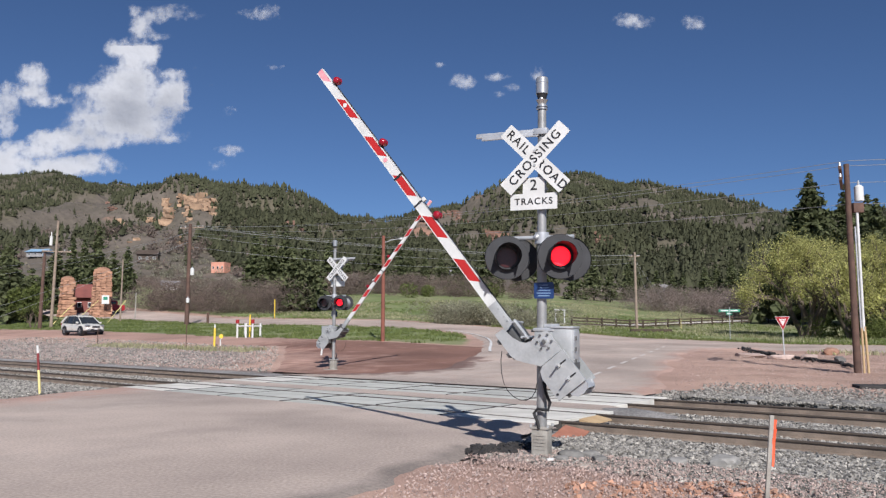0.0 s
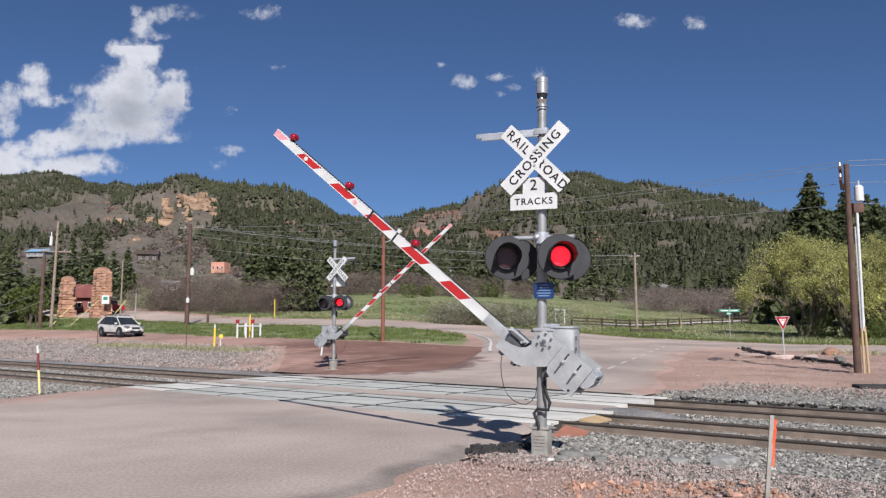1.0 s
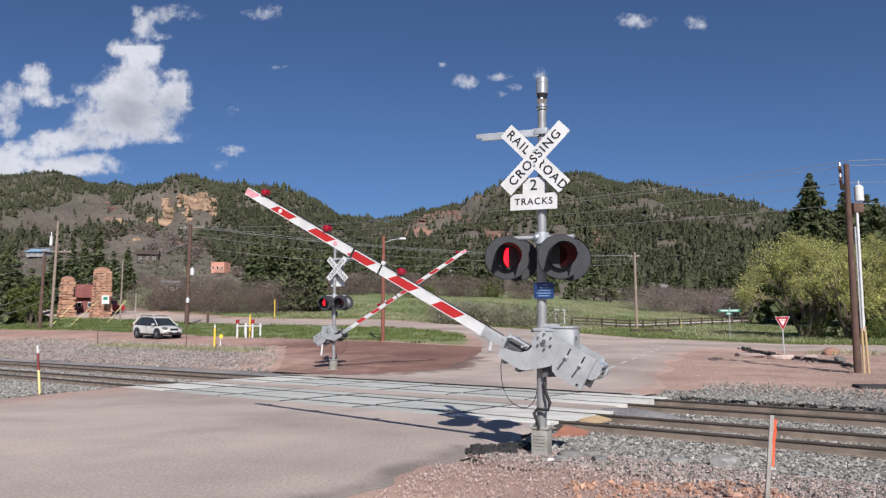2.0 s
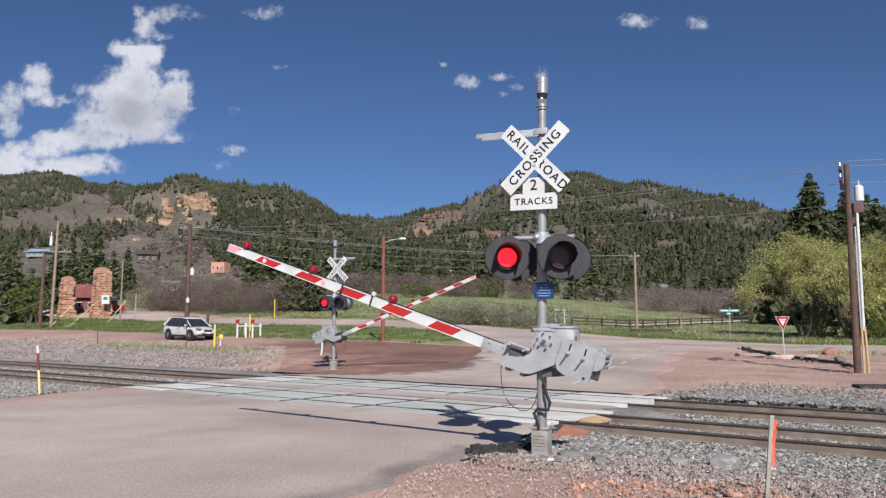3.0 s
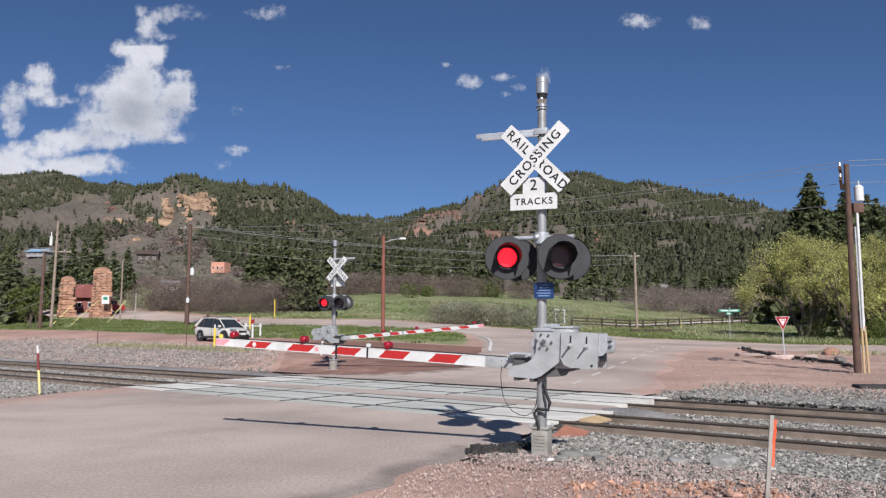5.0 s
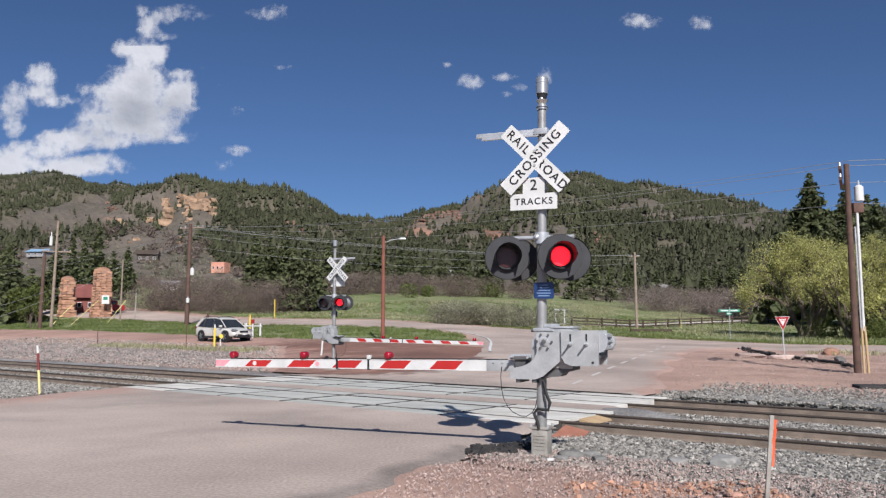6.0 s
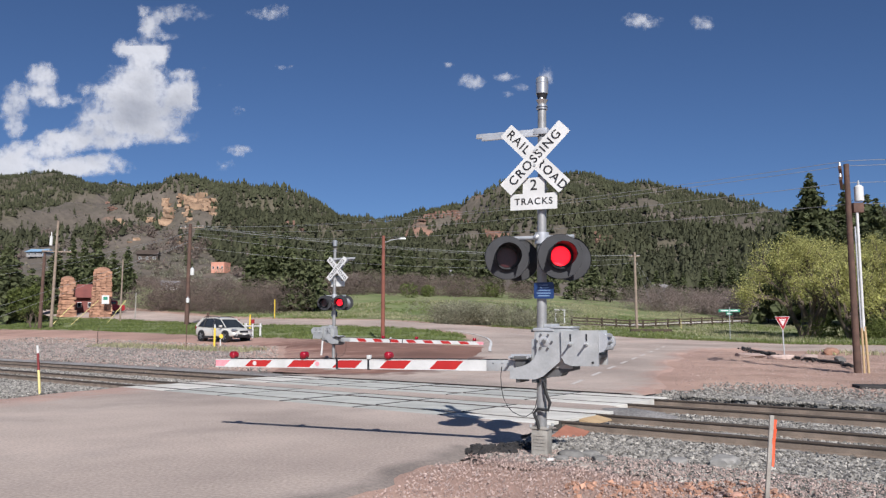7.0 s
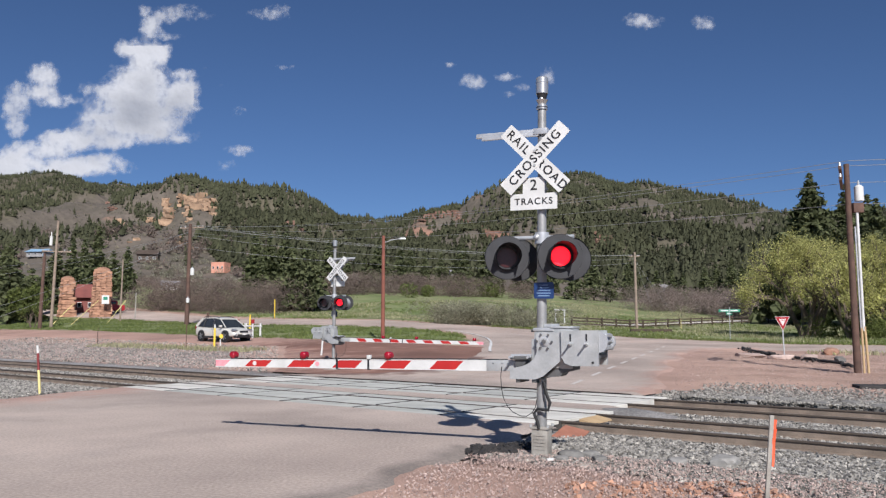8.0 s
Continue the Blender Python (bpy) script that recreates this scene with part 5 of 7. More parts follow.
def scene_stones():
    nr = np.random.RandomState(3)
    prof = np.array([(8.6, -0.05), (9.3, -0.015), (10.6, -0.03), (11.9, -0.16), (12.3, -0.15), (13.0, -0.165), (14.9, -0.165), (15.6, -0.15), (16.3, -0.15), (17.0, -0.165), (18.8, -0.165), (19.7, -0.13), (20.5, -0.06), (21.2, -0.035)]).T

    def bed(u0, u1, n0, n1, count, z_extra=0.0):
        u, n = nr.uniform(u0, u1, count), nr.uniform(n0, n1, count)
        k = (u > edge_r(n) + 0.15) | (u < edge_l(n) - 0.1)
        u, n = u[k], n[k]
        x, y = plan(u, n)
        return np.stack([x, y, np.interp(n, *prof) + z_extra + nr.uniform(-0.01, 0.02, len(u))], -1)

    near = np.concatenate([bed(-8, -0.8, 9.0, 13.0, 17000), bed(-8, -1.2, 13.35, 14.6, 4000, -0.01), bed(-8.6, -1.2, 14.9, 17.0, 6500), bed(-9.2, -1.5, 17.3, 18.5, 3500, -0.01), bed(-10, -2.0, 18.85, 21.6, 8500)])
    stones("ballast_stones", near, nr.uniform(0.03, 0.075, len(near)), 1, "grey crushed ballast stones beside the rails", M_STONE)
    left = np.concatenate([bed(-32, -21.2, 8.8, 13.0, 15000), bed(-40, -23, 14.9, 17, 4500), bed(-38, -23, 13.3, 14.6, 3500), bed(-50, -23, 17.3, 18.5, 3500)])
    stones("ballast_stones_far", left, nr.uniform(0.04, 0.09, len(left)), 2, "grey ballast stones between the far rails", M_STONE)
    u, n = nr.uniform(-8.5, 4, 64000), nr.uniform(4.5, 9.9, 64000)
    k = (u > edge_r(n) + 0.03 + np.abs(nr.normal(0, 0.10, len(u)))) & (nr.uniform(0, 1, len(u)) < np.clip((n - 3) / 8, 0.3, 1))
    x, y = plan(u[k], n[k])
    pts = np.stack([x, y, land(x, y) + 0.012 + 0.02 * np.clip((u[k] - edge_r(n[k])) / 3, 0, 1)], -1)
    stones("red_gravel", pts, nr.uniform(0.008, 0.022, len(pts)) * np.where(nr.uniform(0, 1, len(pts)) > 0.96, 2.0, 1.0), 3, "fine pinkish gravel over the verge", M_GRAVEL)
    u, n = nr.uniform(-70, -24.5, 19000), nr.uniform(20.4, 31, 19000)
    k = u < np.interp(n, [20, 26, 33.5], [-24.9, -31.4, -40.5])
    x, y = plan(u[k], n[k])
    pts = np.stack([x, y, land(x, y)], -1)
    stones("bank_stones", pts[:7000], nr.uniform(0.03, 0.10, 7000), 14, "grey stones strewn over the bank behind the tracks", M_STONE)
    pts = pts[7000:]
    stones("bank_gravel", pts, nr.uniform(0.02, 0.07, len(pts)), 4, "mixed gravel on the bank behind the tracks", M_GRAVEL)
    u, n = nr.uniform(-9, 12, 21000), 19.6 + 6.5 * nr.beta(1.0, 2.8, 21000)
    k = u > edge_r(n) + 0.9 + 0.9 * np.abs(vnoise(u, n, 2.2, 9))
    x, y = plan(u[k], n[k])
    pts = np.stack([x, y, land(x, y)], -1)
    stones("shoulder_gravel", pts, nr.uniform(0.03, 0.07, len(pts)), 5, "loose stones on the dirt shoulder", M_STONE)
    u, n = nr.uniform(-18, -2, 9000), nr.uniform(21, 46, 9000)
    k = u > edge_r(n) + 0.2 + np.abs(nr.normal(0, 0.5, len(u)))
    x, y = plan(u[k], n[k])
    pts = np.stack([x, y, land(x, y)], -1)
    stones("dirt_clods", pts, nr.uniform(0.012, 0.038, len(pts)), 25, "small clods and pebbles on the dirt shoulder", M_GRAVEL)
    # crumbled asphalt along the broken road edge by the mast
    pts = []
    for i in range(420):
        t_ = nr.uniform(0, 1)
        pts.append((0.42 + 0.85 * t_ + nr.normal(0, 0.07), 11.42 + 0.38 * t_ + nr.normal(0, 0.16), 0.0))
    stones("asphalt_crumbs", pts, nr.uniform(0.03, 0.15, len(pts)), 6, "black crumbled asphalt edge beside the mast base", M_DARKASPHALT)
    for i, (x, y, s, m_) in enumerate(((1.72, 10.85, 0.42, M_GREYROCK), (1.98, 10.9, 0.34, M_GREYROCK), (2.05, 10.55, 0.30, M_GREYROCK), (1.55, 10.62, 0.2, M_GREYROCK), (1.40, 10.55, 0.12, M_WHITE), (3.6, 10.3, 0.5, M_GREYROCK), (3.0, 10.35, 0.35, M_GREYROCK),
                                       (2.55, 7.7, 0.20, M_REDROCK), (2.8, 7.95, 0.26, M_REDROCK), (3.0, 8.3, 0.2, M_REDROCK), (2.3, 7.9, 0.16, M_REDROCK), (2.66, 8.2, 0.15, M_REDROCK), (1.9, 7.75, 0.14, M_REDROCK))):
        rock("rock", x, y, 0.02, (s, s * 0.75, s * 0.45), i, "broken grey rock by the mast" if m_ is M_GREYROCK else "pale round stone lying by the mast" if m_ is M_WHITE else "red sandstone lump on the verge", m_, yaw=i * 47)
    for i in range(16):
        u = -6.8 + i * 0.24 + nr.normal(0, 0.2)
        x, y = plan(u, 20.0 + nr.normal(0, 0.3))
        s = nr.uniform(0.18, 0.5)
        rock("rock", x, y, -0.05, (s, s * 0.8, s * 0.55), 40 + i, "grey riprap boulder beside the far rail", M_GREYROCK, yaw=i * 61)


# ---------------------------------------------------------------- hillside crag
def scene_crag():
    nr = np.random.RandomState(15)
    spots, red = [], []

    def ledge(into, a0, e0, a1, e1, count, lo, hi, rag=0.0025):
        for q in nr.uniform(0, 1, count):
            into.append((a0 + (a1 - a0) * q + nr.normal(0, 0.0015), e0 + (e1 - e0) * q + nr.normal(0, rag), nr.uniform(lo, hi)))
    ledge(spots, -0.338, 0.163, -0.296, 0.158, 44, 1.8, 4.4, 0.0032)
    ledge(spots, -0.318, 0.1555, -0.284, 0.147, 26, 1.5, 3.6, 0.003)
    ledge(spots, -0.355, 0.158, -0.347, 0.141, 18, 1.6, 3.6, 0.003)
    ledge(spots, -0.374, 0.134, -0.348, 0.133, 18, 1.4, 3.2, 0.002)
    ledge(spots, -0.413, 0.133, -0.409, 0.122, 10, 1.4, 3.0)
    ledge(spots, -0.33, 0.147, -0.315, 0.131, 12, 1.2, 2.6, 0.004)
    ledge(spots, -0.40, 0.115, -0.30, 0.108, 10, 0.8, 1.8, 0.006)
    for i in range(70):
        q = nr.uniform(0, 1)
        red.append((-0.03 + 0.11 * q, 0.135 + 0.012 * math.sin(q * 5) - 0.008 * q + nr.normal(0, 0.002), nr.uniform(1.6, 3.6)))
    ledge(red, 0.19, 0.116, 0.22, 0.108, 20, 1.4, 3.0, 0.004)
    ledge(red, -0.205, 0.138, -0.175, 0.131, 20, 1.2, 2.8, 0.005)
    ledge(red, -0.43, 0.156, -0.415, 0.143, 10, 0.8, 1.8, 0.003)
    for nm, sp, m_, lab in (("crag", spots, M_CRAG, "tan sandstone crag on the bare hillside"), ("red_ledge", red, M_LEDGE, "red rock ledge among the pines")):
        bm = bm_new()
        for a, e, s in sp:
            x, y = on_slope(a, e)
            turn = Euler((nr.normal(0, 0.08), nr.normal(0, 0.08), nr.uniform(-0.7, 0.7))).to_matrix().to_4x4()
            m = Matrix.Translation((x, y, ground_z(x, y) + s * 0.2)) @ turn @ Matrix.Diagonal((s * nr.uniform(1.0, 2.4), s * 1.3, s * nr.uniform(0.55, 1.1), 1))
            r = bmesh.ops.create_cube(bm, size=1)
            for v in r["verts"]:
                v.co = m @ (v.co * float(nr.uniform(0.75, 1.1)) + Vector(nr.normal(size=3)) * 0.07)
        single(nm, bm, m_, lab, "rock outcrop", kind="stuff")


# ---------------------------------------------------------------- poles and wires
def sag(a, b, drop, k=16):
    a, b = Vector(a), Vector(b)
    return [a.lerp(b, i / k) - UP * drop * 4 * (i / k) * (1 - i / k) for i in range(k + 1)]


def utility_pole(x, y, height, r, material, label, lean=(0, 0), arms=(), yaw=0, insulators=True):
    t = thing("utility_pole", pose(x, y, ground_z(x, y) - 0.1, lean[1], lean[0], 0), label, "utility pole", "utility poles")
    part("pole", tube(bm_new(), (0, 0, 0), (0, 0, height), r, r * 0.7, seg=14), material, t)
    turn = Euler((0, 0, radians(yaw))).to_matrix()
    for z, w in arms:
        arm = part("crossarm", box(bm_new(), (0, 0, 0), (w, 0.1, 0.12), bevel=0.008), M_POLE_GREY, t, "weathered timber crossarm", at=pose(0, 0, z) @ turn.to_4x4() @ pose(0, r, 0))
        for s in (-0.46, -0.26, 0.26, 0.46):
            part("insulator", tube(bm_new(), (s * w, 0, 0.06), (s * w, 0, 0.2), 0.045, 0.03, seg=8), M_ALU, arm)
    return t


def transformer(pole, x, y, z, r, h, material=None):
    bm = tube(bm_new(), (x, y, z), (x, y, z + h), r, seg=18)
    tube(bm, (x, y, z + h), (x, y, z + h + 0.06), r, r * 0.6, seg=18)
    tr = part("transformer", bm, material or M_WHITE, pole, "pale grey pole transformer")
    part("bushing", tube(bm_new(), (x, y, z + h), (x, y, z + h + 0.24), 0.05, 0.03, seg=8), M_ALU, tr)


def wire(a, b, drop, r=0.014, label="thin grey overhead wire between poles"):
    single("overhead_wire", chain(bm_new(), sag(a, b, drop), r, 5), M_WIRE, label, "wire", "overhead wires")


def scene_poles():
    a = utility_pole(-26.3, 81.5, 10.5, 0.24, M_POLE, "dark brown utility pole beside the scrub", (0.4, 0), ((10.15, 3.0),), -20)
    transformer(a, 0.42, -0.15, 5.2, 0.2, 0.65)
    transformer(a, 0.10, -0.25, 2.35, 0.17, 0.4)
    b = utility_pole(-40.45, 82.0, 11.2, 0.17, M_POLE_GREY, "slender grey utility pole by the stone gateway", (1.2, 0), ((8.0, 2.9),), 10)
    transformer(b, -0.55, -0.1, 8.6, 0.16, 0.9)
    part("insulator_string", tube(bm_new(), (-0.55, -0.1, 9.5), (-0.55, -0.1, 10.0), 0.06, seg=8), M_WHITE, b)
    utility_pole(-41.1, 81.0, 7.8, 0.2, M_POLE, "short dark brown utility pole", (1.0, 0))
    utility_pole(-37.0, 91.0, 7.2, 0.11, M_POLE_GREY, "thin weathered service pole", (0.5, 0))
    d = utility_pole(24.45, 100.3, 9.8, 0.2, M_POLE_GREY, "pale weathered utility pole behind the fence", (-0.3, 0), ((9.3, 1.5),), 10)
    c = utility_pole(15.0, 28.9, 7.75, 0.135, M_POLE, "thick dark brown utility pole with service pipes", (-0.3, 0), (), 70)
    arm_m = Euler((0, 0, radians(62))).to_matrix().to_4x4()
    for z in (7.45, 7.05):
        arm = part("crossarm", box(bm_new(), (0, 0, 0), (2.2, 0.1, 0.13), bevel=0.008), M_POLE, c, "dark timber crossarm", at=pose(0, 0, z) @ arm_m @ pose(0, 0.2, 0))
        for s in (-1.0, -0.4, 0.4, 1.0):
            part("insulator", tube(bm_new(), (s, 0, 0.06), (s, 0, 0.2), 0.05, 0.03, seg=8), M_ALU, arm)
    transformer(c, 0.36, -0.1, 6.35, 0.16, 0.52, M_WHITE)
    part("transformer_bracket", box(bm_new(), (0.28, -0.1, 6.1), (0.38, 0.22, 0.36), bevel=0.02), M_POLE, c, "dark cutout bracket")
    part("service_pipe", tube(bm_new(), (0.24, -0.12, 1.6), (0.24, -0.12, 6.0), 0.05, seg=12), M_WHITE, c, "pale grey conduit riser")
    part("service_pipe", tube(bm_new(), (0.13, -0.15, 1.3), (0.13, -0.13, 5.4), 0.03, seg=10), M_ALU, c)
    part("service_pipe", tube(bm_new(), (0.14, -0.19, -0.1), (0.14, -0.17, 1.7), 0.04, seg=10), M_TIMBER_NEW, c, "tan lower riser guard")
    part("service_pipe", tube(bm_new(), (0.31, -0.18, -0.1), (0.27, -0.14, 1.75), 0.045, seg=10), M_TIMBER_NEW, c, "tan lower riser guard")
    za, zc, zd = ground_z(-26.3, 81.5), ground_z(15, 28.9), ground_z(24.45, 100.3)
    for off, dz, dd in ((-1.2, 0, 0.9), (0.2, 0, 1.1), (1.2, 0, 0.9), (0.1, -1.0, 1.2), (0.1, -2.2, 1.3)):
        wire((-26.0 + off, 81.5 + 0.3 * off, za + 10.2 + dz), (24.4 + off * 0.5, 100.3, zd + 9.3 + dz * 0.45), dd)
    for off, dz in ((-0.6, 0.1), (0.3, 0.1), (0.0, -0.6), (0.0, -1.4)):
        wire((14.98 + off * 0.4, 28.9 + off, zc + 7.55 + dz), (-26.0 + off, 81.5, za + 10.2 + dz * 0.5), 0.9, 0.010)
        wire((14.98 + off * 0.4, 28.9 + off, zc + 7.55 + dz), (40.0 + off, 22 + off * 2, zc + 8.2 + dz), 0.3, 0.010)
    for off in (-0.8, 0.6):
        wire((-26.2, 81.5, za + 9.6), (-62.0 + off, 100, 8.8 + off), 1.0)
        wire((-26.2, 81.5, za + 8.6), (-40.5, 62.0 - 4 * off, 1.2), 0.3, 0.012)
    for s in (1.2, 2.6):
        wire((24.45, 100.3, zd + 8.6), (24.45 + s * 1.6, 99.0, zd + 2.0), 0.1, 0.012, "guy wire of the pale pole")
    # street lamp on a reddish pole
    zs = ground_z(-3.8, 50.2)
    t = thing("street_lamp", pose(-3.8, 50.2, zs - 0.05, 0, 0, 0), "street lamp on a reddish brown timber pole", "street lamp")
    part("pole", tube(bm_new(), (0, 0, 0), (0, 0, 6.7), 0.13, 0.10, seg=12), M_RED_POLE, t)
    part("lamp_arm", chain(bm_new(), [(0.08, 0, 6.25), (0.5, 0, 6.42), (1.0, -0.05, 6.5)], 0.03, 8), M_ALU, t, "thin curved lamp arm")
    part("lamp_head", box(bm_new(), (1.22, -0.06, 6.5), (0.42, 0.2, 0.12), bevel=0.04), M_ALU, t, "pale cobra lamp head")
    # yellow guy guards
    for x0, y0, x1, dz in ((-41.5, 84, -38.8, 2.9), (-39.8, 85, -36.6, 3.2), (-35.8, 84.5, -33.4, 3.1)):
        z = ground_z(x0, y0)
        single("guy_guard", tube(bm_new(), (x0, y0, z), (x1 - 0.6, y0 + 0.5, z + dz * 0.82), 0.035, seg=8), M_PALEYELLOW, "yellow plastic guard on a guy wire", "guy guard", "guy guards")


# ---------------------------------------------------------------- signs and markers
def scene_signs():
    z = ground_z(17.33, 40.45)
    t = thing("yield_sign", pose(17.33, 40.45, z, 0, -1.5, 8), "red and white triangular yield sign on a thin post", "traffic sign")
    part("post", box(bm_new(), (0, 0.03, 1.0), (0.06, 0.035, 2.0)), M_ALU, t, "thin steel post")

    def tri(s, zc):
        return [(-s, zc + s * 0.577), (s, zc + s * 0.577), (0, zc - s * 1.155)]
    part("sign_face", slab(bm_new(), tri(0.42, 1.80), -0.004, 0.004), M_WHITE, t)
    part("red_border", slab(bm_new(), tri(0.385, 1.80), -0.010, -0.005), M_YIELDRED, t, "red triangular border")
    part("white_centre", slab(bm_new(), tri(0.20, 1.80), -0.016, -0.011), M_WHITE, t)
    letters("YIELD", 0.085, t, pose(0, -0.018, 1.84, 90, 0, 0), M_YIELDRED)
    z = ground_z(24, 66.5)
    t = thing("street_sign", pose(24, 66.5, z, 0, 0, 0), "green street name signs on a thin post", "street sign")
    part("post", tube(bm_new(), (0, 0, 0), (0, 0, 2.7), 0.03, seg=8), M_ALU, t)
    for yaw, dz, w in ((-6, 2.42, 1.75), (35, 2.18, 0.9)):
        b = part("name_blade", box(bm_new(), (0.0, 0, 0), (w, 0.015, 0.24), bevel=0.004), M_GREENSIGN, t, "green blade with pale bars", at=pose(0, 0, dz, 0, 0, yaw))
        for i in (-1, 1):
            part("text_bar", box(bm_new(), (i * w * 0.22, -0.011, 0), (w * 0.36, 0.004, 0.1)), M_WHITE, b)
    # slanted marker post by the left-hand ballast
    t = thing("marker_post", pose(-10.70, 21.28, -0.08, -1, -6.0, 0), "yellow and dark red marker post in the ballast", "marker post")
    part("post", tube(bm_new(), (0, 0, 0), (0, 0, 0.70), 0.033, seg=12), M_PALEYELLOW, t, "pale yellow lower half")
    part("sleeve", tube(bm_new(), (0, 0, 0.70), (0, 0, 1.15), 0.032, seg=12), M_DARKRED, t, "dark red sleeve")
    part("cap", tube(bm_new(), (0, 0, 1.15), (0, 0, 1.36), 0.032, 0.028, seg=12), M_WHITE, t, "white cap")
    # survey stake
    t = thing("survey_stake", pose(2.95, 7.45, -0.05, 0, 6.5, 12), "weathered grey survey stake with orange tape", "stake")
    bm = box(bm_new(), (0, 0, 0.48), (0.042, 0.018, 1.0), bevel=0.003)
    part("stake", bm, M_CAST, t)
    bm = bm_new()
    for i in range(5):
        box(bm, (0.034 + 0.004 * math.sin(i * 2.1), -0.006, 0.90 - 0.085 * i), (0.026 + 0.006 * math.sin(i), 0.006, 0.088), Euler((0.1 * math.sin(i), 0.05 * math.cos(i * 1.7), 0.2 * math.sin(i * 1.3))).to_matrix())
    part("flag_tape", bm, M_ORANGE, t, "orange survey tape")
    # yellow marker by the dirt road
    z = ground_z(-14.3, 49.8)
    t = thing("marker_post", pose(-14.3, 49.8, z - 0.02, 0, 0.8, 0), "slim yellow pipeline marker on gravel", "marker post")
    part("post", tube(bm_new(), (0, 0, 0), (0, 0, 1.15), 0.07, seg=12), M_YELLOW, t)
    part("cap", tube(bm_new(), (0, 0, 1.15), (0, 0, 1.38), 0.055, 0.045, seg=12), M_WHITE, t)
    t = thing("valve_pipe", pose(-13.95, 49.9, z, 0, 0, 0), "low white and yellow vent pipe", "pipe")
    part("pipe", chain(bm_new(), [(0, 0, 0), (0, 0, 0.42), (0.08, 0, 0.5)], 0.045, 10), M_WHITE, t)
    part("wheel", tube(bm_new(), (0.05, -0.05, 0.62), (0.05, 0.0, 0.62), 0.13, seg=14), M_YELLOW, t, "yellow valve wheel")
    # white pipe frame with red caps
    z = ground_z(-14.26, 58.4)
    t = thing("pipe_barrier", pose(-14.26, 58.4, z, 0, 0, -30), "white pipe guard frame with red caps", "pipe frame")
    for x, y in ((-0.75, -0.4), (0.75, -0.4), (-0.75, 0.4), (0.75, 0.4), (0.1, -0.4)):
        part("post", tube(bm_new(), (x, y, -0.05), (x, y, 1.02), 0.075, seg=12), M_WHITE, t)
    for y in (-0.4, 0.4):
        part("rail", tube(bm_new(), (-0.85, y, 0.8), (0.85, y, 0.8), 0.06, seg=10), M_WHITE, t)
    part("tall_pipe", tube(bm_new(), (0.0, 0.1, 0), (0.0, 0.1, 1.65), 0.06, seg=10), M_YELLOW, t, "taller pale yellow pipe")
    for x in (-0.75, 0.75):
        part("cap", tube(bm_new(), (x, -0.4, 1.0), (x, -0.4, 1.28), 0.13, seg=12), M_YIELDRED, t, "red cap")
    for x, y, h, r, m_, lab in ((-15.9, 49.3, 1.75, 0.025, M_POLE, "thin dark steel post beside the dirt road"), (-24.3, 56.0, 1.1, 0.025, M_POLE, "short thin steel post beside the dirt road"),
                                (-25.0, 84.4, 1.15, 0.14, M_POLE, "stubby brown timber post by the road"), (-20.8, 98.0, 2.3, 0.06, M_YELLOW, "tall pale yellow post by the road"), (-38.0, 98.0, 3.2, 0.07, M_CAST, "grey steel post by the scrub"),
                                (29.5, 98.5, 1.3, 0.035, M_PALEYELLOW, "slim yellow post beyond the fence")):
        single("roadside_post", tube(bm_new(), (0, 0, -0.05), (0, 0, h), r, seg=8), m_, lab, "post", "roadside posts", m=pose(x, y, ground_z(x, y)))
    single("roadside_post", tube(bm_new(), (0, 0, -0.05), (0, 0, 1.42), 0.05, seg=10), M_WHITE, "white marker post leaning beside the far gate", "post", "roadside posts", m=pose(-6.1, 40.0, ground_z(-6.1, 40.0), 0, 4.0, 0))
    # fence along the meadow
    f = thing("rail_fence", pose(0, 0, 0), "dark brown three-rail timber fence along the meadow", "fence")
    p0, p1, k = Vector((14.8, 91.4, 0)), Vector((55.5, 129.0, 0)), 20
    post_me = finish(box(bm_new(), (0, 0, 0.55), (0.17, 0.17, 1.3), bevel=0.01), "post", M_TIMBER_FENCE)
    spots = []
    for i in range(k):
        q = p0.lerp(p1, i / (k - 1))
        q.z = ground_z(q.x, q.y) - 0.05
        spots.append(q)
        o = new("post", post_me)
        o.parent, o.matrix_basis = f, pose(q.x, q.y, q.z, 0, 0, 43)
    for i in range(k - 1):
        for h in (0.35, 0.68, 1.02):
            part("rail", tube(bm_new(), spots[i] + UP * h, spots[i + 1] + UP * h, 0.08, seg=6), M_TIMBER_FENCE, f)
    bm, off = bm_new(), Vector((-0.68, 0.735, 0)) * 2.2
    lane = []
    for i in range(41):
        q = p0.lerp(p1, i / 40 * 1.05) + off
        pair = []
        for k in (0, 2.6 + 0.5 * math.sin(i * 0.9)):
            r = q + Vector((-0.68, 0.735, 0)) * k
            pair.append(bm.verts.new((r.x, r.y, ground_z(r.x, r.y) + 0.10)))
        lane.append(pair)
    for a, b in zip(lane, lane[1:]):
        bm.faces.new((a[0], b[0], b[1], a[1]))
    single("sandy_path", bm, M_FADEDPAINT, "pale sandy path running behind the fence", "path", kind="structure")
    t = thing("white_gate_frame", pose(14.0, 95.0, ground_z(14, 95), 0, 0, 20), "small white timber frame in the meadow", "frame")
    for x in (-0.6, 0.6):
        part("post", box(bm_new(), (x, 0, 0.9), (0.14, 0.14, 1.9)), M_WHITE, t)
    part("beam", box(bm_new(), (0, 0, 1.75), (1.5, 0.12, 0.16)), M_WHITE, t)
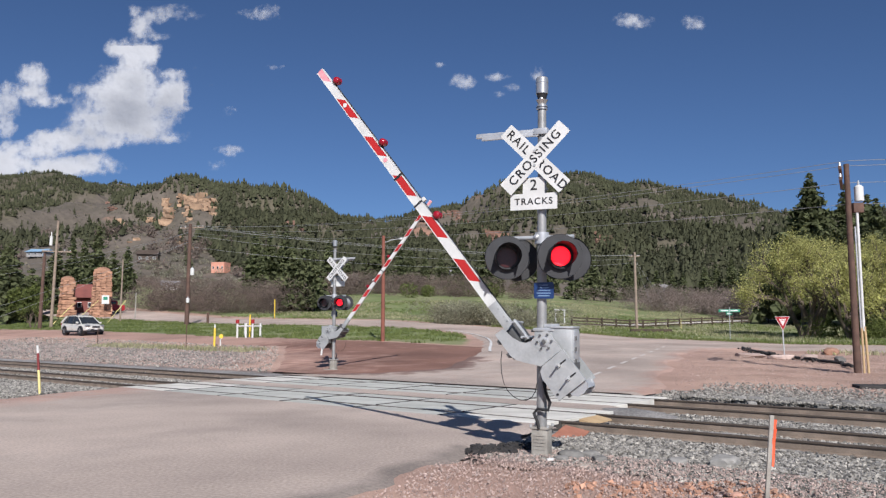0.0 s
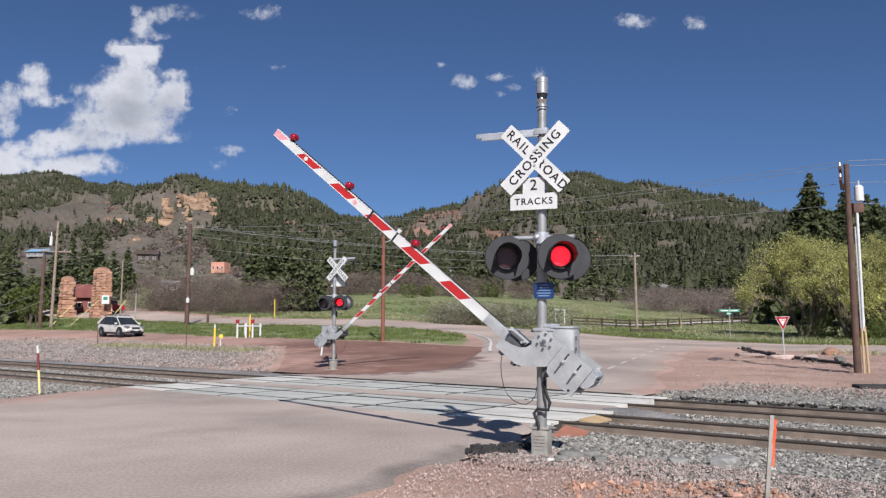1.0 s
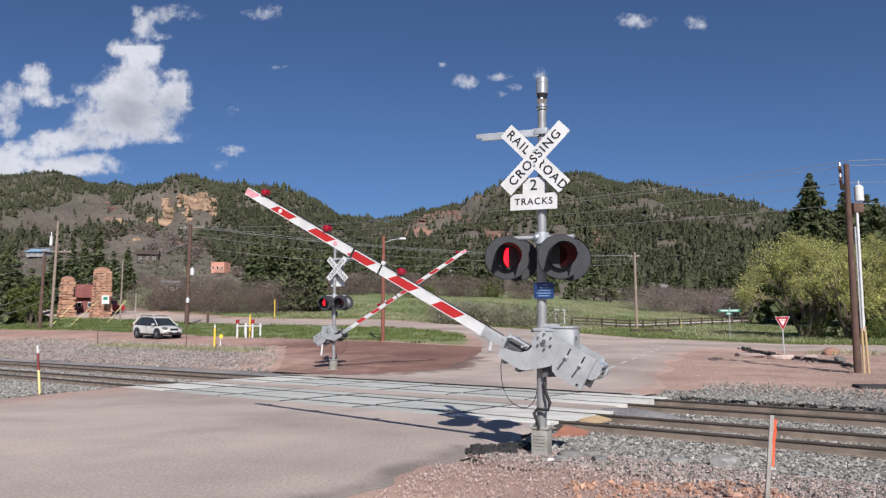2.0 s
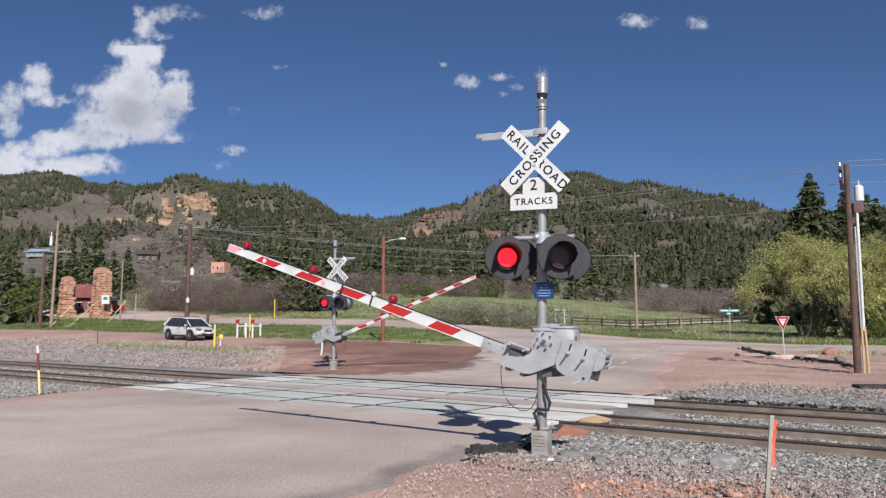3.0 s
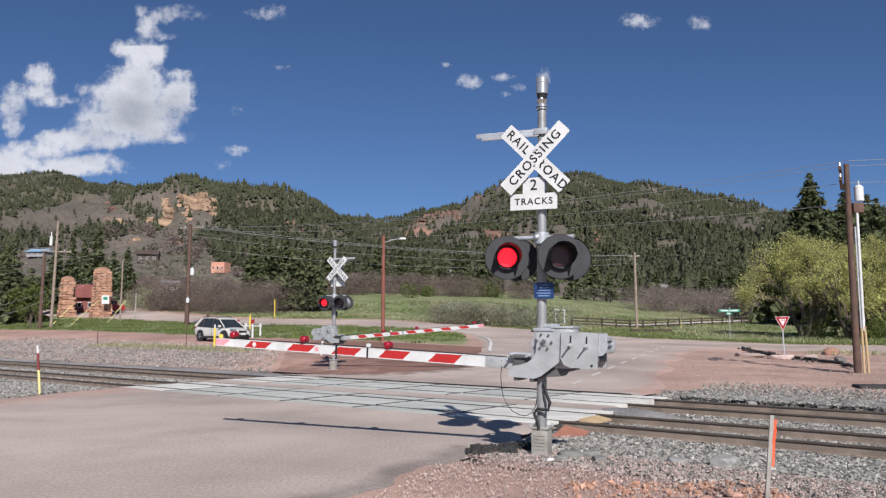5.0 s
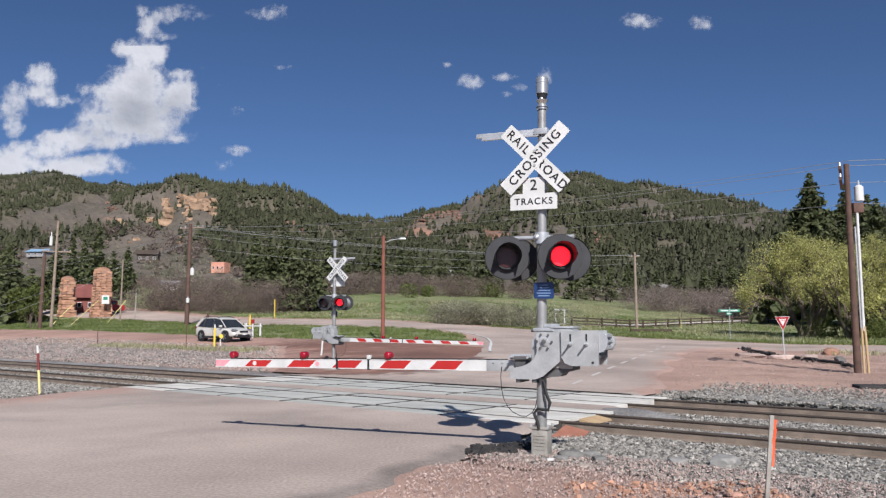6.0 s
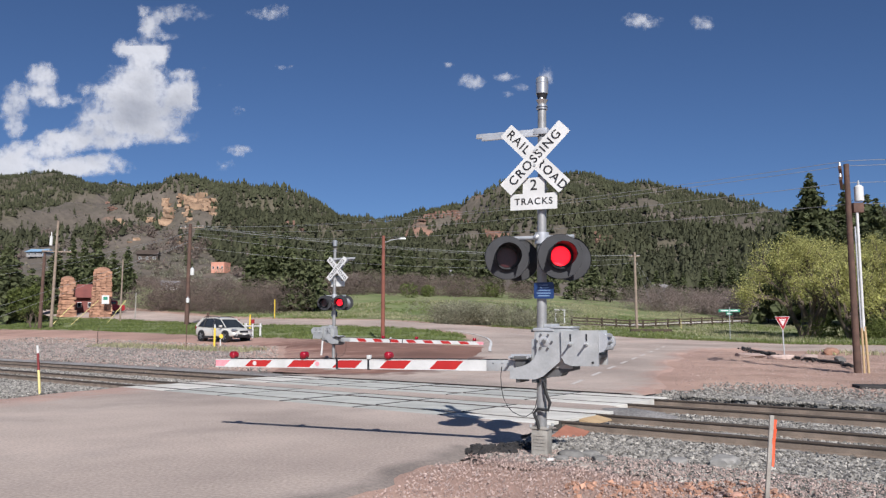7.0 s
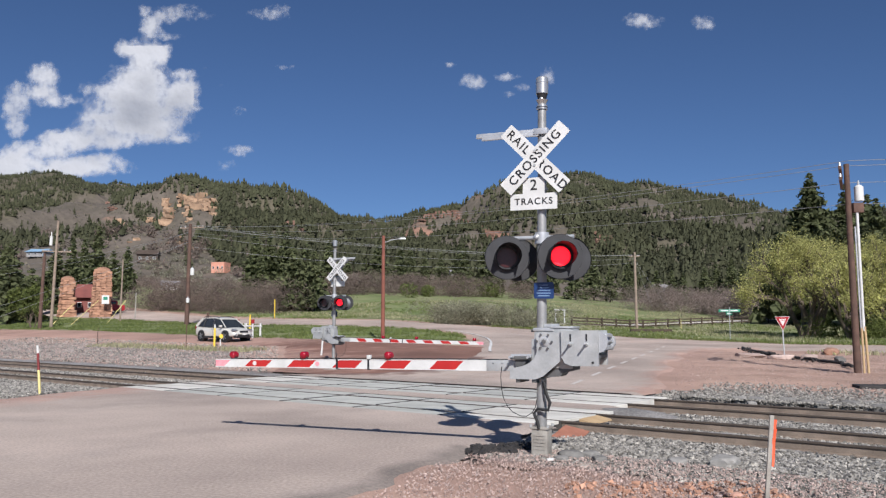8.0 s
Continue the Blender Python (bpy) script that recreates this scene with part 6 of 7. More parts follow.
    # fallen beam lying in the grass by the fence
    single("fallen_beam", box(bm_new(), (0, 0, 0.15), (4.6, 0.35, 0.32), bevel=0.03), M_TIMBER_FENCE, "weathered brown timber lying in the grass", "timber", m=pose(22.5, 86, ground_z(22.5, 86), 0, 0, 4))


# ---------------------------------------------------------------- crossing ends, debris
def scene_debris():
    bm = box(bm_new(), (0, 0, 0.0), (0.46, 0.62, 0.018), bevel=0.004)
    single("steel_plate", bm, M_RUSTPLATE, "rusty red steel plate leaning on ballast", "plate", m=pose(2.22, 14.0, -0.10, 12, 10, -30))
    for u, n, l, yaw, z in ((-7.4, 13.95, 0.30, 4, -0.075),):
        x, y = plan(u, n)
        bm = bm_new()
        slab(bm, [(-l / 2, 0), (l / 2, -0.0), (l / 2, 0.03), (-l / 2, 0.09)], -0.42, 0.42)
        single("timber_ramp", bm, M_TIMBER_NEW, "raw timber wedge at the end of the crossing", "timber", "timber wedges", m=pose(x, y, z, 0, 0, TRACK_YAW + yaw))
    # asphalt mound between the tracks
    bm = bm_new()
    bmesh.ops.create_grid(bm, x_segments=24, y_segments=16, size=1)
    for v in bm.verts:
        r = max(0, 1 - (v.co.x ** 2 + v.co.y ** 2))
        v.co = Vector((v.co.x * 1.35, v.co.y * 0.62, 0.22 * r ** 0.7 - 0.24 + 0.02 * noise.noise(v.co * 5)))
    x, y = plan(-7.7, 15.95)
    single("asphalt_mound", bm, M_BALLAST, "grey asphalt mound filling the gap between tracks", "asphalt", smooth=True, m=pose(x, y, 0.03, 0, 0, TRACK_YAW), kind="structure")
    # broken asphalt and slabs below the yield sign
    nr = np.random.RandomState(4)
    line = [(18.6, 49.5), (17.6, 45.0), (17.0, 41.3), (16.9, 38.6), (17.0, 36.4), (16.7, 33.6), (16.0, 31.3)]
    knots = []
    for i in range(37):
        q = i / 36 * (len(line) - 1)
        j = min(int(q), len(line) - 2)
        x0 = line[j][0] + (line[j + 1][0] - line[j][0]) * (q - j) + nr.normal(0, 0.05)
        y0 = line[j][1] + (line[j + 1][1] - line[j][1]) * (q - j)
        knots.append((x0, y0, ground_z(x0, y0) + 0.07 + nr.normal(0, 0.022)))
    single("fallen_branch", chain(bm_new(), knots, 0.07, 7), M_DARKASPHALT, "long blackened branch lying on the dirt bank", "branch")
    pts = []
    for i in range(120):
        k = knots[nr.randint(0, 26)]
        pts.append((k[0] + nr.normal(0, 0.35), k[1] + nr.normal(0, 0.4), k[2] - 0.04))
    stones("broken_asphalt", pts, nr.uniform(0.05, 0.2, len(pts)), 9, "black broken asphalt pieces on the dirt bank", M_DARKASPHALT)
    pts = [(nr.uniform(1.3, 3.5), nr.uniform(7.7, 9.0), 0.03) for i in range(420)]
    pts = [p for p in pts if p[1] < 9.25 - 0.25 * abs(p[0] - 2.6)]
    stones("sandstone_chips", pts, nr.uniform(0.02, 0.085, len(pts)) * nr.uniform(0.5, 1, len(pts)), 19, "orange sandstone chips on the gravel verge", M_ORANGESTONE)
    for i, (x, y, sx, sy, sz, m_, lab) in enumerate(((15.6, 40.5, 1.7, 1.0, 0.25, M_GRAVEL, "pale broken concrete slab on the dirt"), (16.4, 38.6, 1.6, 0.9, 0.3, M_GRAVEL, "pale broken concrete slab on the dirt"), (17.2, 37.5, 0.9, 0.7, 0.4, M_GRAVEL, "pale broken concrete chunk"),
                                                  (21.2, 43.5, 2.3, 0.9, 0.5, M_ORANGESTONE, "orange sandstone slab lying on dirt"), (17.9, 36, 0.6, 0.5, 0.35, M_GREYROCK, "grey rock on the dirt bank"))):
        rock("slab", x, y, ground_z(x, y) + sz * 0.25, (sx, sy, sz), 80 + i, lab, m_, yaw=i * 20)
    # the mat's shaded sloping side is put into its black colour
    single("dark_mat", box(bm_new(), (0, 0, 0.05), (4.4, 0.7, 0.2), bevel=0.05), M_DARKASPHALT, "mat lying beside the tracks, coloured dark as its shaded side", "mat", m=pose(14.05, 22.7, -0.04, 0, 0, -10))


# ---------------------------------------------------------------- stone gateway and houses
def stone_pillar(x, y, w, h, seed):
    nr = random.Random(seed)
    t = thing("stone_pillar", pose(x, y, ground_z(x, y) - 0.1, 0, 0, 20), "tall tapered sandstone gateway pillar with capstone", "pillar", "stone gateway pillars")
    part("core", tube(bm_new(), (0, 0, 0), (0, 0, h), w * 0.60, w * 0.48, seg=8), M_SANDSTONE, t, "mortared stone core")
    kinds = []
    for k in range(5):
        bm = bm_new()
        box(bm, (0, 0, 0), (0.52 + 0.08 * k, 0.34, 0.27 + 0.03 * (k % 3)), bevel=0.05)
        for v in bm.verts:
            v.co += Vector((nr.uniform(-1, 1), nr.uniform(-1, 1), nr.uniform(-1, 1))) * 0.03
        kinds.append(finish(bm, "stone", M_SANDSTONE))
    z = 0.15
    while z < h - 0.1:
        half = (w * 0.5) * (1.16 - 0.22 * z / h + 0.7 * max(0.0, 0.3 - z / h))
        for side in range(4):
            s = -half + nr.uniform(0, 0.25)
            while s < half:
                k = nr.randrange(5)
                o = new("stone", kinds[k])
                o.parent = t
                L = 0.52 + 0.08 * k
                o.matrix_basis = pose(0, 0, z + nr.uniform(-0.03, 0.03), 0, 0, side * 90) @ pose(min(s + L / 2, half), -half + nr.uniform(-0.03, 0.05), 0, nr.uniform(-4, 4), nr.uniform(-5, 5), nr.uniform(-5, 5))
                s += L + 0.02
        z += 0.33
    bm = box(bm_new(), (0, 0, h + 0.12), (w * 1.12, w * 1.12, 0.3), bevel=0.08)
    sphere(bm, (0, 0, h + 0.25), w * 0.5, 3, (1, 1, 0.45))
    part("capstone", bm, M_SANDSTONE, t, "rounded overhanging capstone", smooth=False)
    return t


def house(name, x, y, w, d, h, roof_h, yaw, wall_m, roof_m, label, flat=False, sink=0.5, windows=3):
    t = thing(name, pose(x, y, ground_z(x, y) - sink, 0, 0, yaw), label, "house", "hillside houses")
    part("wall", box(bm_new(), (0, 0, h / 2), (w, d, h)), wall_m, t)
    bm = bm_new()
    if flat:
        box(bm, (0, 0, h + 0.15), (w * 1.03, d * 1.03, 0.35), bevel=0.05)
    else:
        slab(bm, [(-d * 0.62, h - 0.1), (d * 0.62, h - 0.1), (0, h + roof_h)], -w * 0.55, w * 0.55, "yz")
    part("roof", bm, roof_m, t)
    for i in range(windows):
        xx = -w * 0.34 + i * w * 0.68 / max(windows - 1, 1)
        wd = part("window", box(bm_new(), (xx, -d / 2 - 0.03, h * 0.55), (w * 0.13, 0.08, h * 0.30)), M_WHITE, t, "white-framed window")
        part("pane", box(bm_new(), (xx, -d / 2 - 0.08, h * 0.55), (w * 0.10, 0.03, h * 0.24)), M_CARGLASS, wd)
    part("door", box(bm_new(), (w * 0.46, -d / 2 - 0.03, h * 0.3), (w * 0.1, 0.08, h * 0.6)), roof_m, t)
    return t


def scene_buildings():
    p1 = stone_pillar(-49.9, 105.2, 1.4, 4.9, 1)
    p2 = stone_pillar(-44.4, 103.0, 1.75, 5.9, 2)
    s = thing("notice_board", pose(-43.0, 100.9, ground_z(-43, 100.9) + 2.3, 0, 0, 18), "white and green notice board on the pillar", "sign")
    part("board", box(bm_new(), (0, 0, 0), (0.85, 0.05, 1.1)), M_WHITE, s)
    part("text_bar", box(bm_new(), (0, -0.03, 0.15), (0.5, 0.01, 0.4)), M_GREENSIGN, s)
    house("gate_lodge", -49.9, 113, 4.0, 5, 2.4, 1.9, 15, M_REDROOF, M_REDROOF, "low dull red lodge behind the pillars")
    van = thing("parked_van", pose(-45.9, 108.5, ground_z(-45.9, 108.5), 0, 0, 30), "dark red parked van beside the lodge", "van")
    part("body", box(box(bm_new(), (0, 0, 0.75), (4.2, 1.8, 0.8), bevel=0.15), (-0.3, 0, 1.4), (3.0, 1.6, 0.7), bevel=0.2), M_YIELDRED, van)
    part("glasshouse", box(bm_new(), (-0.3, 0, 1.42), (2.6, 1.64, 0.4), bevel=0.05), M_CARGLASS, van)
    for x in (-1.3, 1.3):
        for y in (-0.8, 0.8):
            part("wheel", tube(bm_new(), (x, y - 0.1, 0.33), (x, y + 0.1, 0.33), 0.33, seg=18), M_TYRE, van)
    for nm, a, e, w, d, h, rh, yaw, wm, rm, lab, flat in (
            ("blue_house", -0.511, 0.090, 10, 8, 2.6, 1.8, -8, M_GREYHOUSE, M_BLUEHOUSE, "grey hillside house with a light blue roof", False),
            ("brown_house", -0.374, 0.083, 9.5, 8, 4.0, 2.4, 12, M_DARKWOOD, M_DARKWOOD, "dark brown timber house on the slope", False),
            ("grey_house", -0.407, 0.064, 6.5, 6, 2.6, 1.8, 25, M_GREYHOUSE, M_GREYHOUSE, "grey house among the pines", False),
            ("pink_house", -0.2815, 0.070, 6.5, 6, 4.4, 0, -12, M_SALMON, M_SALMON, "salmon pink flat-roofed stucco house", True)):
        x, y = on_slope(a, e)
        house(nm, x, y, w * 0.68, d * 0.7, h * 0.7, rh * 0.65, yaw, wm, rm, lab, flat=flat, sink=0.3)
    house("white_shed", -0.345 * 190, 190, 4.0, 3, 1.6, 1.0, 20, M_WHITE, M_GREYHOUSE, "small white shed in the scrub", windows=1)
    house("low_store", -0.535 * 118, 118, 6.0, 5, 2.2, 1.0, 10, M_GREYHOUSE, M_WHITE, "low pale store beyond the roadside trees", windows=2)
    for a, e in ((0.262, 0.060), (0.275, 0.046), (0.31, 0.055), (0.018, 0.064)):
        x, y = on_slope(a, e)
        house("far_house", x, y, 4.5, 4, 1.7, 1.1, 10, M_GREYHOUSE, M_GREYHOUSE, "small pale house among hillside pines", windows=2)


# ---------------------------------------------------------------- the car
def build_car():
    car = thing("car", pose(-30, 66, 1.2), "pearl beige crossover hatchback on the dirt road", "car")
    # body by cross-sections from tail to nose
    st = [(-2.20, 0.55, 0.98, 0.70, 0.98), (-2.12, 0.34, 1.02, 0.84, 1.06), (-1.70, 0.24, 0.98, 0.885, 1.02), (-0.9, 0.22, 0.95, 0.90, 0.99), (0.3, 0.22, 0.93, 0.90, 0.97), (0.95, 0.23, 0.92, 0.895, 0.98), (1.55, 0.26, 0.86, 0.87, 0.93), (2.0, 0.30, 0.74, 0.80, 0.82), (2.20, 0.40, 0.62, 0.66, 0.68)]
    rings = []
    bm = bm_new()
    for x, lo, sh, hw, top in st:
        pts = [(-hw * 0.92, lo), (-hw, lo + 0.12), (-hw, sh * 0.72), (-hw * 0.96, sh), (-hw * 0.5, top), (hw * 0.5, top), (hw * 0.96, sh), (hw, sh * 0.72), (hw, lo + 0.12), (hw * 0.92, lo)]
        rings.append([bm.verts.new((x, p[0], p[1])) for p in pts])
    for a, b in zip(rings, rings[1:]):
        for i in range(10):
            bm.faces.new((a[i], a[(i + 1) % 10], b[(i + 1) % 10], b[i]))
    bm.faces.new(list(reversed(rings[0])))
    bm.faces.new(rings[-1])
    bmesh.ops.recalc_face_normals(bm, faces=bm.faces)
    body = part("body", bm, M_CARPAINT, car, "pearl beige painted body")
    rounding = body.modifiers.new("rounding", "SUBSURF")
    rounding.levels = rounding.render_levels = 2
    # cabin: glass house with roof
    bm = bm_new()
    lowpts = [(-2.08, 0.80, 1.0), (-1.2, 0.84, 0.97), (-0.1, 0.85, 0.95), (1.28, 0.80, 0.93)]
    high = [(-1.62, 0.60, 1.50), (-0.9, 0.64, 1.56), (-0.05, 0.64, 1.57), (0.42, 0.60, 1.50)]
    vl = [[bm.verts.new((x, s * w, z)) for s in (-1, 1)] for x, w, z in lowpts]
    vh = [[bm.verts.new((x, s * w, z)) for s in (-1, 1)] for x, w, z in high]
    for i in range(3):
        for s in (0, 1):
            bm.faces.new((vl[i][s], vl[i + 1][s], vh[i + 1][s], vh[i][s]))
        bm.faces.new((vh[i][0], vh[i + 1][0], vh[i + 1][1], vh[i][1]))
    bm.faces.new((vl[0][0], vl[0][1], vh[0][1], vh[0][0]))
    bm.faces.new((vl[3][0], vl[3][1], vh[3][1], vh[3][0]))
    bmesh.ops.recalc_face_normals(bm, faces=bm.faces)
    part("glasshouse", bm, M_CARGLASS, car, "dark tinted glasshouse", smooth=False)
    bm = bm_new()
    rp = [(-1.78, 0.62, 1.47), (-1.5, 0.66, 1.545), (-0.9, 0.67, 1.595), (-0.05, 0.67, 1.60), (0.45, 0.63, 1.53)]
    up = [[bm.verts.new((x, s * w, z)) for s in (-1, -0.5, 0.5, 1)] for x, w, z in rp]
    for row in up:
        row[1].co.z += 0.03
        row[2].co.z += 0.03
    dn = [[bm.verts.new((x, s * w, z - 0.06)) for s in (-1, -0.5, 0.5, 1)] for x, w, z in rp]
    for i in range(4):
        for j in range(3):
            bm.faces.new((up[i][j], up[i + 1][j], up[i + 1][j + 1], up[i][j + 1]))
            bm.faces.new((dn[i][j], dn[i][j + 1], dn[i + 1][j + 1], dn[i + 1][j]))
        bm.faces.new((up[i][0], dn[i][0], dn[i + 1][0], up[i + 1][0]))
        bm.faces.new((up[i][3], up[i + 1][3], dn[i + 1][3], dn[i][3]))
    bm.faces.new([*up[0], *reversed(dn[0])])
    bm.faces.new([*up[-1], *reversed(dn[-1])])
    bmesh.ops.recalc_face_normals(bm, faces=bm.faces)
    part("roof", bm, M_CARPAINT, car)
    for s in (-1, 1):
        for (xa, wa, za), (xb, wb, zb), r in (((1.3, 0.81, 0.93), (0.42, 0.63, 1.52), 0.035), ((-0.05, 0.86, 0.95), (-0.1, 0.67, 1.55), 0.03), ((-1.15, 0.86, 0.97), (-1.1, 0.67, 1.55), 0.04), ((-1.95, 0.83, 1.0), (-1.5, 0.64, 1.5), 0.10)):
            part("pillar", tube(bm_new(), (xa, s * wa, za), (xb, s * wb, zb), r, seg=8), M_BLACK if -1.2 < xa < 0 else M_CARPAINT, car)
        part("roof_rail", chain(bm_new(), [(-1.5, s * 0.58, 1.58), (-1.3, s * 0.58, 1.655), (0.0, s * 0.58, 1.665), (0.25, s * 0.58, 1.58)], 0.022, 6), M_BLACK, car)
        part("mirror", box(bm_new(), (0.95, s * 0.98, 1.02), (0.13, 0.2, 0.14), bevel=0.03), M_CARPAINT, car)
        part("headlight", box(bm_new(), (1.98, s * 0.62, 0.76), (0.34, 0.30, 0.15), Euler((0, 0.25, -s * 0.35)).to_matrix(), bevel=0.04), M_CHROME, car, "clear swept headlight")
        part("fog_light", tube(bm_new(), (2.1, s * 0.6, 0.44), (2.22, s * 0.6, 0.44), 0.07, seg=12), M_CHROME, car)
        part("tail_light", box(bm_new(), (-2.1, s * 0.72, 0.92), (0.14, 0.2, 0.2), bevel=0.03), M_REDLAMP, car)
        part("sill", box(bm_new(), (-0.02, s * 0.88, 0.28), (2.3, 0.08, 0.14), bevel=0.02), M_BLACK, car, "dark lower cladding")
        part("door_seam", box(bm_new(), (0.0, s * 0.902, 0.62), (0.012, 0.01, 0.6)), M_BLACK, car)
        part("door_handle", box(bm_new(), (-0.15, s * 0.905, 0.83), (0.2, 0.03, 0.035), bevel=0.01), M_CARPAINT, car)
    part("grille", box(bm_new(), (2.17, 0, 0.68), (0.10, 0.62, 0.14), bevel=0.02), M_BLACK, car, "black front grille")
    part("lower_grille", box(bm_new(), (2.19, 0, 0.42), (0.08, 0.9, 0.16), bevel=0.02), M_BLACK, car)
    part("number_plate", box(bm_new(), (2.24, 0, 0.53), (0.02, 0.32, 0.14)), M_WHITE, car)
    part("bumper", box(bm_new(), (2.10, 0, 0.34), (0.24, 1.4, 0.10), bevel=0.03), M_BLACK, car)
    wheels = []
    for x in (1.32, -1.32):
        for s in (-1, 1):
            arch = part("wheel_arch", tube(bm_new(), (x, s * 0.60, 0.36), (x, s * 0.905, 0.36), 0.41, seg=28), M_BLACK, car, "black wheel arch cladding")
            bm = tube(bm_new(), (0, -0.11, 0), (0, 0.11, 0), 0.345, seg=28)
            bmesh.ops.bevel(bm, geom=[e for e in bm.edges if abs(e.verts[0].co.y - e.verts[1].co.y) < 0.01 and len(e.link_faces) == 2], offset=0.03, segments=2, affect="EDGES")
            w = part("wheel", bm, M_TYRE, car, "black tyre on an alloy rim", at=pose(x, s * 0.81, 0.345))
            rim = part("rim", tube(bm_new(), (0, s * 0.07, 0), (0, s * 0.118, 0), 0.22, seg=20), M_BLACK, w)
            for k in range(5):
                bm = box(bm_new(), (0, s * 0.122, 0.115), (0.05, 0.02, 0.21))
                part("spoke", bm, M_CHROME, w, at=pose(0, 0, 0, 0, k * 72, 0))
            wheels.append(w)
    return car, wheels


def move_car():
    # seconds, metres along the dirt road
    run = [(0, -65.0), (0.5, -61.82), (1, -58.95), (1.5, -56.24), (2.0, -53.75), (2.5, -51.5), (3.0, -49.6), (3.5, -48.1), (4.0, -46.95), (4.5, -46.1), (5.0, -45.72), (5.5, -45.62), (6.0, -45.59), (6.5, -45.59), (8.0, -45.59)]
    rows = []
    for t, u in run:
        x, y = plan(u, 33.0)
        fx, fy = plan(u + 1.3, 33.0)
        bx, by = plan(u - 1.3, 33.0)
        zf, zb = ground_z(fx, fy), ground_z(bx, by)
        rows.append((t, pose(x, y, (zf + zb) / 2 + 0.015, 0, math.degrees(math.atan2(zb - zf, 2.6)), TRACK_YAW)))
    walk(the_car[0], rows)
    fine, (ts, us) = [], zip(*run)
    for i in range(0, 161):
        t = i * 0.05
        fine.append((t, float(np.interp(t, ts, us))))
    for w in the_car[1]:
        at = w.matrix_basis.translation.copy()
        walk(w, [(t, pose(at.x, at.y, at.z, 0, math.degrees((u - us[0]) / 0.345), 0)) for t, u in fine])


# ---------------------------------------------------------------- clouds
def cloud_material():
    m = bpy.data.materials.new("cumulus cloud")
    m.use_nodes = True
    nt = m.node_tree
    b = nt.nodes["Principled BSDF"]
    out = nt.nodes["Material Output"]
    b.inputs["Roughness"].default_value, b.inputs["Specular IOR Level"].default_value = 1.0, 0.0
    tc = nt.nodes.new("ShaderNodeTexCoord")

    def noise_tex(scale, detail, rough):
        n = nt.nodes.new("ShaderNodeTexNoise")
        n.inputs["Scale"].default_value, n.inputs["Detail"].default_value, n.inputs["Roughness"].default_value = scale, detail, rough
        nt.links.new(tc.outputs["Object"], n.inputs["Vector"])
        return n.outputs[0]

    def calc(op, a, c, d=None):
        k = nt.nodes.new("ShaderNodeMath")
        k.operation = op
        for i, v in enumerate((a, c, d)):
            if v is None:
                continue
            if isinstance(v, float):
                k.inputs[i].default_value = v
            else:
                nt.links.new(v, k.inputs[i])
        return k.outputs[0]

    def ranged(src, lo, hi, to_lo, to_hi):
        r = nt.nodes.new("ShaderNodeMapRange")
        r.interpolation_type = "SMOOTHSTEP"
        for i, v in enumerate((lo, hi, to_lo, to_hi)):
            r.inputs[i + 1].default_value = v
        nt.links.new(src, r.inputs[0])
        return r.outputs[0]

    at = nt.nodes.new("ShaderNodeAttribute")
    at.attribute_name = "billow"
    coarse, fine = noise_tex(0.0075, 12, 0.58), noise_tex(0.03, 8, 0.6)
    lumps = calc("MULTIPLY_ADD", coarse, 3.2, -1.6)
    wisps = calc("MULTIPLY_ADD", fine, 1.1, -0.55)
    body = calc("ADD", calc("ADD", at.outputs["Fac"], lumps), wisps)
    alpha = ranged(body, -0.15, 1.35, 0.0, 0.97)
    # shade of the thick parts is put into colour, greyer than thin bright fringe
    grey = nt.nodes.new("ShaderNodeMix")
    grey.data_type = "RGBA"
    belly_shade = nt.nodes.new("ShaderNodeAttribute")
    belly_shade.attribute_name = "belly_shade"
    nt.links.new(ranged(calc("ADD", belly_shade.outputs["Fac"], calc("MULTIPLY_ADD", coarse, 1.6, -0.8)), -0.1, 1.3, 0.0, 1.0), grey.inputs[0])
    grey.inputs[6].default_value = (0.45, 0.46, 0.48, 1)
    grey.inputs[7].default_value = (0.25, 0.265, 0.295, 1)
    nt.links.new(grey.outputs[2], b.inputs["Base Color"])
    bp = nt.nodes.new("ShaderNodeBump")
    bp.inputs["Strength"].default_value, bp.inputs["Distance"].default_value = 0.16, 60.0
    nt.links.new(noise_tex(0.009, 3, 0.45), bp.inputs["Height"])
    nt.links.new(bp.outputs[0], b.inputs["Normal"])
    tr = nt.nodes.new("ShaderNodeBsdfTransparent")
    mix = nt.nodes.new("ShaderNodeMixShader")
    nt.links.new(alpha, mix.inputs[0])
    nt.links.new(tr.outputs[0], mix.inputs[1])
    nt.links.new(b.outputs[0], mix.inputs[2])
    nt.links.new(mix.outputs[0], out.inputs["Surface"])
    return m


CLOUD_D = 3400.0


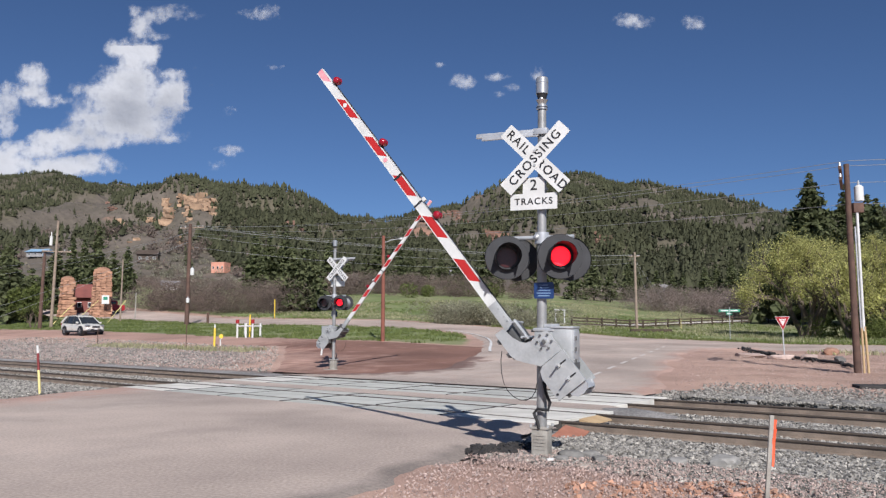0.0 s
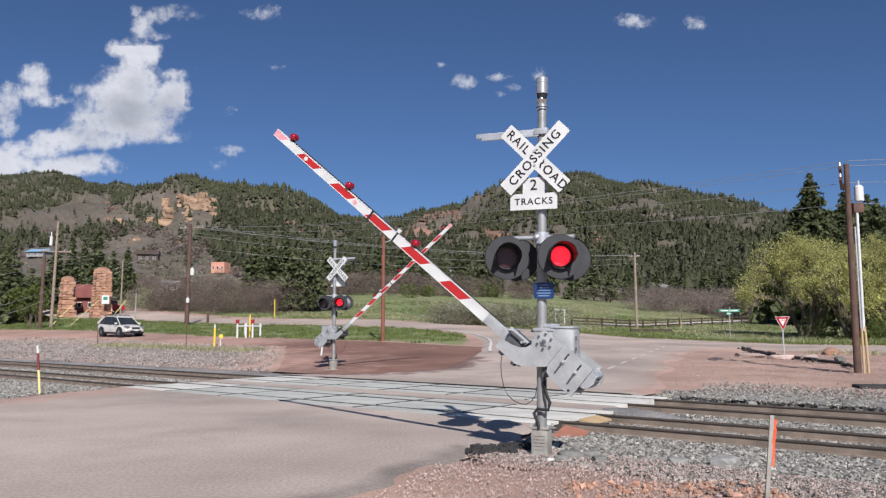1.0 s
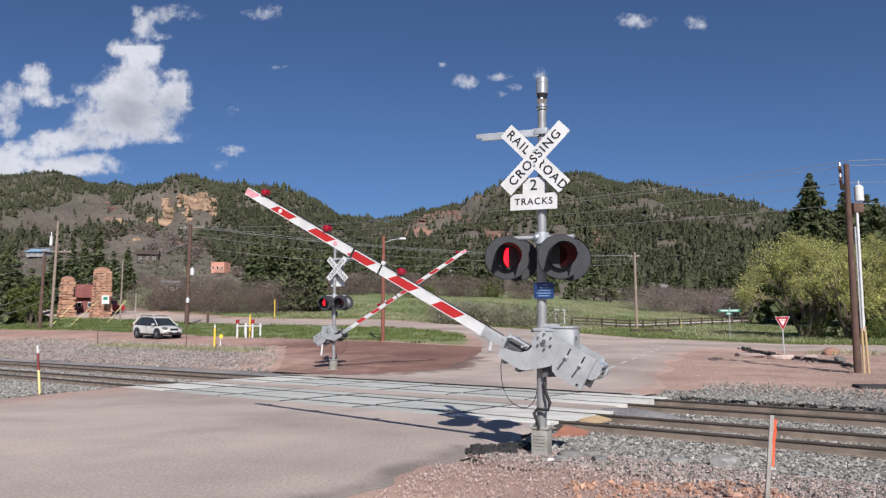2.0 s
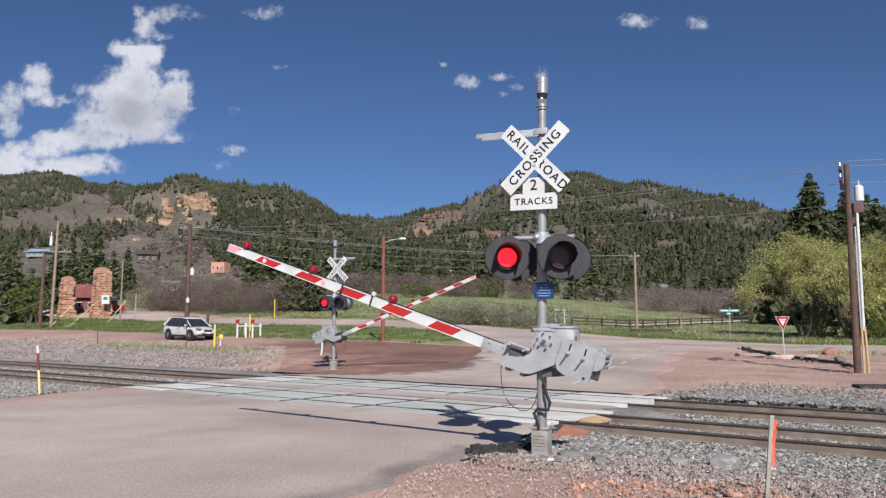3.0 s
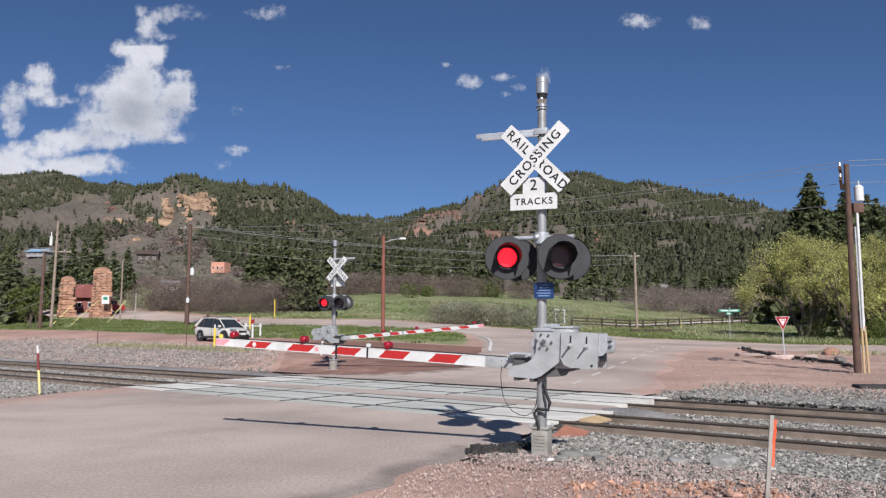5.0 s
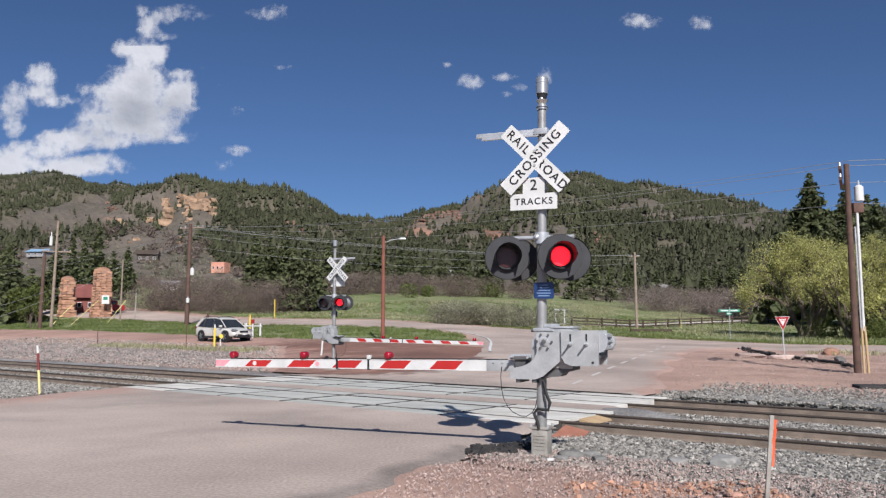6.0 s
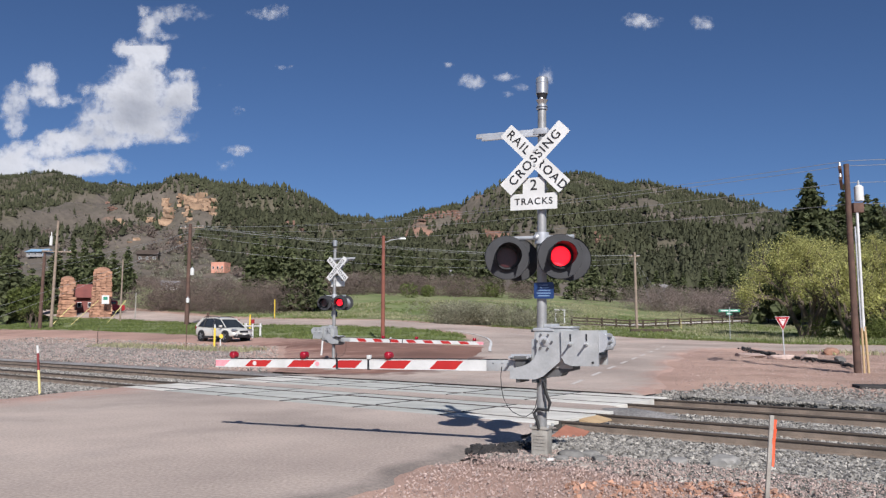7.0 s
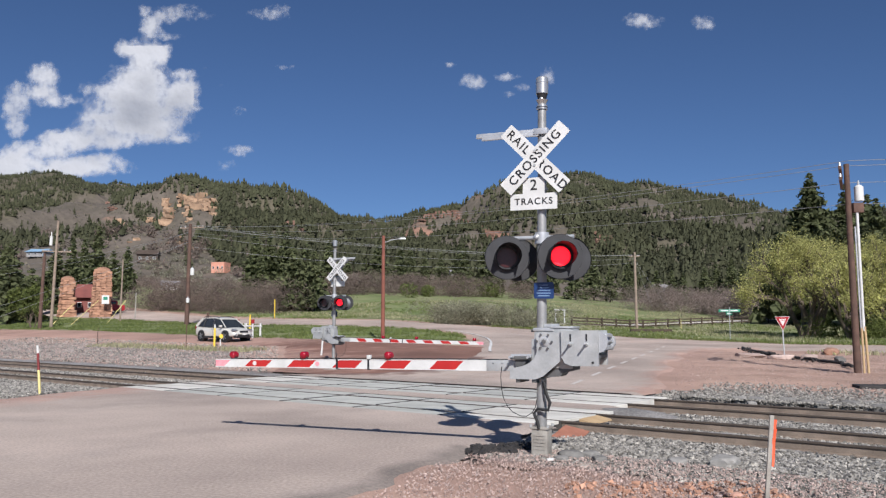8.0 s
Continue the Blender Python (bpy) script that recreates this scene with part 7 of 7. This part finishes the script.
def cloud(blobs, label, cm, depth=0.0, belly_shades=()):
    """A bank of cloud on a far sheet of sky: soft lumps (bearing, height, half width, half height, weight), all as tangents."""
    bl = np.array(blobs)
    a0, a1 = (bl[:, 0] - 1.7 * bl[:, 2]).min(), (bl[:, 0] + 1.7 * bl[:, 2]).max()
    e0, e1 = max((bl[:, 1] - 1.7 * bl[:, 3]).min(), 0.12), (bl[:, 1] + 1.7 * bl[:, 3]).max()
    A, E = np.meshgrid(np.linspace(a0, a1, 160), np.linspace(e0, e1, 160))
    soft = np.zeros(A.shape)
    for a, e, ra, re, w in blobs:
        q = ((A - a) / ra) ** 2 + ((E - e) / re) ** 2
        soft = soft + np.exp(5.0 * w * (1.5 - 0.8 * q))
    dens = np.maximum(np.log(soft + 1e-9) / 5.0 - (0.0 if belly_shades else 0.17), -0.9)
    rim = np.minimum.reduce([(A - a0) / (a1 - a0), (a1 - A) / (a1 - a0), (e1 - E) / (e1 - e0)]) * 12
    dens = np.where(rim < 1, np.minimum(dens, -0.9 + 1.4 * rim), dens)
    idx = np.arange(A.size).reshape(A.shape)
    faces = np.stack([idx[:-1, :-1], idx[:-1, 1:], idx[1:, 1:], idx[1:, :-1]], -1).reshape(-1, 4)
    me = from_arrays("cloud", np.stack([A * CLOUD_D, A * 0, E * CLOUD_D], -1).reshape(-1, 3), faces, cm, True)
    attribute(me, "billow", dens.ravel())
    # painted shading of the cloud: soft blobs that turn its base colour grey
    grey = np.zeros(A.shape)
    for a, e, ra, re, w in belly_shades:
        grey = np.maximum(grey, w * np.exp(-((A - a) / ra) ** 2 - ((E - e) / re) ** 2))
    attribute(me, "belly_shade", grey.ravel())
    ob = tagged(new("cloud", me), label, "cloud", "drifting clouds", "structure")
    ob.location = (0, CLOUD_D + depth, 1.73)
    return ob


def scene_clouds():
    cm = cloud_material()
    f, pitch = 1400.0, math.atan(0.1)

    def sky(x, y, rx, ry, w=1.0):
        v = (441 - y) / f
        d = math.cos(pitch) - v * math.sin(pitch)
        return ((x - 784) / f / d, (math.sin(pitch) + v * math.cos(pitch)) / d, rx / f, ry / f, w)
    return [cloud([sky(218, 86, 24, 17, 1.1), sky(262, 96, 20, 20, 1.1), sky(236, 106, 30, 27, 1.1), sky(232, 138, 48, 26, 1.05), sky(300, 132, 20, 10, 0.75), sky(222, 165, 74, 26), sky(296, 168, 38, 28, 0.95), sky(325, 178, 16, 14, 0.8), sky(222, 196, 72, 26), sky(165, 205, 36, 14, 0.8), sky(210, 226, 76, 22),
                   sky(255, 215, 50, 24), sky(110, 248, 50, 16, 0.95), sky(180, 248, 56, 14, 0.85), sky(55, 268, 50, 16, 0.9), sky(95, 296, 88, 16), sky(165, 288, 34, 14, 0.85), sky(15, 290, 44, 24), sky(303, 243, 26, 10, 0.55)], "large white cumulus above the hill", cm,
                  belly_shades=[sky(225, 205, 75, 40, 0.95), sky(240, 160, 30, 40, 0.6), sky(290, 200, 40, 45, 0.75), sky(170, 240, 60, 26, 0.6), sky(150, 280, 50, 14, 0.4)]),
            cloud([sky(46, 128, 24, 20, 0.72), sky(80, 174, 34, 10, 0.62), sky(34, 158, 32, 14, 0.72), sky(0, 180, 22, 32, 0.8), sky(0, 215, 16, 18, 0.75)], "smaller ragged white cloud", cm, 50.0, belly_shades=[sky(0, 190, 24, 40, 0.6)]),
            cloud([sky(282, 10, 40, 14, 0.46), sky(235, 30, 18, 16, 0.46), sky(258, 48, 24, 7, 0.32), sky(455, 6, 26, 10, 0.34), sky(220, 5, 16, 8, 0.34)], "thin torn cloud high up", cm, 100.0, belly_shades=[sky(285, 5, 40, 20, 0.6)]),
            cloud([sky(826, 127, 19, 11, 0.41), sky(880, 117, 17, 7, 0.36), sky(962, 114, 13, 13, 0.41), sky(910, 138, 12, 6, 0.34), sky(775, 95, 10, 5, 0.31), sky(892, 150, 10, 5, 0.3)], "small faint wisps of cloud", cm, 150.0),
            cloud([sky(1140, 6, 32, 12, 0.43), sky(1255, 10, 16, 13, 0.34)], "small white wisps high above", cm, 200.0),
            cloud([sky(378, 244, 20, 8, 0.33), sky(350, 270, 14, 9, 0.31), sky(378, 172, 11, 10, 0.31), sky(468, 84, 14, 7, 0.27)], "tiny pale cloud scraps", cm, 250.0)]


def move_clouds():
    for c in the_clouds:
        x, y, z = c.location
        walk(c, [(0, pose(x, y, z)), (4, pose(x + 23.0, y, z + 0.0)), (8, pose(x + 46.0, y, z))])

# ---------------------------------------------------------------- the place
scene_ground()
scene_roads()
near_gate, far_gate = scene_gates()
the_car = build_car()
scene_poles()
scene_signs()
scene_buildings()
scene_debris()
scene_crag()
scene_forest()
scene_plants()
the_clouds = scene_clouds()
scene_grass()
scene_stones()
scene_tracks()


# ---------------------------------------------------------------- everything in motion
def motions():
    # arms come down about twelve degrees a second
    fall = [(0, 51.37), (0.5, 45.12), (1.0, 38.92), (1.5, 33.41), (1.7, 31.1), (2.0, 27.9), (2.5, 22.8), (3.0, 17.99), (3.5, 13.61), (4.0, 9.55), (4.5, 5.82), (4.8, 3.6), (5.1, 1.4), (5.4, -0.3), (5.6, -1.05), (5.8, -1.39), (6.0, -1.39), (8.0, -1.39)]
    walk(near_gate[1], [(t, pose(-0.11, 0, 1.58, 0, -b, 0)) for t, b in fall])
    far_fall = [(0, 50.2), (0.5, 44.75), (1.0, 39.1), (1.5, 33.86), (2.0, 29.1), (2.5, 24.4), (3.0, 20.0), (3.5, 15.83), (4.0, 11.99), (4.5, 8.26), (4.7, 6.95), (5.0, 4.6), (5.3, 2.2), (5.5, 0.6), (5.7, -0.5), (5.8, -0.9), (6.0, -0.9), (8.0, -0.9)]
    walk(far_gate[1], [(t, pose(-0.11, 0, 1.58, 0, -b, 0)) for t, b in far_fall])
    for gate, drop in ((near_gate, fall), (far_gate, far_fall)):
        walk(gate[3], [(t, pose(0, 0, 0.0042 * max(b, 0))) for t, b in drop])
    # each lens turns its lit or its dark face outwards, the two of a pair by turns
    starts = [-0.93, 0.25, 1.42, 2.59, 3.77, 4.95, 6.13, 7.35, 8.49]
    for gate, shift in ((near_gate, 0.0), (far_gate, 0.0)):
        for i, lens in enumerate(gate[2]):
            first = (i % 2 == 0) if gate is near_gate else (i % 2 == 1)
            flips = []
            for s, e in zip(starts, starts[1:]):
                mid = (s + e) / 2 - 0.005
                flips += [(s, first), (mid, not first)]
            at, rows = lens.matrix_basis.translation.copy(), []
            lit_now = [lit for t, lit in flips if t <= 0][-1]
            rows.append((0, 0 if lit_now else 180))
            for t, lit in flips:
                if 0 < t < 7.93:
                    goal, was = (0, 180) if lit else (180, 0)
                    f0 = round(t * 30)
                    for k, part_way in enumerate((0, 1 / 3, 2 / 3, 1)):
                        rows.append(((f0 - 1 + k) / 30, was + (goal - was) * part_way))
            rows.append((8.0, rows[-1][1]))
            walk(lens, [(t, pose(at.x, at.y, at.z, 0, 0, a)) for t, a in rows])
    move_car()
    move_clouds()


motions()
